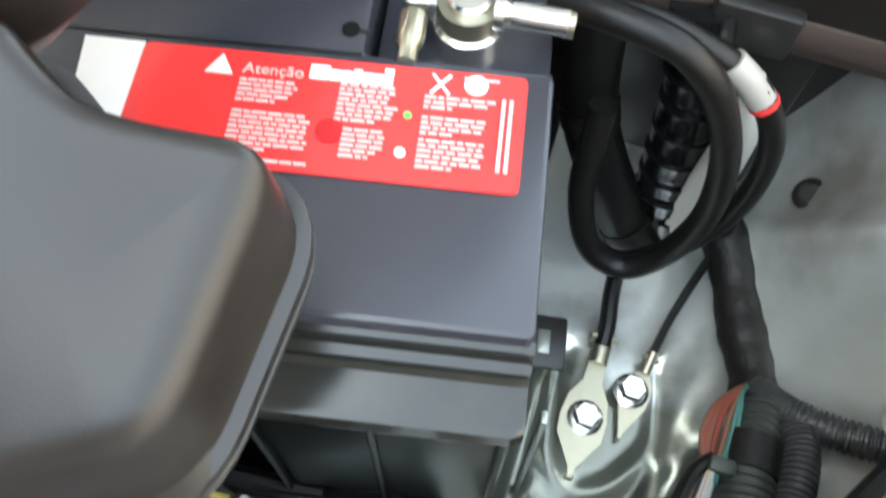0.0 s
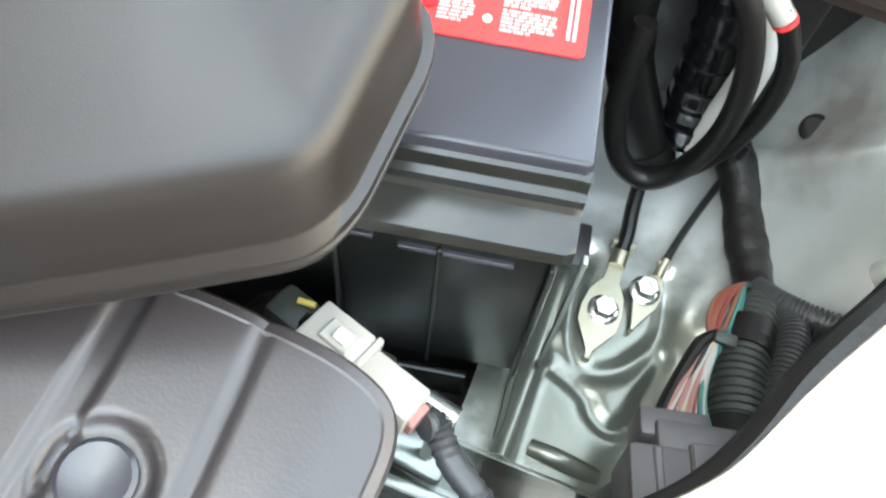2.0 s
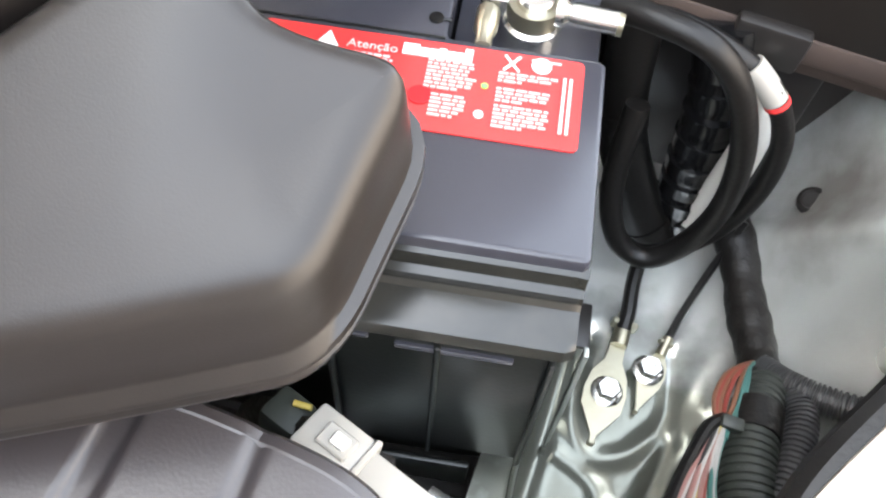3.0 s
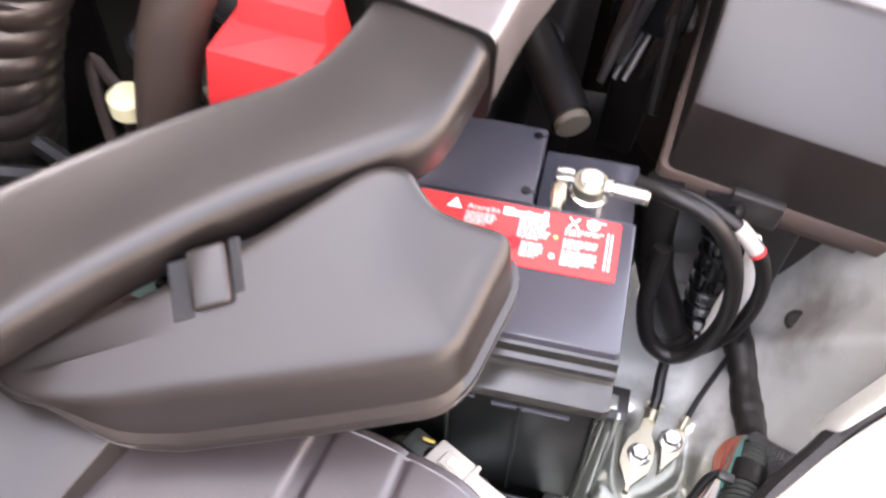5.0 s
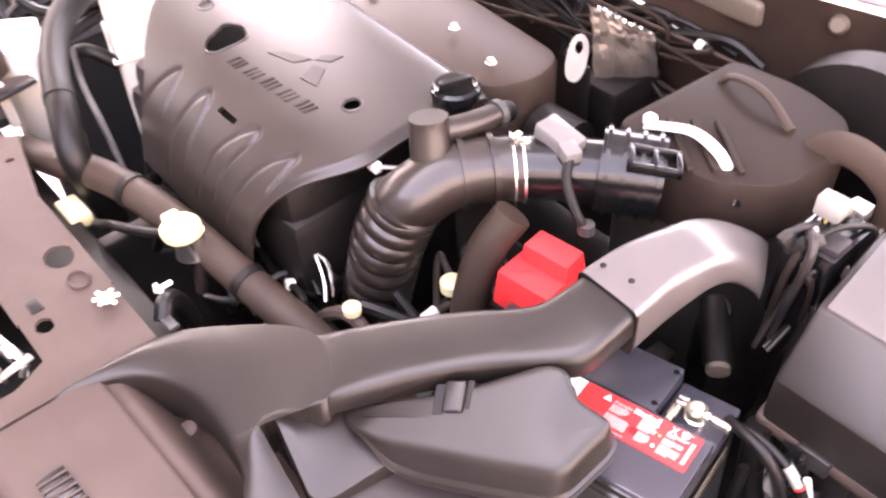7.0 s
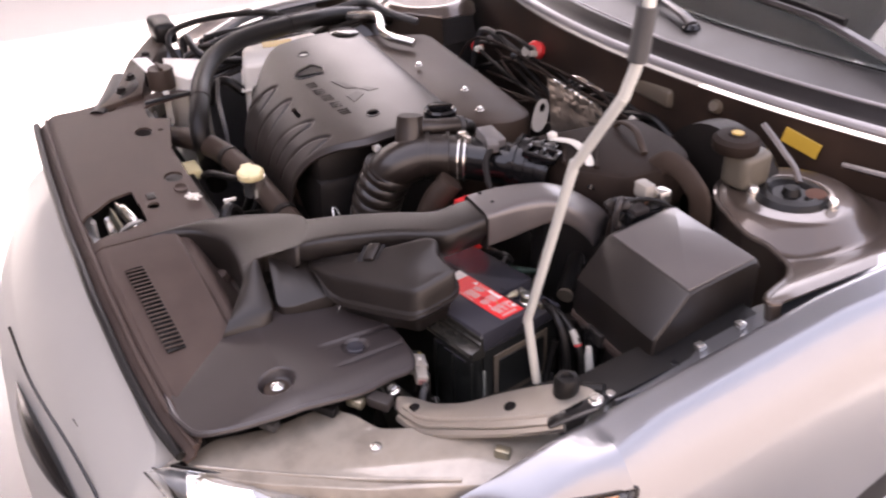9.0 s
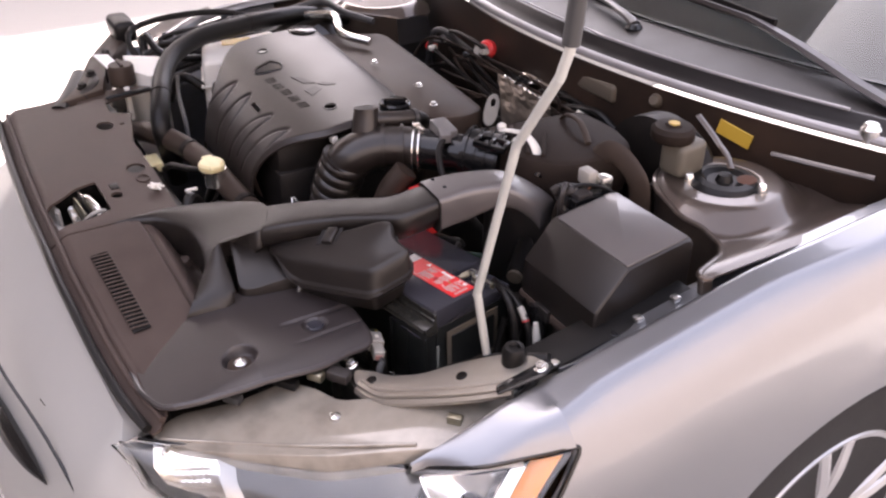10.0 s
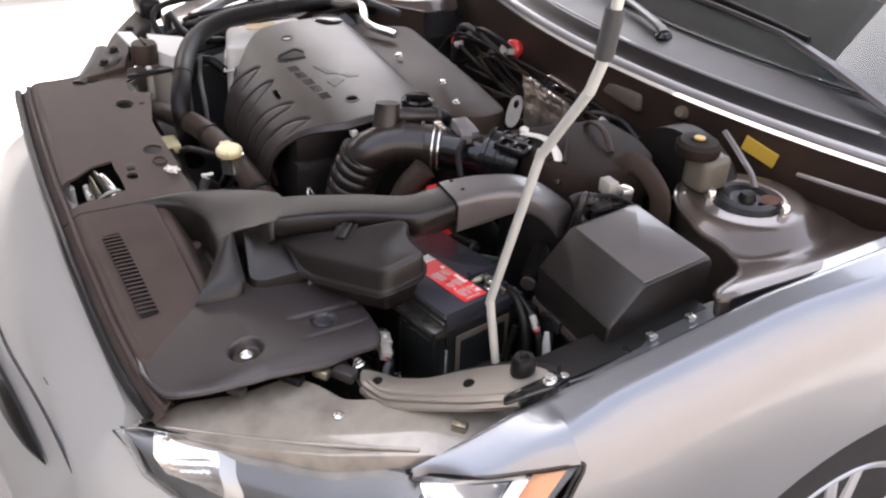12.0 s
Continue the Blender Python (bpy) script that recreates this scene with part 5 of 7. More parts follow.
wedge = [(0.276, 0.220), (0.282, 0.234), (0.309, 0.268), (0.330, 0.279), (0.361, 0.287), (0.366, 0.280), (0.356, 0.225), (0.350, 0.211), (0.342, 0.206)]
part("low_end", draped(rounded(wedge, 0.004, 3), lambda x, y: 0.8185 - 0.52 * (x - 0.277) + 0.25 * (y - 0.221), 0.034, 0.0035), SILENCER, silencer, "lower sloping end of the box", sharp=60)
STRAP = Matrix.Translation((0.3890, 0.3300, box_top(0.3890, 0.3300))) @ Matrix(((0.787, -0.522, 0.097, 0), (0.572, 0.711, -0.492, 0), (0.230, 0.471, 0.865, 0), (0, 0, 0, 1)))
# near-black plates laid on top for the shade of the strap's recesses
part("pocket", box((-0.0135, -0.002, -0.0009), (0.010, 0.026, 0.0030), 0.001, 1, STRAP), TYRE, silencer, "dark plate standing in for the shaded recess beside the strap")
part("pocket", box((0.0112, 0.002, -0.0009), (0.0055, 0.024, 0.0030), 0.001, 1, STRAP), TYRE, silencer)
part("lug", box((0.0, 0.0, 0.0015), (0.0170, 0.026, 0.008), 0.0022, 3, STRAP), SILENCER, silencer, "moulded strap that clips the box to the duct")
part("stay", box((0.43, 0.345, 0.79), (0.03, 0.03, 0.06), 0.003), BLACK, silencer)

# ==== intake duct ====
duct = thing("intake_duct", (0.35, 0.36, 0.85), "black moulded air intake duct running to the air box", "air duct")


def strip(stations, soft=0.24, under=0.0):
    """A flat oval duct through stations of near edge, far edge, top and depth; soft is the roundness at its far end."""
    rings = []
    for i, ((ax, ay), (bx, by), top, deep) in enumerate(stations):
        e = 0.24 + (soft - 0.24) * min(1.0, 1.6 * i / len(stations))
        a, b = Vector((ax, ay, 0)), Vector((bx, by, 0))
        c, h = (a + b) / 2, (a - b) / 2
        ring = []
        for k in range(28):
            t = 2 * math.pi * k / 28
            ca, sa = math.cos(t), math.sin(t)
            ca, sa = math.copysign(abs(ca) ** e, ca), math.copysign(abs(sa) ** e, sa)
            q = c + h * ca * (1 - under * max(0.0, -sa) ** 0.6)
            ring.append((q.x, q.y, top - deep / 2 + deep / 2 * sa))
        rings.append(ring)
    return rings


def dense(stations, per=4):
    flat = [Vector((*a, 0)) for a, b, t, d in stations], [Vector((*b, 0)) for a, b, t, d in stations], [Vector((t, d, 0)) for a, b, t, d in stations]
    A, B, C = (curve_through(f, per) for f in flat)
    return [((a.x, a.y), (b.x, b.y), c.x, c.y) for a, b, c in zip(A, B, C)]


main = [((0.262, 0.214), (0.178, 0.236), 0.798, 0.024), ((0.286, 0.226), (0.208, 0.262), 0.822, 0.036), ((0.317, 0.256), (0.250, 0.290), 0.846, 0.046), ((0.352, 0.309), (0.288, 0.334), 0.860, 0.050), ((0.392, 0.357), (0.333, 0.383), 0.873, 0.050),
        ((0.432, 0.393), (0.370, 0.414), 0.8835, 0.050), ((0.4515, 0.413), (0.3835, 0.431), 0.889, 0.050), ((0.4560, 0.440), (0.3900, 0.452), 0.895, 0.050), ((0.4555, 0.474), (0.393, 0.478), 0.899, 0.050)]
part("front_pipe", loft(strip(dense(main), 0.34, 0.48)), SILENCER, duct, sharp=60)
rear = [((0.4575, 0.466), (0.391, 0.470), 0.902, 0.052), ((0.458, 0.486), (0.391, 0.490), 0.904, 0.053), ((0.458, 0.512), (0.394, 0.522), 0.9055, 0.054), ((0.462, 0.538), (0.402, 0.555), 0.906, 0.048), ((0.466, 0.562), (0.409, 0.588), 0.903, 0.042), ((0.471, 0.584), (0.419, 0.617), 0.893, 0.038),
        ((0.476, 0.602), (0.432, 0.642), 0.878, 0.038), ((0.480, 0.616), (0.445, 0.662), 0.862, 0.038), ((0.482, 0.622), (0.453, 0.671), 0.850, 0.036)]
# lighter than the front pipe: reflected sky put into its colour
part("rear_pipe", loft(strip(dense(rear, 6), 0.62)), SHEENPL, duct, "rear section of the duct, coloured lighter for its sheen", sharp=60)
for p in ((0.4035, 0.4855), (0.4315, 0.4885)):
    part("dimple", lathe([(0.0, 0.0006), (0.0026, 0.0006), (0.0030, 0.0)], 12, Matrix.Translation((*p, 0.9042))), GLOSSBLACK, duct)
part("collar", loft(strip([((0.4578, 0.4655), (0.3905, 0.4695), 0.9012, 0.0535), ((0.458, 0.4680), (0.3902, 0.4720), 0.9015, 0.054)])), RUBBER, duct)
# broad moulded mouth that frames the recess of the shroud
INNER = [(0.118, 0.045, 0.798), (0.119, 0.085, 0.801), (0.130, 0.125, 0.804), (0.148, 0.152, 0.806), (0.178, 0.172, 0.808), (0.215, 0.182, 0.808), (0.257, 0.181, 0.805), (0.272, 0.179, 0.803), (0.294, 0.174, 0.797), (0.317, 0.158, 0.788), (0.338, 0.140, 0.777), (0.349, 0.126, 0.762)]
OUTER = [(0.114, 0.046, 0.799), (0.115, 0.100, 0.803), (0.117, 0.150, 0.806), (0.123, 0.186, 0.809), (0.156, 0.230, 0.820), (0.247, 0.286, 0.8462), (0.3150, 0.2565, 0.8450), (0.2860, 0.228, 0.829), (0.279, 0.207, 0.818), (0.312, 0.201, 0.801), (0.351, 0.196, 0.782), (0.364, 0.180, 0.764)]
ci, co_ = curve_through(INNER, 6), curve_through(OUTER, 6)
rim = []
for i, (a, b) in enumerate(zip(ci, co_)):
    w = (b - a).length
    q = lambda t, h: tuple(a.lerp(b, t) + Vector((0, 0, h)))
    bulge = min(0.006, 0.15 * w) * (1 - 0.85 * math.exp(-((10.0 * i / (len(ci) - 1) - 5.1) / 1.7) ** 2))
    rim.append([q(0.0, -0.055), q(0.0, -0.004), q(0.04, 0.001), q(0.14, 0.45 * bulge), q(0.35, 0.9 * bulge), q(0.6, bulge), q(0.85, 0.6 * bulge), q(1.0, 0.0), q(1.0, -0.03)])
part("mouth", loft(rim), SILENCER, duct, "broad moulded mouth of the duct", sharp=60)

# ==== fuse box ====
fuse = thing("fuse_box", (0.62, 0.65, 0.80), "black plastic fuse box with a sloping lid beside the fender", "fuse box")
sec = [(0.548, 0.776), (0.546, 0.790), (0.5485, 0.829), (0.552, 0.834), (0.595, 0.8765), (0.600, 0.8795), (0.706, 0.887), (0.715, 0.884), (0.720, 0.876), (0.722, 0.79), (0.720, 0.776)]
rings = []
for x, k in ((0.5445, 0.955), (0.546, 0.985), (0.5500, 1.0), (0.693, 1.0), (0.6975, 0.985), (0.6995, 0.955)):
    rings.append([(x - 0.012 * (y - 0.55) / 0.17 * (1 if x < 0.62 else 0.9), 0.634 + (y - 0.634) * k, 0.776 + (z - 0.776) * (0.5 + k / 2)) for y, z in sec])
part("lid", loft(rings), SILENCER, fuse, "sloping lid whose flat top is lightened for sheen", sharp=28)
# separate lighter sheet carries the sheen of the lid's flat top
part("lid_top", draped(rounded([(0.5475, 0.600), (0.692, 0.600), (0.6855, 0.7095), (0.540, 0.7095)], 0.003), lambda x, y: 0.8810 + 0.071 * (y - 0.600), 0.004, 0.001), SHEENPL, fuse, "flat top of the lid, coloured lighter for its sheen")
part("rim", prism(rounded([(0.540, 0.546), (0.702, 0.546), (0.693, 0.727), (0.529, 0.727)], 0.008), 0.764, 0.778, 0.003, 2), MATTE, fuse)
part("rim", prism(rounded([(0.543, 0.556), (0.699, 0.556), (0.690, 0.723), (0.532, 0.723)], 0.008), 0.750, 0.761, 0.003, 2), MATTE, fuse)
part("body", prism(rounded([(0.556, 0.575), (0.69, 0.575), (0.682, 0.715), (0.54, 0.715)], 0.008), 0.64, 0.75, 0.003, 2), BLACK, fuse)
part("catch", box((0.60, 0.545, 0.772), (0.03, 0.008, 0.020), 0.002), BLACK, fuse)
part("foot", prism(rounded([(0.596, 0.558), (0.636, 0.558), (0.636, 0.59), (0.596, 0.59)], 0.006), 0.66, 0.765, 0.004, 2, 0.003), BLACK, fuse)
part("catch", box((0.704, 0.62, 0.775), (0.010, 0.024, 0.02), 0.002), BLACK, fuse)
plug = thing("relay_block", (0.49, 0.70, 0.87), "cluster of plugs and wires beside the fuse box", "connector block")
part("block", box((0.50, 0.685, 0.83), (0.05, 0.07, 0.10), 0.005), GLOSSBLACK, plug)
part("plug", box((0.488, 0.70, 0.893), (0.026, 0.018, 0.022), 0.003), CREAM, plug)
part("plug", box((0.506, 0.715, 0.888), (0.020, 0.020, 0.020), 0.003), BRIGHT, plug)
part("plug", box((0.512, 0.67, 0.875), (0.022, 0.026, 0.022), 0.003), CONN, plug)
for k, c in enumerate(("white", "yellow", "black", "brown")):
    part("wire", sweep([(0.485 + 0.006 * k, 0.695, 0.885), (0.478 + 0.006 * k, 0.675, 0.85), (0.482 + 0.005 * k, 0.655, 0.78)], 0.0016, 6, 6), WIRE[c], plug)
part("plug_stem", box((0.50, 0.69, 0.72), (0.03, 0.04, 0.14), 0.004), DARKMETAL, plug)

# ==== engine ====
engine = thing("engine", (-0.10, 0.48, 0.36), "transverse four cylinder engine under a ribbed dark plastic cover", "engine")
PROFILE = [(0.330, 0.742), (0.336, 0.775), (0.346, 0.803), (0.366, 0.832), (0.395, 0.858), (0.430, 0.874), (0.48, 0.883), (0.54, 0.887), (0.60, 0.886), (0.622, 0.878), (0.630, 0.86)]


def profile(v):
    line = curve_cache
    k = v * (len(line) - 1)
    i = min(int(k), len(line) - 2)
    q = line[i].lerp(line[i + 1], k - i)
    return q.x, q.y


curve_cache = curve_through([Vector((y, z, 0)) for y, z in PROFILE], 8)
# hairpin grooves that run up from the front edge
SCOOPS = [[(-0.214, 0.338, 0.79), (-0.208, 0.352, 0.83), (-0.196, 0.372, 0.858), (-0.180, 0.395, 0.874), (-0.170, 0.391, 0.871), (-0.166, 0.367, 0.847), (-0.168, 0.342, 0.80)],
          [(-0.137, 0.334, 0.78), (-0.136, 0.354, 0.830), (-0.126, 0.379, 0.860), (-0.113, 0.400, 0.872), (-0.102, 0.388, 0.862), (-0.100, 0.363, 0.839), (-0.103, 0.340, 0.795)],
          [(-0.070, 0.335, 0.78), (-0.060, 0.355, 0.827), (-0.042, 0.378, 0.854), (-0.020, 0.402, 0.867), (-0.011, 0.395, 0.861), (-0.027, 0.364, 0.835), (-0.036, 0.340, 0.795)],
          [(-0.010, 0.336, 0.78), (0.008, 0.362, 0.832), (0.028, 0.388, 0.856), (0.047, 0.406, 0.864), (0.053, 0.401, 0.861), (0.046, 0.375, 0.839), (0.034, 0.340, 0.785)]]
SCOOPS = [curve_through(line, 3) for line in SCOOPS]


def groove(p):
    """How deep the grooves cut the cover at a place."""
    cut = 0.0
    for line in SCOOPS:
        if p.y > 0.42 or abs(p.x - line[9].x) > 0.06:
            continue
        near = 1.0
        for k, (a, b) in enumerate(zip(line, line[1:])):
            d = b - a
            t = min(1.0, max(0.0, (p - a).dot(d) / d.length_squared))
            near = min(near, ((p - a - d * t).length) * (1.0 if k < 12 else 1.5))
        cut += 0.0034 * math.exp(-((near / 0.0029) ** 2)) * (0.55 + 0.45 * smooth((p.y - 0.345) / 0.02))
    return cut


def cover_point(u, v):
    y, z = profile(v)
    w = smooth((y - 0.330) / 0.13)
    left, right = -0.216 - 0.122 * w, 0.040 + 0.078 * w
    x = left + (right - left) * u
    z += -0.07 * (x - 0.04) - 0.030 * smooth((0.06 - u) / 0.06) - 0.006 * smooth((u - 0.97) / 0.03)
    p = Vector((x, y, z))
    g = groove(p)
    return x, y + 0.5 * g, z - 0.9 * g


BIG_HOLE = rounded([(-0.169, 0.429), (-0.183, 0.441), (-0.192, 0.474), (-0.168, 0.487), (-0.145, 0.479), (-0.148, 0.455), (-0.152, 0.437)], 0.008)
in_big = inside(BIG_HOLE)


def cover_gap(x, y):
    return in_big(x, y) or math.hypot(x - 0.040, y - 0.492) < 0.011 or math.hypot(x + 0.241, y - 0.477) < 0.010 or (-0.083 < x < -0.050 and abs(y - 0.394) < 0.0026)


bm = bmesh.new()
NU, NV = 210, 150
grid = [[bm.verts.new(cover_point(i / NU, j / NV)) for j in range(NV + 1)] for i in range(NU + 1)]
for i in range(NU):
    for j in range(NV):
        c = (grid[i][j].co + grid[i + 1][j + 1].co) / 2
        if not cover_gap(c.x, c.y):
            bm.faces.new((grid[i][j], grid[i + 1][j], grid[i + 1][j + 1], grid[i][j + 1]))
bmesh.ops.delete(bm, geom=[v for v in bm.verts if not v.link_faces], context="VERTS")
ecover = part("engine_cover", thick(bm, 0.004), ENGINEPL, engine, "dark ribbed plastic engine cover with four scoops", sharp=50)


def on_cover(x, y):
    y2 = min(max(y, 0.34), 0.62)
    best = min(range(len(curve_cache)), key=lambda k: abs(curve_cache[k].x - y2))
    return curve_cache[best].y - 0.07 * (x - 0.04)


def relief(name, outline, parent):
    """A flat shape standing a little proud of the cover."""
    bm = bmesh.new()
    n = len(outline)
    low = [bm.verts.new((x, y, on_cover(x, y) - 0.002)) for x, y in outline]
    top = [bm.verts.new((x, y, on_cover(x, y) + 0.0009)) for x, y in outline]
    bm.faces.new(top)
    for i in range(n):
        bm.faces.new((low[i], low[(i + 1) % n], top[(i + 1) % n], top[i]))
    return part(name, bm, SILENCER, parent, sharp=20)


# three lozenges and five plain bars in low relief
for shape in ([(-0.104, 0.478), (-0.089, 0.493), (-0.056, 0.507), (-0.066, 0.488)], [(-0.052, 0.509), (-0.053, 0.521), (-0.035, 0.537), (-0.036, 0.520)], [(-0.046, 0.502), (-0.030, 0.507), (-0.012, 0.482), (-0.038, 0.478)]):
    relief("emblem_shape", shape, ecover)
for k in range(5):
    x, y = -0.118 + 0.0305 * k, 0.444 + 0.0028 * k
    for dx, w in ((-0.008, 0.0018), (0.0, 0.0018), (0.0075, 0.0018)):
        relief("raised_bar", [(x + dx - w - 0.002, y - 0.008), (x + dx - w + 0.003, y + 0.008), (x + dx + w + 0.003, y + 0.008), (x + dx + w - 0.002, y - 0.008)], ecover)
for ring in (BIG_HOLE, [(0.040 + 0.011 * math.cos(a), 0.492 + 0.011 * math.sin(a)) for a in np.linspace(0, 6.28, 20)], [(-0.241 + 0.010 * math.cos(a), 0.477 + 0.010 * math.sin(a)) for a in np.linspace(0, 6.28, 18)]):
    part("hole_rim", sweep([(x, y, on_cover(x, y) - 0.0008) for x, y in ring + ring[:1]], 0.0022, 6, 1, smooth=False), BLACK, ecover)
part("filler_cap", lathe([(0.030, 0), (0.030, 0.008), (0.024, 0.011), (0.0, 0.011)], 24, Matrix.Translation((-0.30, 0.585, on_cover(-0.3, 0.58) - 0.008))), GLOSSBLACK, engine)
part("sparkle_bolt", lathe([(0.007, 0), (0.007, 0.006), (0.0, 0.007)], 8, Matrix.Translation((-0.150, 0.447, 0.876))), BRIGHT, engine, "bright bolt in the cover's opening")
part("block", box((-0.12, 0.49, 0.59), (0.40, 0.24, 0.42), 0.02), DARKMETAL, engine, "dark cast engine block")
part("head_side", box((-0.11, 0.475, 0.80), (0.36, 0.20, 0.10), 0.02), DARKMETAL, engine)
part("oil_neck", lathe([(0.020, 0.80), (0.020, 0.882), (0.024, 0.886)], 18, Matrix.Translation((0.108, 0.583, 0))), RUBBER, engine)
oil = part("oil_cap", lathe([(0.027, 0.886), (0.0275, 0.890), (0.0275, 0.897), (0.024, 0.900), (0.020, 0.8975), (0.0, 0.8975)], 26, Matrix.Translation((0.108, 0.583, 0))), GLOSSBLACK, engine, "black oil filler cap")
part("grip_bar", box((0, 0, 0), (0.038, 0.007, 0.010), 0.002, 2, Matrix.Translation((0.108, 0.583, 0.902)) @ pose(0, 0, 0, 0, 0, 70)), GLOSSBLACK, oil)
part("breather_hose", sweep([(0.158, 0.512, 0.900), (0.166, 0.528, 0.899), (0.172, 0.555, 0.896), (0.172, 0.585, 0.892)], 0.0135, 16, 6), HOSE, engine, "short breather hose with a rounded end")
part("breather_ring", sweep([(0.172, 0.580, 0.893), (0.1718, 0.588, 0.892)], 0.0155, 16, 2), CONDUIT, engine)
part("breather_elbow", sweep([(0.1718, 0.588, 0.892), (0.165, 0.605, 0.882), (0.140, 0.615, 0.860), (0.10, 0.620, 0.83)], 0.012, 14, 6), RUBBER, engine)
manifold_plan = [(-0.43, 0.665), (-0.05, 0.645), (0.075, 0.665), (0.095, 0.73), (0.07, 0.80), (-0.10, 0.815), (-0.40, 0.83)]
part("intake_manifold", draped(rounded(manifold_plan, 0.03), lambda x, y: 0.842 - 0.03 * x + 0.10 * (0.7 - y) * (1 if y > 0.7 else 0), 0.16, 0.015), BROWN, engine, "broad brown plastic intake manifold")
for p in ((-0.20, 0.70), (-0.05, 0.72), (0.04, 0.70)):
    part("manifold_bolt", bolt_mesh(0.005, Matrix.Translation((*p, 0.846 - 0.03 * p[0]))), BRIGHT, engine)
part("throttle_body", sweep([(0.10, 0.73, 0.765), (0.16, 0.73, 0.765)], 0.034, 20, 2), DARKMETAL, engine)
for k in range(9):
    a = random.uniform(0, 6)
    x, y = random.uniform(-0.26, 0.14), random.uniform(0.30, 0.40)
    part("loom", sweep([(x, y, 0.60), (x + 0.03 * math.cos(a), y + 0.03, 0.68), (x + 0.05, y + 0.05 * math.sin(a), 0.74), (x + 0.11, y + 0.06, 0.70)], random.uniform(0.004, 0.009), 8, 5), random.choice([RUBBER, TAPE, MATTE]), engine)
part("gearbox", box((0.26, 0.50, 0.50), (0.24, 0.26, 0.30), 0.03), GREEN, engine, "dark green stained gearbox casing")
for k in range(12):
    x, y = random.uniform(0.15, 0.40), random.uniform(0.40, 0.62)
    part("casting_rib", box((x, y, 0.655), (random.uniform(0.01, 0.03), random.uniform(0.01, 0.05), 0.03), 0.004, 2), random.choice([GREEN, DARKMETAL]), engine)
part("yellow_cap", lathe([(0.013, 0), (0.013, 0.012), (0.009, 0.016), (0.0, 0.016)], 16, Matrix.Translation((0.212, 0.478, 0.735))), CAPTOP, engine, "small yellow cap")
part("selector", sweep([(0.212, 0.478, 0.66), (0.212, 0.478, 0.74)], 0.008, 10, 2), DARKMETAL, engine)

# ==== bellows, elbow, sensor and air box ====
hose = thing("intake_hose", (0.14, 0.44, 0.64), "black ribbed rubber intake hose with a clamp", "intake hose")
axis = [(0.112, 0.440, 0.655), (0.130, 0.442, 0.72), (0.150, 0.446, 0.79), (0.168, 0.460, 0.845)]
line = curve_through(axis, 10)
part("bellows", sweep(curve_through(axis, 24), lambda t: 0.0355 + 0.0055 * abs(math.sin(t * math.pi * 9.0)) ** 0.7, 28, 1, smooth=False), HOSE, hose, "ribbed bellows section")
part("elbow", sweep([(0.160, 0.452, 0.825), (0.172, 0.470, 0.848), (0.184, 0.505, 0.860), (0.207, 0.545, 0.862), (0.230, 0.568, 0.862)], lambda t: 0.0365 - 0.003 * t, 28, 8), HOSE, hose)
for p, q in (((0.187, 0.515, 0.861), (0.190, 0.520, 0.861)), ((0.204, 0.541, 0.862), (0.207, 0.546, 0.862)), ((0.164, 0.4555, 0.838), (0.1655, 0.4575, 0.842))):
    part("rib", sweep([p, q], 0.0385, 28, 2), HOSE, hose)
part("stub", sweep([(0.172, 0.492, 0.850), (0.167, 0.497, 0.880), (0.160, 0.502, 0.905), (0.157, 0.504, 0.921)], lambda t: 0.0235 - 0.0045 * t, 24, 6, round_to=0.75), HOSE, hose, "upright stub of the elbow", sharp=60)
part("stub_rim", sweep([(0.158, 0.5035, 0.916), (0.157, 0.504, 0.9215)], 0.0200, 24, 2), HOSE, hose)
part("clamp_band", sweep([(0.2190, 0.558, 0.862), (0.2205, 0.5600, 0.862)], 0.0385, 32, 2), BRIGHT, hose, "bright wire hose clamp")
part("clamp_band", sweep([(0.2255, 0.565, 0.862), (0.2270, 0.567, 0.862)], 0.0385, 32, 2), BRIGHT, hose)
part("clamp_ear", box((0.226, 0.558, 0.902), (0.008, 0.014, 0.014), 0.002, 2), BRIGHT, hose)
part("clamp_ear", box((0.234, 0.564, 0.898), (0.012, 0.008, 0.010), 0.002, 2), BRIGHT, hose)
air = thing("air_box", (0.39, 0.72, 0.50), "large dusty brown air filter box with wire clips", "air filter box")
part("sensor_tube", sweep([(0.228, 0.570, 0.862), (0.262, 0.600, 0.862), (0.300, 0.632, 0.860)], 0.0335, 26, 4), GLOSSBLACK, air)
sensor = part("sensor", box((0, 0, 0), (0.048, 0.028, 0.020), 0.003, 2, Matrix.Translation((0.252, 0.594, 0.899)) @ pose(0, 0, 0, 0, 8, -2)), SENSORPL, air, "light grey air flow sensor block")
part("sensor_plug", box((0, 0, 0), (0.020, 0.018, 0.016), 0.002, 2, Matrix.Translation((0.276, 0.582, 0.900)) @ pose(0, 0, 0, 0, 8, -20)), SENSORPL, air)
part("sensor_lead", sweep([(0.280, 0.578, 0.898), (0.292, 0.562, 0.884), (0.318, 0.552, 0.862), (0.326, 0.556, 0.850)], 0.005, 8, 6), TAPE, air)
part("lead_end", lathe([(0.0, 0.012), (0.008, 0.010), (0.009, 0.0)], 12, Matrix.Translation((0.326, 0.556, 0.846))), CONN, air)
part("throat", sweep([(0.285, 0.618, 0.866), (0.335, 0.655, 0.862)], 0.043, 28, 2), GLOSSBLACK, air)
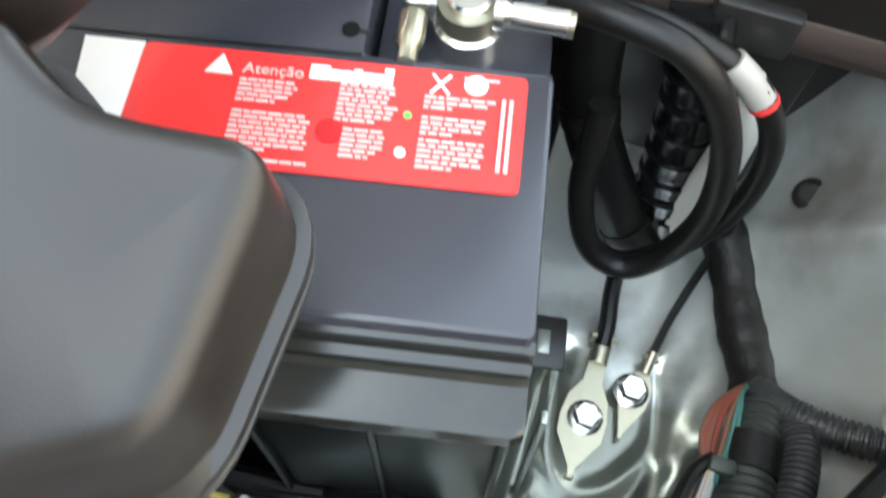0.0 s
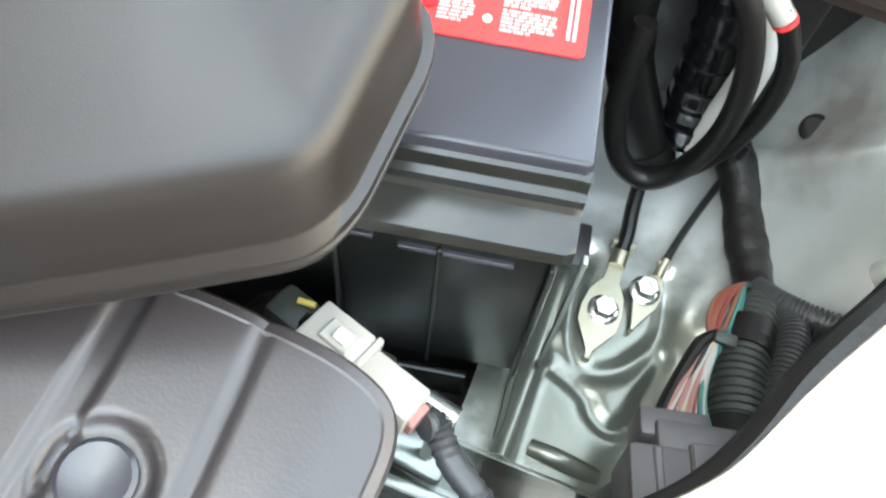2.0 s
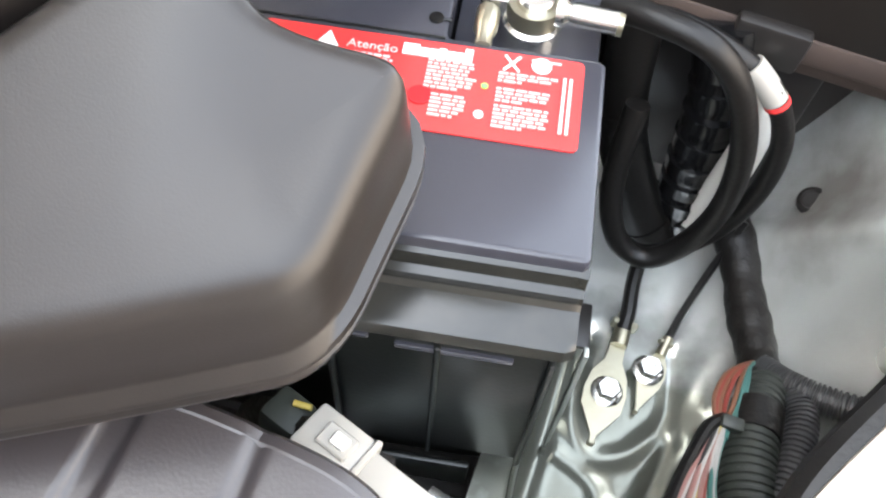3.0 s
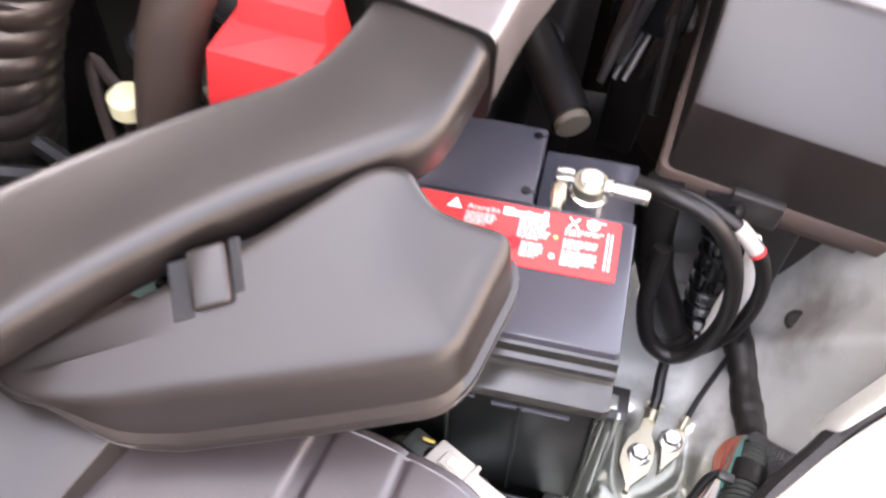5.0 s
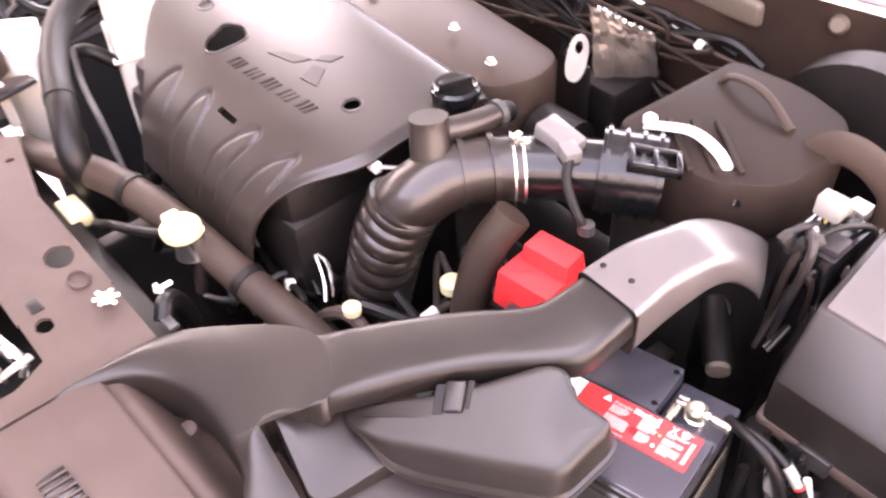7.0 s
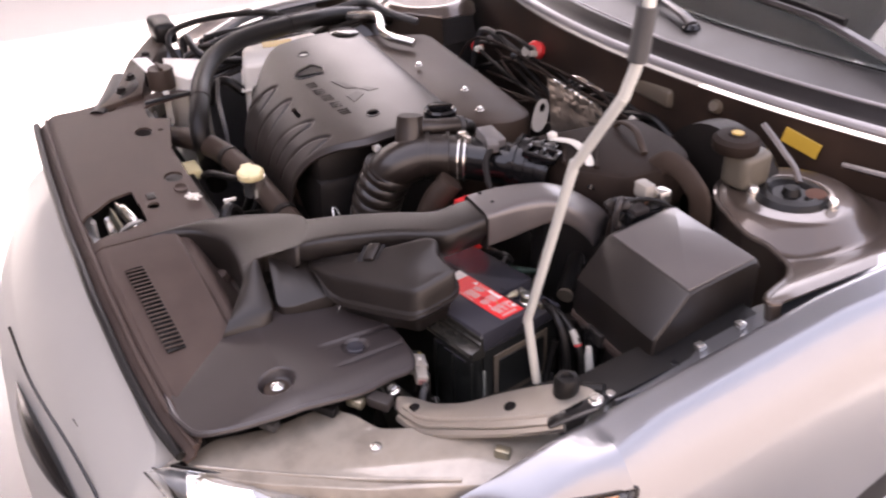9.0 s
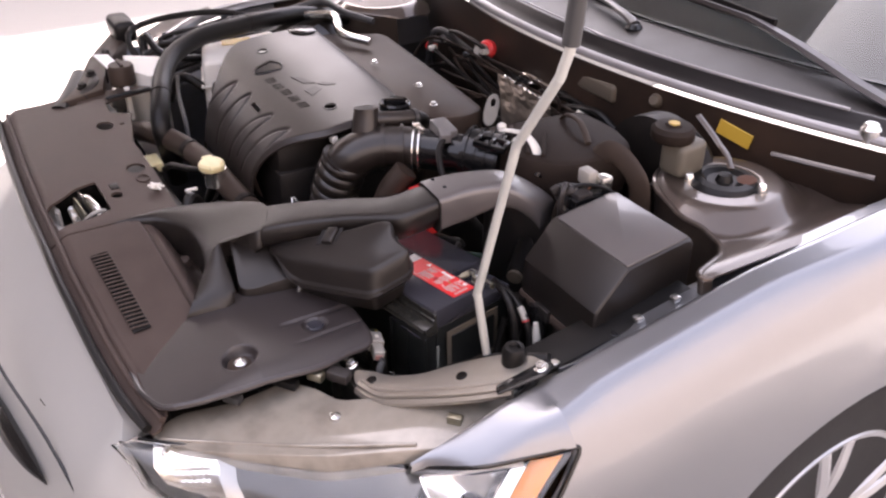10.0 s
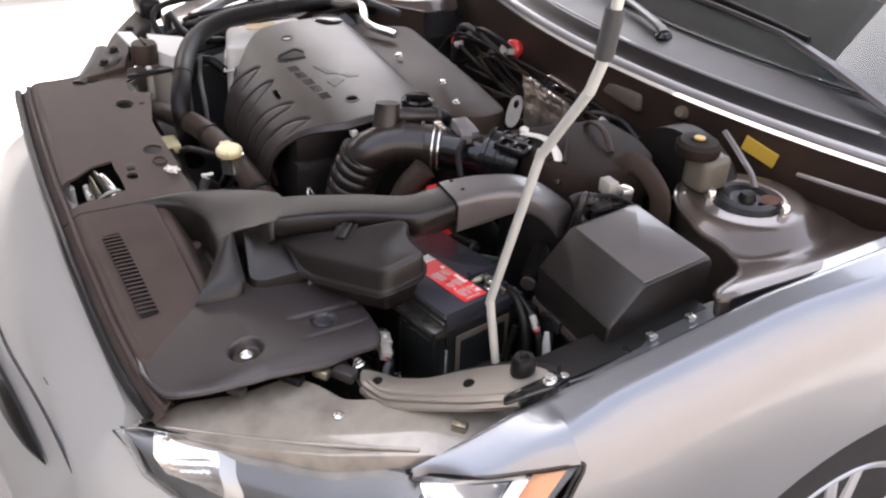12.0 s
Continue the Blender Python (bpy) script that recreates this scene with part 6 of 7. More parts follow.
for k in range(4):
    c = Vector((0.290, 0.622, 0.866)).lerp(Vector((0.330, 0.652, 0.862)), k / 3)
    part("throat_rib", sweep([c, c + Vector((0.0032, 0.0024, 0))], 0.0465, 28, 2), GLOSSBLACK, air)
box_plan = [(0.266, 0.660), (0.33, 0.640), (0.40, 0.650), (0.446, 0.700), (0.452, 0.790), (0.428, 0.842), (0.36, 0.862), (0.275, 0.858)]
part("lid", draped(rounded(box_plan, 0.02), lambda x, y: 0.896 - 0.10 * max(0, x - 0.40) - 0.08 * max(0, y - 0.76), 0.075, 0.010), DARKBROWN, air, "dark brown dusty lid of the air box")
part("base", prism(rounded(grown(box_plan, 0.004), 0.02), 0.46, 0.818, 0.008, 2), BLACK, air)
part("wire_clip", sweep([(0.296, 0.676, 0.896), (0.313, 0.677, 0.903), (0.343, 0.686, 0.907), (0.375, 0.684, 0.901), (0.403, 0.676, 0.886)], 0.0080, 10, 8, flat=0.35), WHITEPL, air, "pale clip over the lid")
part("clip_end", sweep([(0.395, 0.679, 0.892), (0.412, 0.672, 0.880), (0.414, 0.666, 0.868)], 0.0070, 10, 6, flat=0.4), GLOSSBLACK, air, "black end of the clip")
part("clip_knob", lathe([(0.0045, -0.012), (0.0045, 0.002), (0.0075, 0.004), (0.0075, 0.010), (0.004, 0.013), (0.0, 0.013)], 14, Matrix.Translation((0.298, 0.676, 0.897))), WHITEPL, air, "white clip knob")
part("wire_clip", sweep([(0.290, 0.800, 0.886), (0.31, 0.800, 0.903), (0.352, 0.793, 0.906), (0.399, 0.773, 0.893)], 0.0055, 10, 8, flat=0.6), BROWN, air)
for dx, dy, sx, sy in ((0, 0.014, 0.052, 0.007), (0, -0.014, 0.052, 0.007), (-0.0225, 0, 0.007, 0.035), (0.0225, 0, 0.007, 0.035), (0, 0, 0.006, 0.035)):
    m = Matrix.Translation((0.345, 0.625, 0.905)) @ pose(0, 0, 0, 0, 6, 38)
    part("clip_frame", box((dx, dy, 0), (sx, sy, 0.010), 0.002, 2, m), GLOSSBLACK, air)
for k in range(3):
    part("lid_rib", box((0, 0, 0), (0.085, 0.007, 0.006), 0.0015, 1, Matrix.Translation((0.338 + 0.018 * k, 0.672 + 0.016 * k, 0.897)) @ pose(0, 0, 0, 0, 0, -38)), DARKBROWN, air)
pipe = lone("coolant_pipe", sweep([(0.245, 0.462, 0.64), (0.247, 0.472, 0.74), (0.252, 0.492, 0.81), (0.262, 0.52, 0.85)], 0.020, 18, 6), BROWN, "dusty brown coolant pipe behind the duct", "coolant pipe")
starter = thing("starter_sleeve", (0.47, 0.60, 0.76), "black sleeve with a pale round end", "sleeve")
part("sleeve", sweep([(0.430, 0.640, 0.765), (0.4775, 0.5865, 0.750)], 0.0145, 16, 2), RUBBER, starter)
part("end", sweep([(0.4745, 0.590, 0.751), (0.481, 0.582, 0.749)], 0.0118, 16, 2), FLUID, starter)
part("stalk", sweep([(0.440, 0.63, 0.77), (0.42, 0.66, 0.70), (0.41, 0.68, 0.55)], 0.014, 12, 4), RUBBER, starter)

# ==== radiator hose and caps ====
rad = thing("radiator_hose", (0.0, 0.30, 0.72), "thick dusty black radiator hose with a pale filler cap", "radiator hose")
part("hose", sweep([(-0.36, 0.235, 0.74), (-0.262, 0.244, 0.772), (-0.176, 0.274, 0.778), (-0.071, 0.296, 0.772), (0.039, 0.310, 0.755), (0.131, 0.325, 0.735), (0.21, 0.345, 0.70), (0.27, 0.37, 0.66)], 0.0205, 20, 7), BROWN, rad)
for a, b in (((-0.14, 0.283, 0.777), (-0.128, 0.286, 0.777)), ((0.06, 0.3135, 0.752), (0.070, 0.3145, 0.750))):
    part("hose_band", sweep([a, b], 0.0222, 20, 2), DARKMETAL, rad)
part("neck", lathe([(0.019, 0.765), (0.017, 0.790), (0.020, 0.796)], 20, Matrix.Translation((-0.005, 0.288, 0))), BRIGHT, rad)
cap = lathe([(0.021, 0.796), (0.0225, 0.800), (0.0225, 0.806), (0.019, 0.810), (0.0, 0.811)], 24, Matrix.Translation((-0.005, 0.284, 0)))
part("cap", merge(cap, box((-0.005, 0.284, 0.806), (0.056, 0.020, 0.010), 0.004)), CAPTOP, rad, "pale yellow radiator cap")
part("overflow_hose", sweep([(-0.02, 0.285, 0.785), (-0.055, 0.262, 0.778), (-0.105, 0.240, 0.770), (-0.15, 0.236, 0.745)], 0.006, 10, 6), RUBBER, rad)
part("bleed_pipe", sweep([(0.045, 0.25, 0.72), (0.050, 0.240, 0.765), (0.062, 0.225, 0.785), (0.075, 0.212, 0.775)], 0.010, 10, 6), RUBBER, rad)
part("spring_clip", merge(box((0.050, 0.226, 0.790), (0.022, 0.005, 0.006), 0.001, 1), box((0.052, 0.230, 0.795), (0.005, 0.020, 0.005), 0.001, 1)), WHITEPL, rad)
part("spring_clip", merge(box((0.088, 0.214, 0.780), (0.020, 0.012, 0.006), 0.001, 1)), CONDUIT, rad)
ytank = lone("yellow_plug", box((-0.195, 0.226, 0.740), (0.052, 0.028, 0.018), 0.004), CAPTOP, "yellow plastic plug beside the shroud", "plug")
part("stem", box((-0.191, 0.224, 0.70), (0.02, 0.016, 0.07), 0.002), DARKMETAL, ytank)
loomclips = thing("wire_clips", (0.09, 0.40, 0.72), "thin bright wire clips beside a white plug", "wire clips")
for pts in ([(0.045, 0.395, 0.735), (0.075, 0.392, 0.752), (0.10, 0.385, 0.735), (0.12, 0.372, 0.72)], [(0.075, 0.395, 0.752), (0.095, 0.398, 0.74), (0.115, 0.385, 0.715)], [(0.055, 0.39, 0.74), (0.045, 0.375, 0.715)]):
    part("clip", sweep(pts, 0.0022, 6, 5), BRIGHT, loomclips)
part("white_plug", box((0.113, 0.463, 0.857), (0.016, 0.010, 0.012), 0.002), WHITEPL, loomclips)
part("plug_lead", sweep([(0.118, 0.465, 0.857), (0.135, 0.475, 0.860), (0.145, 0.485, 0.858)], 0.002, 6, 4), WIRE["white"], loomclips)
part("clip_post", sweep([(0.08, 0.40, 0.66), (0.08, 0.395, 0.745)], 0.006, 8, 2), DARKMETAL, loomclips)
part("pale_cap", lathe([(0.010, 0), (0.010, 0.008), (0.0, 0.011)], 14, Matrix.Translation((0.175, 0.372, 0.748))), CAPTOP, loomclips)

# ==== far side of the bay ====
HEATER = [(-0.225, 0.275, 0.68), (-0.210, 0.262, 0.745), (-0.212, 0.255, 0.80), (-0.256, 0.271, 0.832), (-0.347, 0.306, 0.853), (-0.412, 0.35, 0.868), (-0.452, 0.419, 0.880), (-0.470, 0.51, 0.885), (-0.49, 0.589, 0.884), (-0.53, 0.68, 0.87), (-0.55, 0.80, 0.84)]
bigh = thing("heater_hose", (-0.225, 0.275, 0.68), "thick black hose arching round the white coolant tank", "hose")
part("hose", sweep(HEATER, 0.0185, 16, 7), RUBBER, bigh)
line = curve_through(HEATER, 8)
for k in (26, 58):
    part("hose_band", sweep([line[k], line[k + 1]], 0.0197, 16, 2), DARKMETAL, bigh)
tank = thing("coolant_tank", (-0.42, 0.48, 0.66), "milky white coolant tank with a yellow label on top", "coolant tank")
part("body", prism(rounded([(-0.492, 0.424), (-0.372, 0.387), (-0.345, 0.50), (-0.40, 0.60), (-0.515, 0.60)], 0.02), 0.66, 0.852, 0.012, 3, 0.004), WHITEPL, tank)
part("tag", prism(rounded([(-0.488, 0.470), (-0.455, 0.462), (-0.445, 0.525), (-0.484, 0.535)], 0.006), 0.8525, 0.8535, 0), YELLOW, tank, "yellow label")
part("seam", sweep([(-0.492, 0.424, 0.800), (-0.372, 0.386, 0.800), (-0.345, 0.50, 0.800)], 0.003, 6, 1, smooth=False), WHITEPL, tank)
part("tank_hose", sweep([(-0.385, 0.395, 0.79), (-0.405, 0.365, 0.815), (-0.43, 0.345, 0.80), (-0.44, 0.33, 0.76)], 0.010, 12, 6), RUBBER, tank)
part("drain_hose", sweep([(-0.415, 0.350, 0.82), (-0.36, 0.332, 0.80), (-0.27, 0.315, 0.78), (-0.20, 0.302, 0.74)], 0.0045, 8, 6), CONDUIT, tank, "thin pale drain hose")
washer = thing("washer_tank", (-0.50, 0.30, 0.62), "white washer tank at the far fender", "washer tank")
part("body", prism(rounded([(-0.580, 0.272), (-0.525, 0.352), (-0.440, 0.322), (-0.405, 0.292), (-0.47, 0.262)], 0.014), 0.62, 0.828, 0.010, 3, 0.004), WHITEPL, washer)
part("neck", lathe([(0.014, 0.78), (0.014, 0.812), (0.022, 0.815)], 18, Matrix.Translation((-0.462, 0.247, 0))), WHITEPL, washer)
part("cap", merge(lathe([(0.026, 0.806), (0.027, 0.842), (0.024, 0.847), (0.0, 0.848)], 22, Matrix.Translation((-0.462, 0.247, 0))), box((-0.462, 0.247, 0.850), (0.044, 0.007, 0.006), 0.002)), BROWN, washer, "khaki brown filler cap")
part("neck_stalk", box((-0.425, 0.245, 0.775), (0.012, 0.012, 0.07), 0.003), WHITEPL, washer)
far = thing("far_mounts", (-0.55, 0.25, 0.70), "dark brackets and stays along the far fender", "brackets")
part("rail", draped([(-0.392, 0.100), (-0.462, 0.150), (-0.62, 0.212), (-0.76, 0.292), (-0.735, 0.330), (-0.60, 0.262), (-0.50, 0.222), (-0.42, 0.200)], lambda x, y: 0.812 + 0.06 * (y - 0.1), 0.05, 0.006), BROWN, far, "dusty brown rail behind the far lamp")
part("hinge_arm", sweep([(-0.39, 0.105, 0.802), (-0.45, 0.138, 0.808), (-0.55, 0.178, 0.812)], 0.015, 10, 6, flat=0.6), RUBBER, far)
part("hinge_arm", sweep([(-0.415, 0.155, 0.808), (-0.455, 0.185, 0.816), (-0.50, 0.20, 0.812)], 0.012, 10, 6, flat=0.6), DARKMETAL, far)
part("tag", box((0, 0, 0), (0.052, 0.034, 0.004), 0.001, 1, Matrix.Translation((-0.487, 0.228, 0.848)) @ pose(0, 0, 0, -14, 18, 18)), WHITE, far, "white tag on the rail")
part("tag_stay", sweep([(-0.487, 0.228, 0.846), (-0.50, 0.222, 0.80)], 0.004, 8, 2), DARKMETAL, far)
for p in ((-0.45, 0.165), (-0.51, 0.195), (-0.62, 0.25)):
    part("bolt", bolt_mesh(0.008, Matrix.Translation((*p, 0.812 + 0.06 * (p[1] - 0.1)))), DARKMETAL, far)
part("flange", draped([(-0.60, 0.330), (-0.735, 0.340), (-0.80, 0.420), (-0.83, 0.55), (-0.72, 0.55), (-0.66, 0.42)], lambda x, y: 0.806 + 0.10 * (y - 0.3), 0.006, 0.002), TOWERPAINT, far, "dusty flange of the far fender")
part("flange_edge", sweep([(-0.655, 0.40, 0.826), (-0.715, 0.50, 0.842), (-0.72, 0.62, 0.855), (-0.70, 0.78, 0.868)], 0.020, 10, 6, flat=0.5), PAINT, far)
part("mount", box((-0.735, 0.315, 0.838), (0.10, 0.05, 0.05), 0.014, 3), RUBBER, far)
part("mount", box((-0.60, 0.60, 0.78), (0.10, 0.12, 0.09), 0.014, 3), DARKMETAL, far)
part("pipe", sweep([(-0.52, 0.68, 0.87), (-0.44, 0.72, 0.885), (-0.36, 0.70, 0.87), (-0.30, 0.74, 0.86)], 0.009, 10, 6), BRIGHT, far)
part("pipe", sweep([(-0.60, 0.66, 0.86), (-0.55, 0.74, 0.885), (-0.46, 0.76, 0.880), (-0.40, 0.80, 0.87)], 0.008, 10, 6), CONDUIT, far)

# ==== rear of the bay ====
shield = thing("heat_bracket", (0.09, 0.86, 0.70), "crumpled bare metal bracket with a lifting eye", "metal bracket")


def shield_point(u, v):
    """The upright plate: u along its sloping top edge towards the firewall, v down from it."""
    crumple = 0.006 * noise.noise(Vector((u * 5, v * 4, 0.3))) + 0.0035 * noise.noise(Vector((u * 15, v * 12, 2.3))) * (1 - 0.6 * v)
    y, z = 0.792 + 0.112 * u, 0.915 - 0.078 * u
    return (0.110 + 0.016 * u + 0.010 * v + crumple, y + 0.010 * v, z - (0.10 - 0.035 * u) * v + 0.004 * noise.noise(Vector((u * 18, 0.5, 1.0))) * (1 - v))


part("plate", thick(loft([[shield_point(i / 40, j / 24) for j in range(25)] for i in range(41)], closed=False), 0.0018), SHIELDMET, shield, "crumpled dull metal plate", sharp=20)
part("torn_edge", sweep([Vector(shield_point(u, 0.0)) + Vector((0.0015 * math.sin(61 * u), 0, 0.0012 * math.cos(83 * u))) for u in np.linspace(0.12, 0.98, 30)], lambda t: 0.0022 + 0.0012 * math.sin(t * 57), 6, 1, smooth=False), BRIGHT, shield, "bright torn edge")
tab_plan = inside([(0.013 * math.cos(a), 0.030 * math.copysign(abs(math.sin(a)) ** 0.7, math.sin(a))) for a in np.linspace(0, 2 * math.pi, 28)])
eye_bm = sheet(-0.014, 0.014, -0.032, 0.032, 28, 64, lambda x, y: 0.0, 0.003, lambda x, y: tab_plan(x, y) and (x / 0.0048) ** 2 + ((y - 0.014) / 0.0085) ** 2 > 1)
bmesh.ops.transform(eye_bm, matrix=Matrix.Translation((0.100, 0.790, 0.838)) @ pose(0, 0, 0, 72, 8, 42), verts=eye_bm.verts)
part("eye", eye_bm, CREAM, shield, "pale lifting eye with a slot", sharp=40)
part("leg", box((0.103, 0.802, 0.775), (0.020, 0.006, 0.10), 0.002), DARKMETAL, shield)
part("leg_base", box((0.10, 0.88, 0.72), (0.07, 0.10, 0.12), 0.01), DARKMETAL, shield)
brake = thing("brake_reservoir", (0.513, 0.83, 0.80), "brake fluid reservoir with a black cap and yellow mark", "brake reservoir")
part("cap", lathe([(0.031, 0.922), (0.0335, 0.926), (0.0335, 0.938), (0.028, 0.944), (0.013, 0.945), (0.012, 0.947), (0.0, 0.947)], 28, Matrix.Translation((0.497, 0.852, 0))), DARKBROWN, brake)
part("mark", lathe([(0.0, 0.9485), (0.0085, 0.9485), (0.0085, 0.946)], 18, Matrix.Translation((0.497, 0.852, 0))), YELLOW, brake)
part("tank", prism(rounded([(0.486, 0.838), (0.534, 0.842), (0.530, 0.900), (0.482, 0.896)], 0.014), 0.868, 0.922, 0.010, 3), TANKPL, brake, "milky tank under the cap")
part("booster", lathe([(0.02, 0.0), (0.10, 0.01), (0.115, 0.03), (0.115, 0.07), (0.05, 0.085)], 36, turned((0, -1, 0), (0.42, 0.965, 0.80))), DARKMETAL, brake, "round black brake booster")
part("cylinder", sweep([(0.47, 0.90, 0.83), (0.50, 0.83, 0.83)], 0.020, 14, 2), DARKMETAL, brake)
strap = lone("wiring_strap", sweep([(0.428, 0.766, 0.882), (0.448, 0.771, 0.900), (0.472, 0.776, 0.899), (0.498, 0.778, 0.886), (0.514, 0.781, 0.864), (0.518, 0.786, 0.80)], 0.0165, 12, 6, flat=0.22, up=(0.6, 0.6, 0.5)), BROWN, "flat dusty wiring strap", "strap")
clut = thing("firewall_fittings", (0.1, 0.94, 0.80), "small pipes, clips and red tags on the firewall", "fittings")
for c, r, m in (((-0.404, 0.96, 0.784), 0.014, REDCAP), ((-0.158, 0.955, 0.850), 0.020, REDCAP), ((-0.153, 0.935, 0.852), 0.015, CREAM), ((0.322, 0.99, 0.894), 0.012, FLUID)):
    part("fitting", lathe([(r, 0), (r, 0.012), (r * 0.7, 0.018), (0, 0.018)], 14, turned((0.3, -1, 0.4), c)), m, clut)
part("pad", box((0.18, 0.972, 0.878), (0.11, 0.02, 0.035), 0.008, 3), FLUID, clut)
for k in range(7):
    x = random.uniform(-0.5, 0.35)
    part("line", sweep([(x, 0.96, 0.70), (x + 0.04, 0.945, 0.80), (x + random.uniform(0.05, 0.15), 0.95, 0.84), (x + 0.2, 0.96, 0.82)], random.uniform(0.004, 0.008), 8, 5), random.choice([RUBBER, DARKMETAL, CONDUIT, BRIGHT]), clut)
seam = lone("wall_stay", sweep([(0.471, 0.93, 0.934), (0.497, 0.932, 0.918), (0.520, 0.930, 0.906), (0.545, 0.925, 0.896), (0.566, 0.915, 0.884)], 0.006, 8, 5, flat=0.5), TOWERPAINT, "folded steel stay on the cowl wall", "stay")

# ==== earthing lugs, cables and harness beside the battery ====


def lug(name, bolt_at, tip, top, wide, label):
    b, t, u = Vector(bolt_at), Vector(tip), Vector(top)
    ob = thing(name, tuple(b), label, "cable lug", "earthing lugs")
    ax = (u - t).normalized()
    side = Vector((ax.y, -ax.x, 0)).normalized()
    up = Vector((0, 0, 1))
    out = []
    L = (u - t).length
    kb = (b - t).dot(ax)
    for s, w in ((0.0, 0.10), (0.06, 0.16), (kb / L - 0.14, 0.95), (kb / L, 1.0), (kb / L + 0.14, 0.85), (kb / L + 0.26, 0.42), (0.80, 0.36), (0.82, 0.30), (1.0, 0.30)):
        out.append((s * L, w * wide))
    poly = [t + ax * s + side * w for s, w in out] + [t + ax * s - side * w for s, w in out[::-1]]
    bm = bmesh.new()
    low = [bm.verts.new(p + up * 0.0005) for p in poly]
    top_v = [bm.verts.new(p + up * 0.0028) for p in poly]
    bm.faces.new(low[::-1])
    bm.faces.new(top_v)
    for i in range(len(poly)):
        bm.faces.new((low[i], low[(i + 1) % len(poly)], top_v[(i + 1) % len(poly)], top_v[i]))
    part("plate", bm, ZINC, ob)
    part("bolt", bolt_mesh(0.0052, Matrix.Translation(b + up * 0.0028)), BRIGHT, ob, "flanged hexagon bolt")
    part("barrel", sweep([t + ax * L * 0.80 + up * 0.003, t + ax * L * 1.06 + up * 0.0045], wide * 0.42, 14, 2), ZINC, ob)
    part("crimp", box((0, 0, 0), (wide * 1.25, wide * 0.30, wide * 0.75), 0.0008, 1, Matrix.Translation(t + ax * L * 0.98 + up * 0.004) @ pose(0, 0, 0, 0, 0, math.degrees(math.atan2(ax.y, ax.x)) - 90)), ZINC, ob)
    part("hook", box((0, 0, 0), (wide * 0.35, wide * 0.25, 0.004), 0.0006, 1, Matrix.Translation(t + up * 0.001) @ pose(0, 0, 0, 0, 0, math.degrees(math.atan2(ax.y, ax.x)) - 90)), ZINC, ob)
    return ob


lug("earth_lug", (0.593, 0.434, 0.645), (0.5925, 0.409, 0.645), (0.5925, 0.470, 0.647), 0.0098, "zinc plated earthing lug bolted to the apron")
lug("earth_lug", (0.6085, 0.4505, 0.647), (0.608, 0.430, 0.646), (0.6135, 0.467, 0.648), 0.0060, "smaller zinc earthing lug bolted to the apron")

cable = thing("earth_cable", (0.585, 0.50, 0.68), "coiled black battery earth cable with a cream sleeve", "battery cable")
part("thick_cable", sweep([(0.5345, 0.508, 0.7985), (0.554, 0.503, 0.803), (0.575, 0.500, 0.801), (0.591, 0.499, 0.786), (0.603, 0.498, 0.758), (0.608, 0.497, 0.724), (0.603, 0.495, 0.694), (0.590, 0.491, 0.678), (0.574, 0.492, 0.684), (0.563, 0.500, 0.71), (0.560, 0.512, 0.75)], 0.0052, 12, 8), RUBBER, cable)
part("second_cable", sweep([(0.5385, 0.511, 0.794), (0.560, 0.513, 0.796), (0.582, 0.513, 0.791), (0.602, 0.512, 0.781), (0.6155, 0.511, 0.762), (0.621, 0.510, 0.735), (0.618, 0.508, 0.705), (0.606, 0.503, 0.682), (0.588, 0.496, 0.673), (0.572, 0.498, 0.680), (0.562, 0.508, 0.70)], 0.0045, 12, 8), RUBBER, cable)
part("cream_sleeve", sweep([(0.592, 0.5125, 0.788), (0.599, 0.512, 0.783), (0.6065, 0.5115, 0.776)], 0.0050, 12, 6), CREAM, cable, "cream coloured sleeve")
part("red_tie", sweep([(0.6070, 0.5115, 0.7755), (0.6082, 0.5114, 0.7742)], 0.0051, 12, 2), REDCAP, cable)
part("earth_tail", sweep([(0.5925, 0.466, 0.652), (0.592, 0.474, 0.656), (0.5895, 0.484, 0.664), (0.588, 0.493, 0.674)], 0.0036, 10, 6), RUBBER, cable)
part("thin_tail", sweep([(0.6138, 0.468, 0.651), (0.6165, 0.482, 0.657), (0.622, 0.502, 0.668), (0.628, 0.52, 0.69)], 0.0019, 8, 6), RUBBER, cable)
TAPED = [(0.583, 0.548, 0.775), (0.593, 0.545, 0.735), (0.597, 0.540, 0.70), (0.600, 0.535, 0.672), (0.604, 0.53, 0.645)]
sleeve = thing("taped_hose", (0.61, 0.53, 0.65), "glossy black taped hose behind the coil", "hose")
part("hose", sweep(TAPED, lambda t: 0.0125 + 0.0007 * math.sin(t * 37), 16, 8), GLOSSBLACK, sleeve)
line = curve_through(TAPED, 12)
for k in range(4, 46, 5):
    part("tape_turn", sweep([line[k], line[k + 1], line[k + 3]], lambda t: 0.0139 - 0.0008 * t, 16, 2), GLOSSBLACK, sleeve)
BHOSE = [(0.548, 0.545, 0.77), (0.557, 0.535, 0.715), (0.580, 0.525, 0.672), (0.598, 0.520, 0.650)]
lower = thing("black_hose", (0.59, 0.52, 0.65), "black hose behind the battery cable", "hose")
part("hose", sweep(BHOSE, 0.0115, 14, 8), RUBBER, lower)
line = curve_through(BHOSE, 10)
for k in (9, 24):
    part("hose_band", sweep([line[k], line[k + 2]], 0.0123, 14, 2), TAPE, lower)
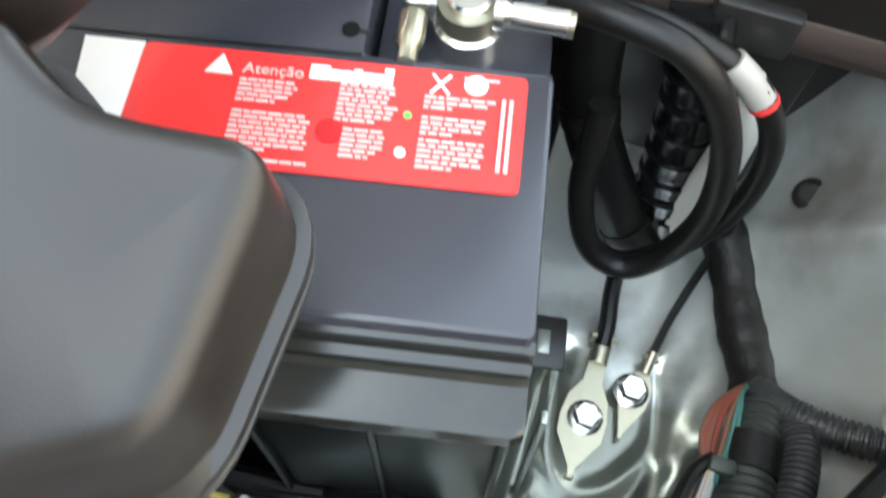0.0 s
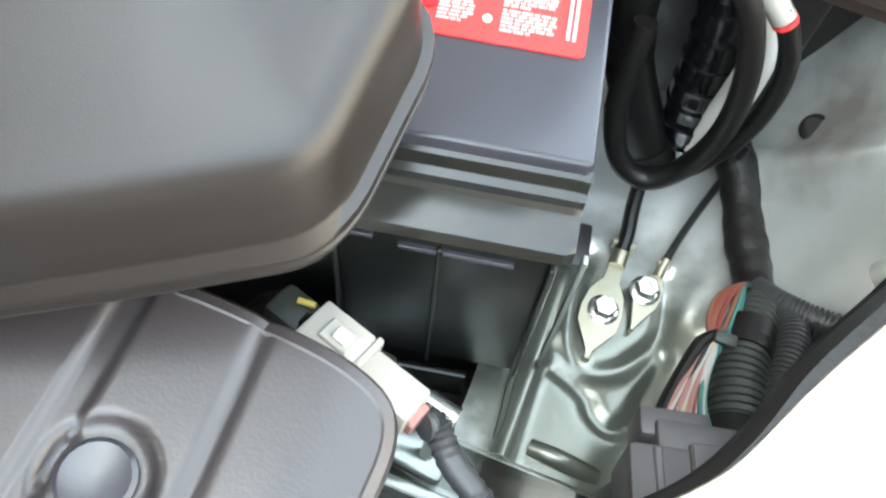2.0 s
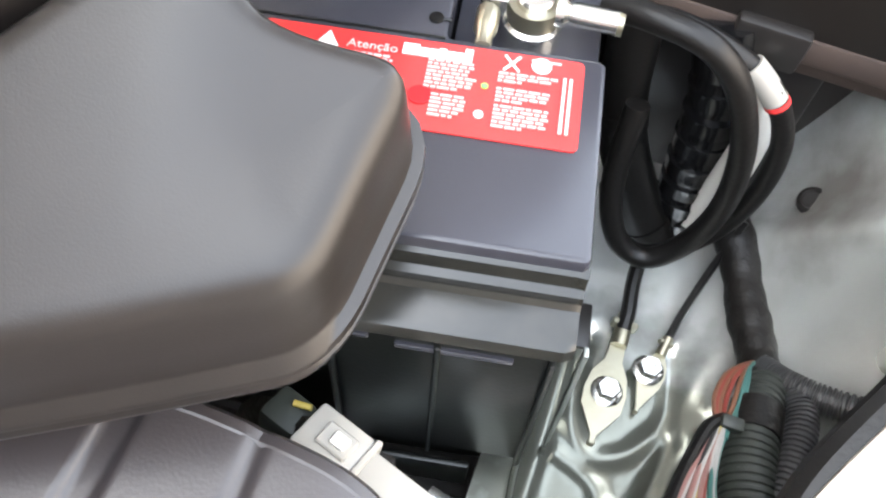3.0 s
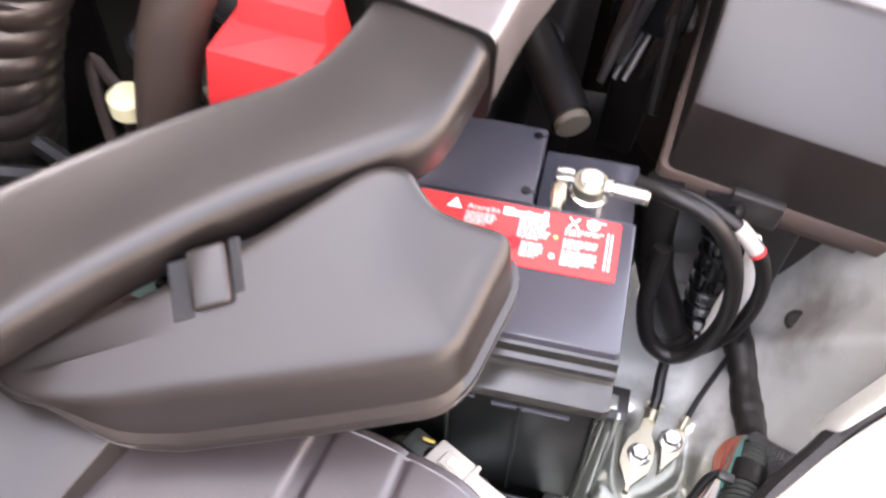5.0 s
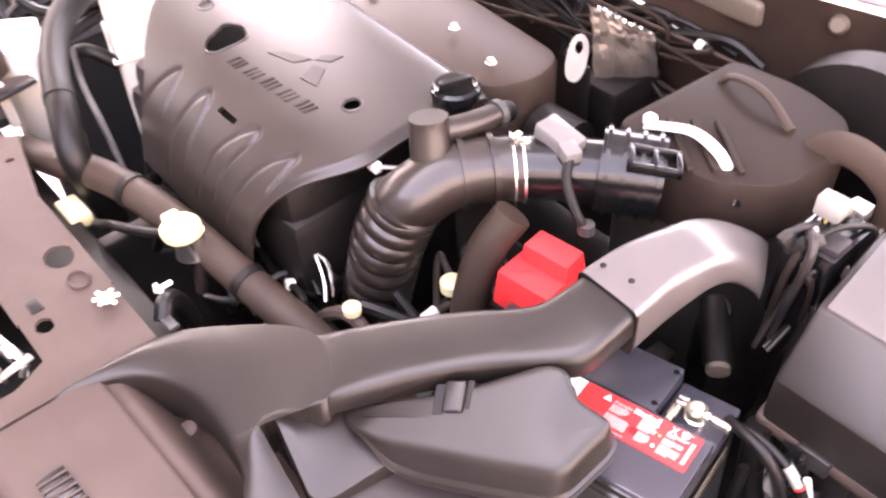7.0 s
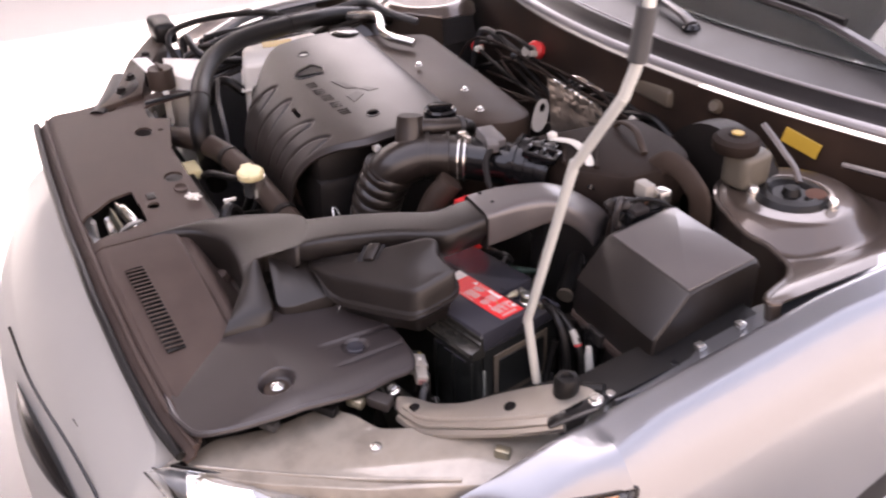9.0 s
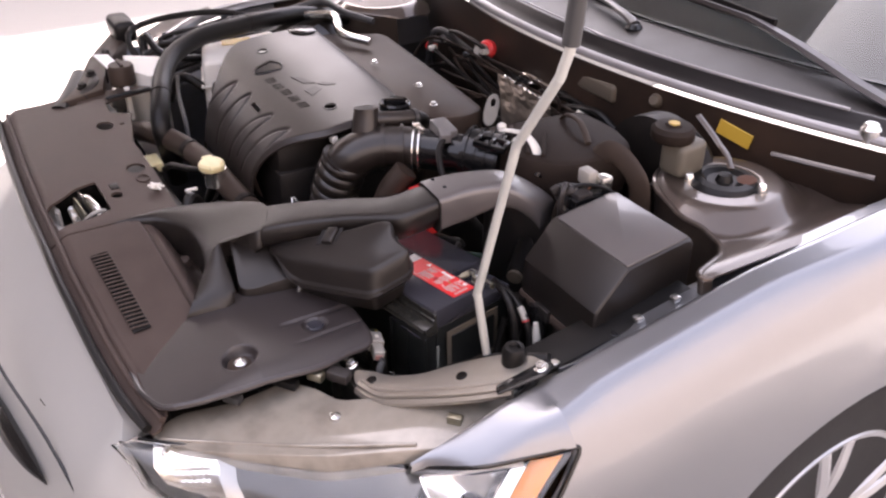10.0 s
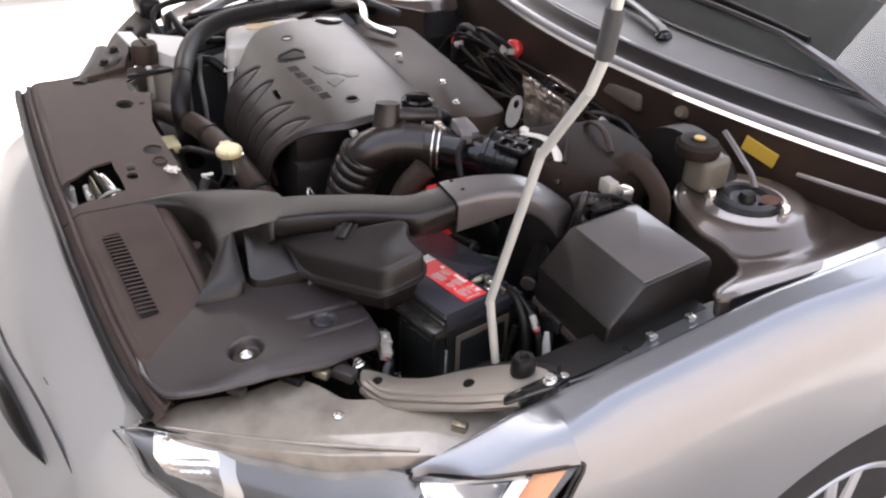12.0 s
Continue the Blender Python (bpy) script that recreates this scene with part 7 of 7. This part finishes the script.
lone("white_tube", sweep([(0.605, 0.527, 0.650), (0.610, 0.528, 0.681), (0.612, 0.528, 0.707), (0.612, 0.528, 0.728), (0.611, 0.528, 0.746), (0.606, 0.530, 0.765)], lambda t: 0.0035 + 0.0045 * math.sin(math.pi * min(1, 0.1 + t * 0.9)), 14, 6), WHITEPL, "white plastic tube behind the coil", "tube")
harness = thing("wiring_harness", (0.65, 0.46, 0.65), "brown taped wiring harness with coloured leads", "wiring harness")
part("trunk", sweep([(0.606, 0.560, 0.72), (0.618, 0.535, 0.685), (0.632, 0.512, 0.675), (0.641, 0.487, 0.672), (0.649, 0.465, 0.673), (0.652, 0.445, 0.676), (0.654, 0.425, 0.682)], lambda t: 0.0095 + 0.0005 * math.sin(t * 26) + 0.0003 * math.sin(t * 71), 14, 8), TAPE, harness)
ribs = lambda r, a, n: (lambda t: r + a * (1 if math.sin(t * n) > -0.2 else -1))
part("branch", sweep([(0.650, 0.456, 0.678), (0.660, 0.448, 0.686), (0.678, 0.443, 0.693), (0.705, 0.440, 0.703)], ribs(0.0062, 0.0005, 190), 12, 48), CONDUIT, harness, "grey ribbed conduit")
part("green_conduit", sweep([(0.652, 0.446, 0.682), (0.6485, 0.426, 0.688), (0.6480, 0.406, 0.690), (0.6500, 0.386, 0.692)], lambda t: 0.0090 + 0.0030 * t + (0.0005 if math.sin(t * 105) > -0.2 else -0.0005), 16, 40), GREENISH, harness, "dull green ribbed conduit")
part("grey_conduit", sweep([(0.662, 0.447, 0.685), (0.666, 0.432, 0.690), (0.664, 0.412, 0.693), (0.659, 0.390, 0.696)], ribs(0.0066, 0.0005, 150), 12, 44), CONDUIT, harness)
part("conduit_tape", sweep([(0.6485, 0.432, 0.687), (0.6480, 0.418, 0.689)], 0.0112, 16, 3), TAPE, harness)
arc = [("brown", 0.0), ("red", 0.12), ("brown", 0.25), ("red", 0.45), ("brown", 0.75), ("green", 0.95), ("green", 1.1)]
for c, b in arc:
    out = [(0.646, 0.456, 0.681), (0.6395 + 0.0025 * b, 0.4490, 0.688), (0.6320 + 0.0085 * b, 0.4395, 0.692), (0.6290 + 0.0105 * b, 0.4270, 0.693), (0.6310 + 0.005 * b, 0.4160, 0.695), (0.6315 + 0.003 * b, 0.409, 0.698)]
    part("lead", sweep(out, 0.00105, 8, 6), WIRE[c], harness)
for k, c in enumerate(("pink", "white", "black", "pink", "white", "yellow", "pink", "red", "white", "green", "white", "green")):
    f = (k - 5.5) / 5.5
    part("lead", sweep([(0.6325 + 0.0022 * f, 0.4135, 0.6965), (0.6290 + 0.0032 * f, 0.399, 0.702 - 0.001 * (k % 2)), (0.6250 + 0.0055 * f, 0.382, 0.712 - 0.001 * (k % 3)), (0.6225 + 0.0088 * f, 0.364 + 0.003 * f, 0.722)], 0.0011 + 0.00012 * (k % 3), 8, 6), WIRE[c], harness)
part("sheath", sweep([(0.634, 0.419, 0.694), (0.6275, 0.4115, 0.698), (0.6225, 0.398, 0.703), (0.6175, 0.382, 0.711), (0.6135, 0.367, 0.719)], lambda t: 0.0030 - 0.0008 * t, 10, 6), RUBBER, harness, "split black sheath")
part("lead_clip", box((0.6365, 0.4165, 0.6975), (0.0095, 0.0060, 0.0050), 0.0015, 2, None), GREENISH, harness)
plug2 = thing("grey_connector", (0.62, 0.345, 0.70), "large grey plug on the wiring harness", "connector")
m = Matrix.Translation((0.622, 0.352, 0.722)) @ pose(0, 0, 0, -14, 0, 14)
part("collar", box((-0.001, 0.010, 0.000), (0.026, 0.012, 0.016), 0.002, 2, m), PLUGGREY, plug2)
part("collar", box((0.006, 0.003, 0.001), (0.030, 0.014, 0.019), 0.002, 2, m), PLUGGREY, plug2)
part("shell", box((0.0, -0.018, 0), (0.040, 0.034, 0.024), 0.003, 2, m), PLUGGREY, plug2)
part("latch_bar", box((0.008, -0.010, 0.0125), (0.014, 0.020, 0.003), 0.001, 1, m), PLUGGREY, plug2)
part("rib", box((-0.010, -0.018, 0.0122), (0.003, 0.030, 0.002), 0.0006, 1, m), PLUGGREY, plug2)
part("boot", sweep([m @ Vector((0, -0.034, 0)), m @ Vector((0, -0.056, -0.006))], 0.016, 16, 2, flat=0.7), PLUGGREY, plug2)
part("stalk", box((0.622, 0.342, 0.66), (0.02, 0.02, 0.10), 0.003), BLACK, plug2)
conn = thing("cream_connector", (0.51, 0.338, 0.73), "cream plastic two part plug beside the battery", "connector")
cm = Matrix.Translation((0.5090, 0.3355, 0.737)) @ pose(0, 0, 0, -12, 0, -17)
part("socket", box((-0.0105, 0, 0), (0.022, 0.0185, 0.016), 0.0015, 2, cm), CREAM, conn)
part("plug", box((0.0125, -0.0005, 0.0), (0.026, 0.0150, 0.013), 0.0015, 2, cm), CREAM, conn)
part("collar", box((0.0015, 0, 0.0), (0.0025, 0.0195, 0.017), 0.0006, 1, cm), CREAM, conn)
part("latch", box((-0.009, 0, 0.0085), (0.012, 0.009, 0.002), 0.0006, 1, cm), CREAM, conn)
part("latch_tongue", box((-0.008, 0, 0.0100), (0.006, 0.005, 0.002), 0.0006, 1, cm), WHITEPL, conn)
part("tail_seal", box((-0.030, 0.002, -0.004), (0.016, 0.015, 0.012), 0.003, 2, cm), GREENISH, conn, "dull green seal of the plug")
part("tail_lead", sweep([cm @ Vector((-0.030, 0.004, 0.003)), cm @ Vector((-0.024, 0.006, 0.004))], 0.0012, 8, 2), WIRE["yellow"], conn)
part("end_pins", box((0.0265, -0.001, -0.001), (0.003, 0.010, 0.007), 0.0006, 1, cm), WIRE["pink"], conn)
part("conduit", sweep([cm @ Vector((0.030, -0.001, -0.002)), (0.541, 0.328, 0.733), (0.550, 0.319, 0.731), (0.566, 0.310, 0.728), (0.580, 0.300, 0.722)], lambda t: 0.0048 + 0.0006 * math.sin(t * 120), 12, 10), CONDUIT, conn, "grey ribbed conduit")
part("tail", sweep([cm @ Vector((-0.020, 0, -0.002)), (0.476, 0.350, 0.725), (0.462, 0.352, 0.70), (0.45, 0.355, 0.65)], 0.006, 10, 6), TAPE, conn)
part("mount", box((0.51, 0.34, 0.70), (0.02, 0.014, 0.06), 0.002), DARKMETAL, conn)

# rails and brackets deep in front of the battery
deep = thing("front_rail", (0.50, 0.34, 0.60), "grey steel rail in front of the battery tray", "rail")
part("rail", draped(rounded([(0.35, 0.352), (0.44, 0.372), (0.548, 0.352), (0.552, 0.335), (0.44, 0.345), (0.35, 0.33)], 0.004), lambda x, y: 0.628 - 0.0 * x, 0.02, 0.002), STEEL, deep)
part("gusset", box((0.545, 0.335, 0.60), (0.045, 0.04, 0.008), 0.002), STEEL, deep)
part("stud", sweep([(0.533, 0.3455, 0.700), (0.547, 0.3425, 0.700)], 0.0048, 14, 2), BRIGHT, deep, "bright metal stud")
part("stud_foot", box((0.541, 0.345, 0.664), (0.006, 0.006, 0.066), 0.001), STEEL, deep)
part("dark_bar", sweep([(0.36, 0.345, 0.665), (0.43, 0.362, 0.655), (0.50, 0.372, 0.64)], 0.005, 10, 5), BLACK, deep)
part("upright", box((0.47, 0.345, 0.48), (0.05, 0.03, 0.26), 0.003), STEEL, deep)
part("lower_panel", box((0.46, 0.33, 0.55), (0.20, 0.006, 0.14), 0.001), STEEL, deep)

# clips and screws between the side cover and the lamp
for p, size, mat in (((0.503, 0.134, 0.728), (0.024, 0.014, 0.012), CONDUIT), ((0.534, 0.236, 0.744), (0.022, 0.014, 0.012), ZINC), ((0.520, 0.200, 0.738), (0.034, 0.014, 0.012), RUBBER), ((0.548, 0.262, 0.744), (0.030, 0.018, 0.014), CONN)):
    lone("edge_clip", box((0, 0, 0), size, 0.002, 2, Matrix.Translation(p) @ pose(0, 0, 0, 0, 0, 35)), mat, "small clip at the edge of the side cover", "clip", "edge clips")

# loose looms, plugs and pipes in the gaps of the bay
rnd = random.Random(11)


def loom(name, label, boxes, count, thin, mats, plugs):
    """A tangle of leads inside a space, with small plugs on some of them."""
    (x0, x1), (y0, y1), (z0, z1) = boxes
    ob = thing(name, ((x0 + x1) / 2, (y0 + y1) / 2, z0), label, "wiring loom")
    for k in range(count):
        a = Vector((rnd.uniform(x0, x1), rnd.uniform(y0, y1), z0))
        b = Vector((rnd.uniform(x0, x1), rnd.uniform(y0, y1), rnd.uniform((z0 + z1) / 2, z1)))
        c = Vector((rnd.uniform(x0, x1), rnd.uniform(y0, y1), rnd.uniform((z0 + z1) / 2, z1)))
        d = Vector((rnd.uniform(x0, x1), rnd.uniform(y0, y1), z0 + 0.01))
        part("lead", sweep([a, b, c, d], rnd.uniform(*thin), 8, 7), rnd.choice(mats), ob)
        if k < plugs:
            part("plug", box((0, 0, 0), (rnd.uniform(0.010, 0.020), 0.012, 0.012), 0.002, 2, Matrix.Translation(b) @ pose(0, 0, 0, rnd.uniform(-30, 30), rnd.uniform(-30, 30), rnd.uniform(0, 180))), rnd.choice([CONN, CREAM, WHITEPL, GLOSSBLACK, ZINC]), ob)
    return ob


loom("relay_loom", "tangle of dark leads and plugs beside the fuse box", ((0.478, 0.525), (0.625, 0.745), (0.74, 0.885)), 12, (0.0022, 0.005), [RUBBER, TAPE, CONN, FLUID, DARKBROWN, RUBBER], 6)
loom("gearbox_loom", "dark leads and clips over the gearbox", ((0.17, 0.40), (0.40, 0.60), (0.66, 0.76)), 14, (0.003, 0.007), [RUBBER, TAPE, DARKMETAL, GREEN, BROWN], 5)
loom("engine_loom", "leads and pale clips in front of the engine", ((-0.20, 0.12), (0.30, 0.40), (0.64, 0.735)), 14, (0.003, 0.006), [RUBBER, TAPE, DARKBROWN, RUBBER, CONDUIT], 4)
loom("firewall_loom", "brown and black leads along the firewall", ((-0.45, 0.30), (0.90, 0.95), (0.74, 0.86)), 9, (0.002, 0.005), [RUBBER, TAPE, DARKBROWN, BROWN], 6)
loom("far_loom", "pipes and leads beside the far fender", ((-0.68, -0.50), (0.28, 0.80), (0.76, 0.865)), 12, (0.004, 0.009), [RUBBER, TAPE, DARKMETAL, CONDUIT], 5)
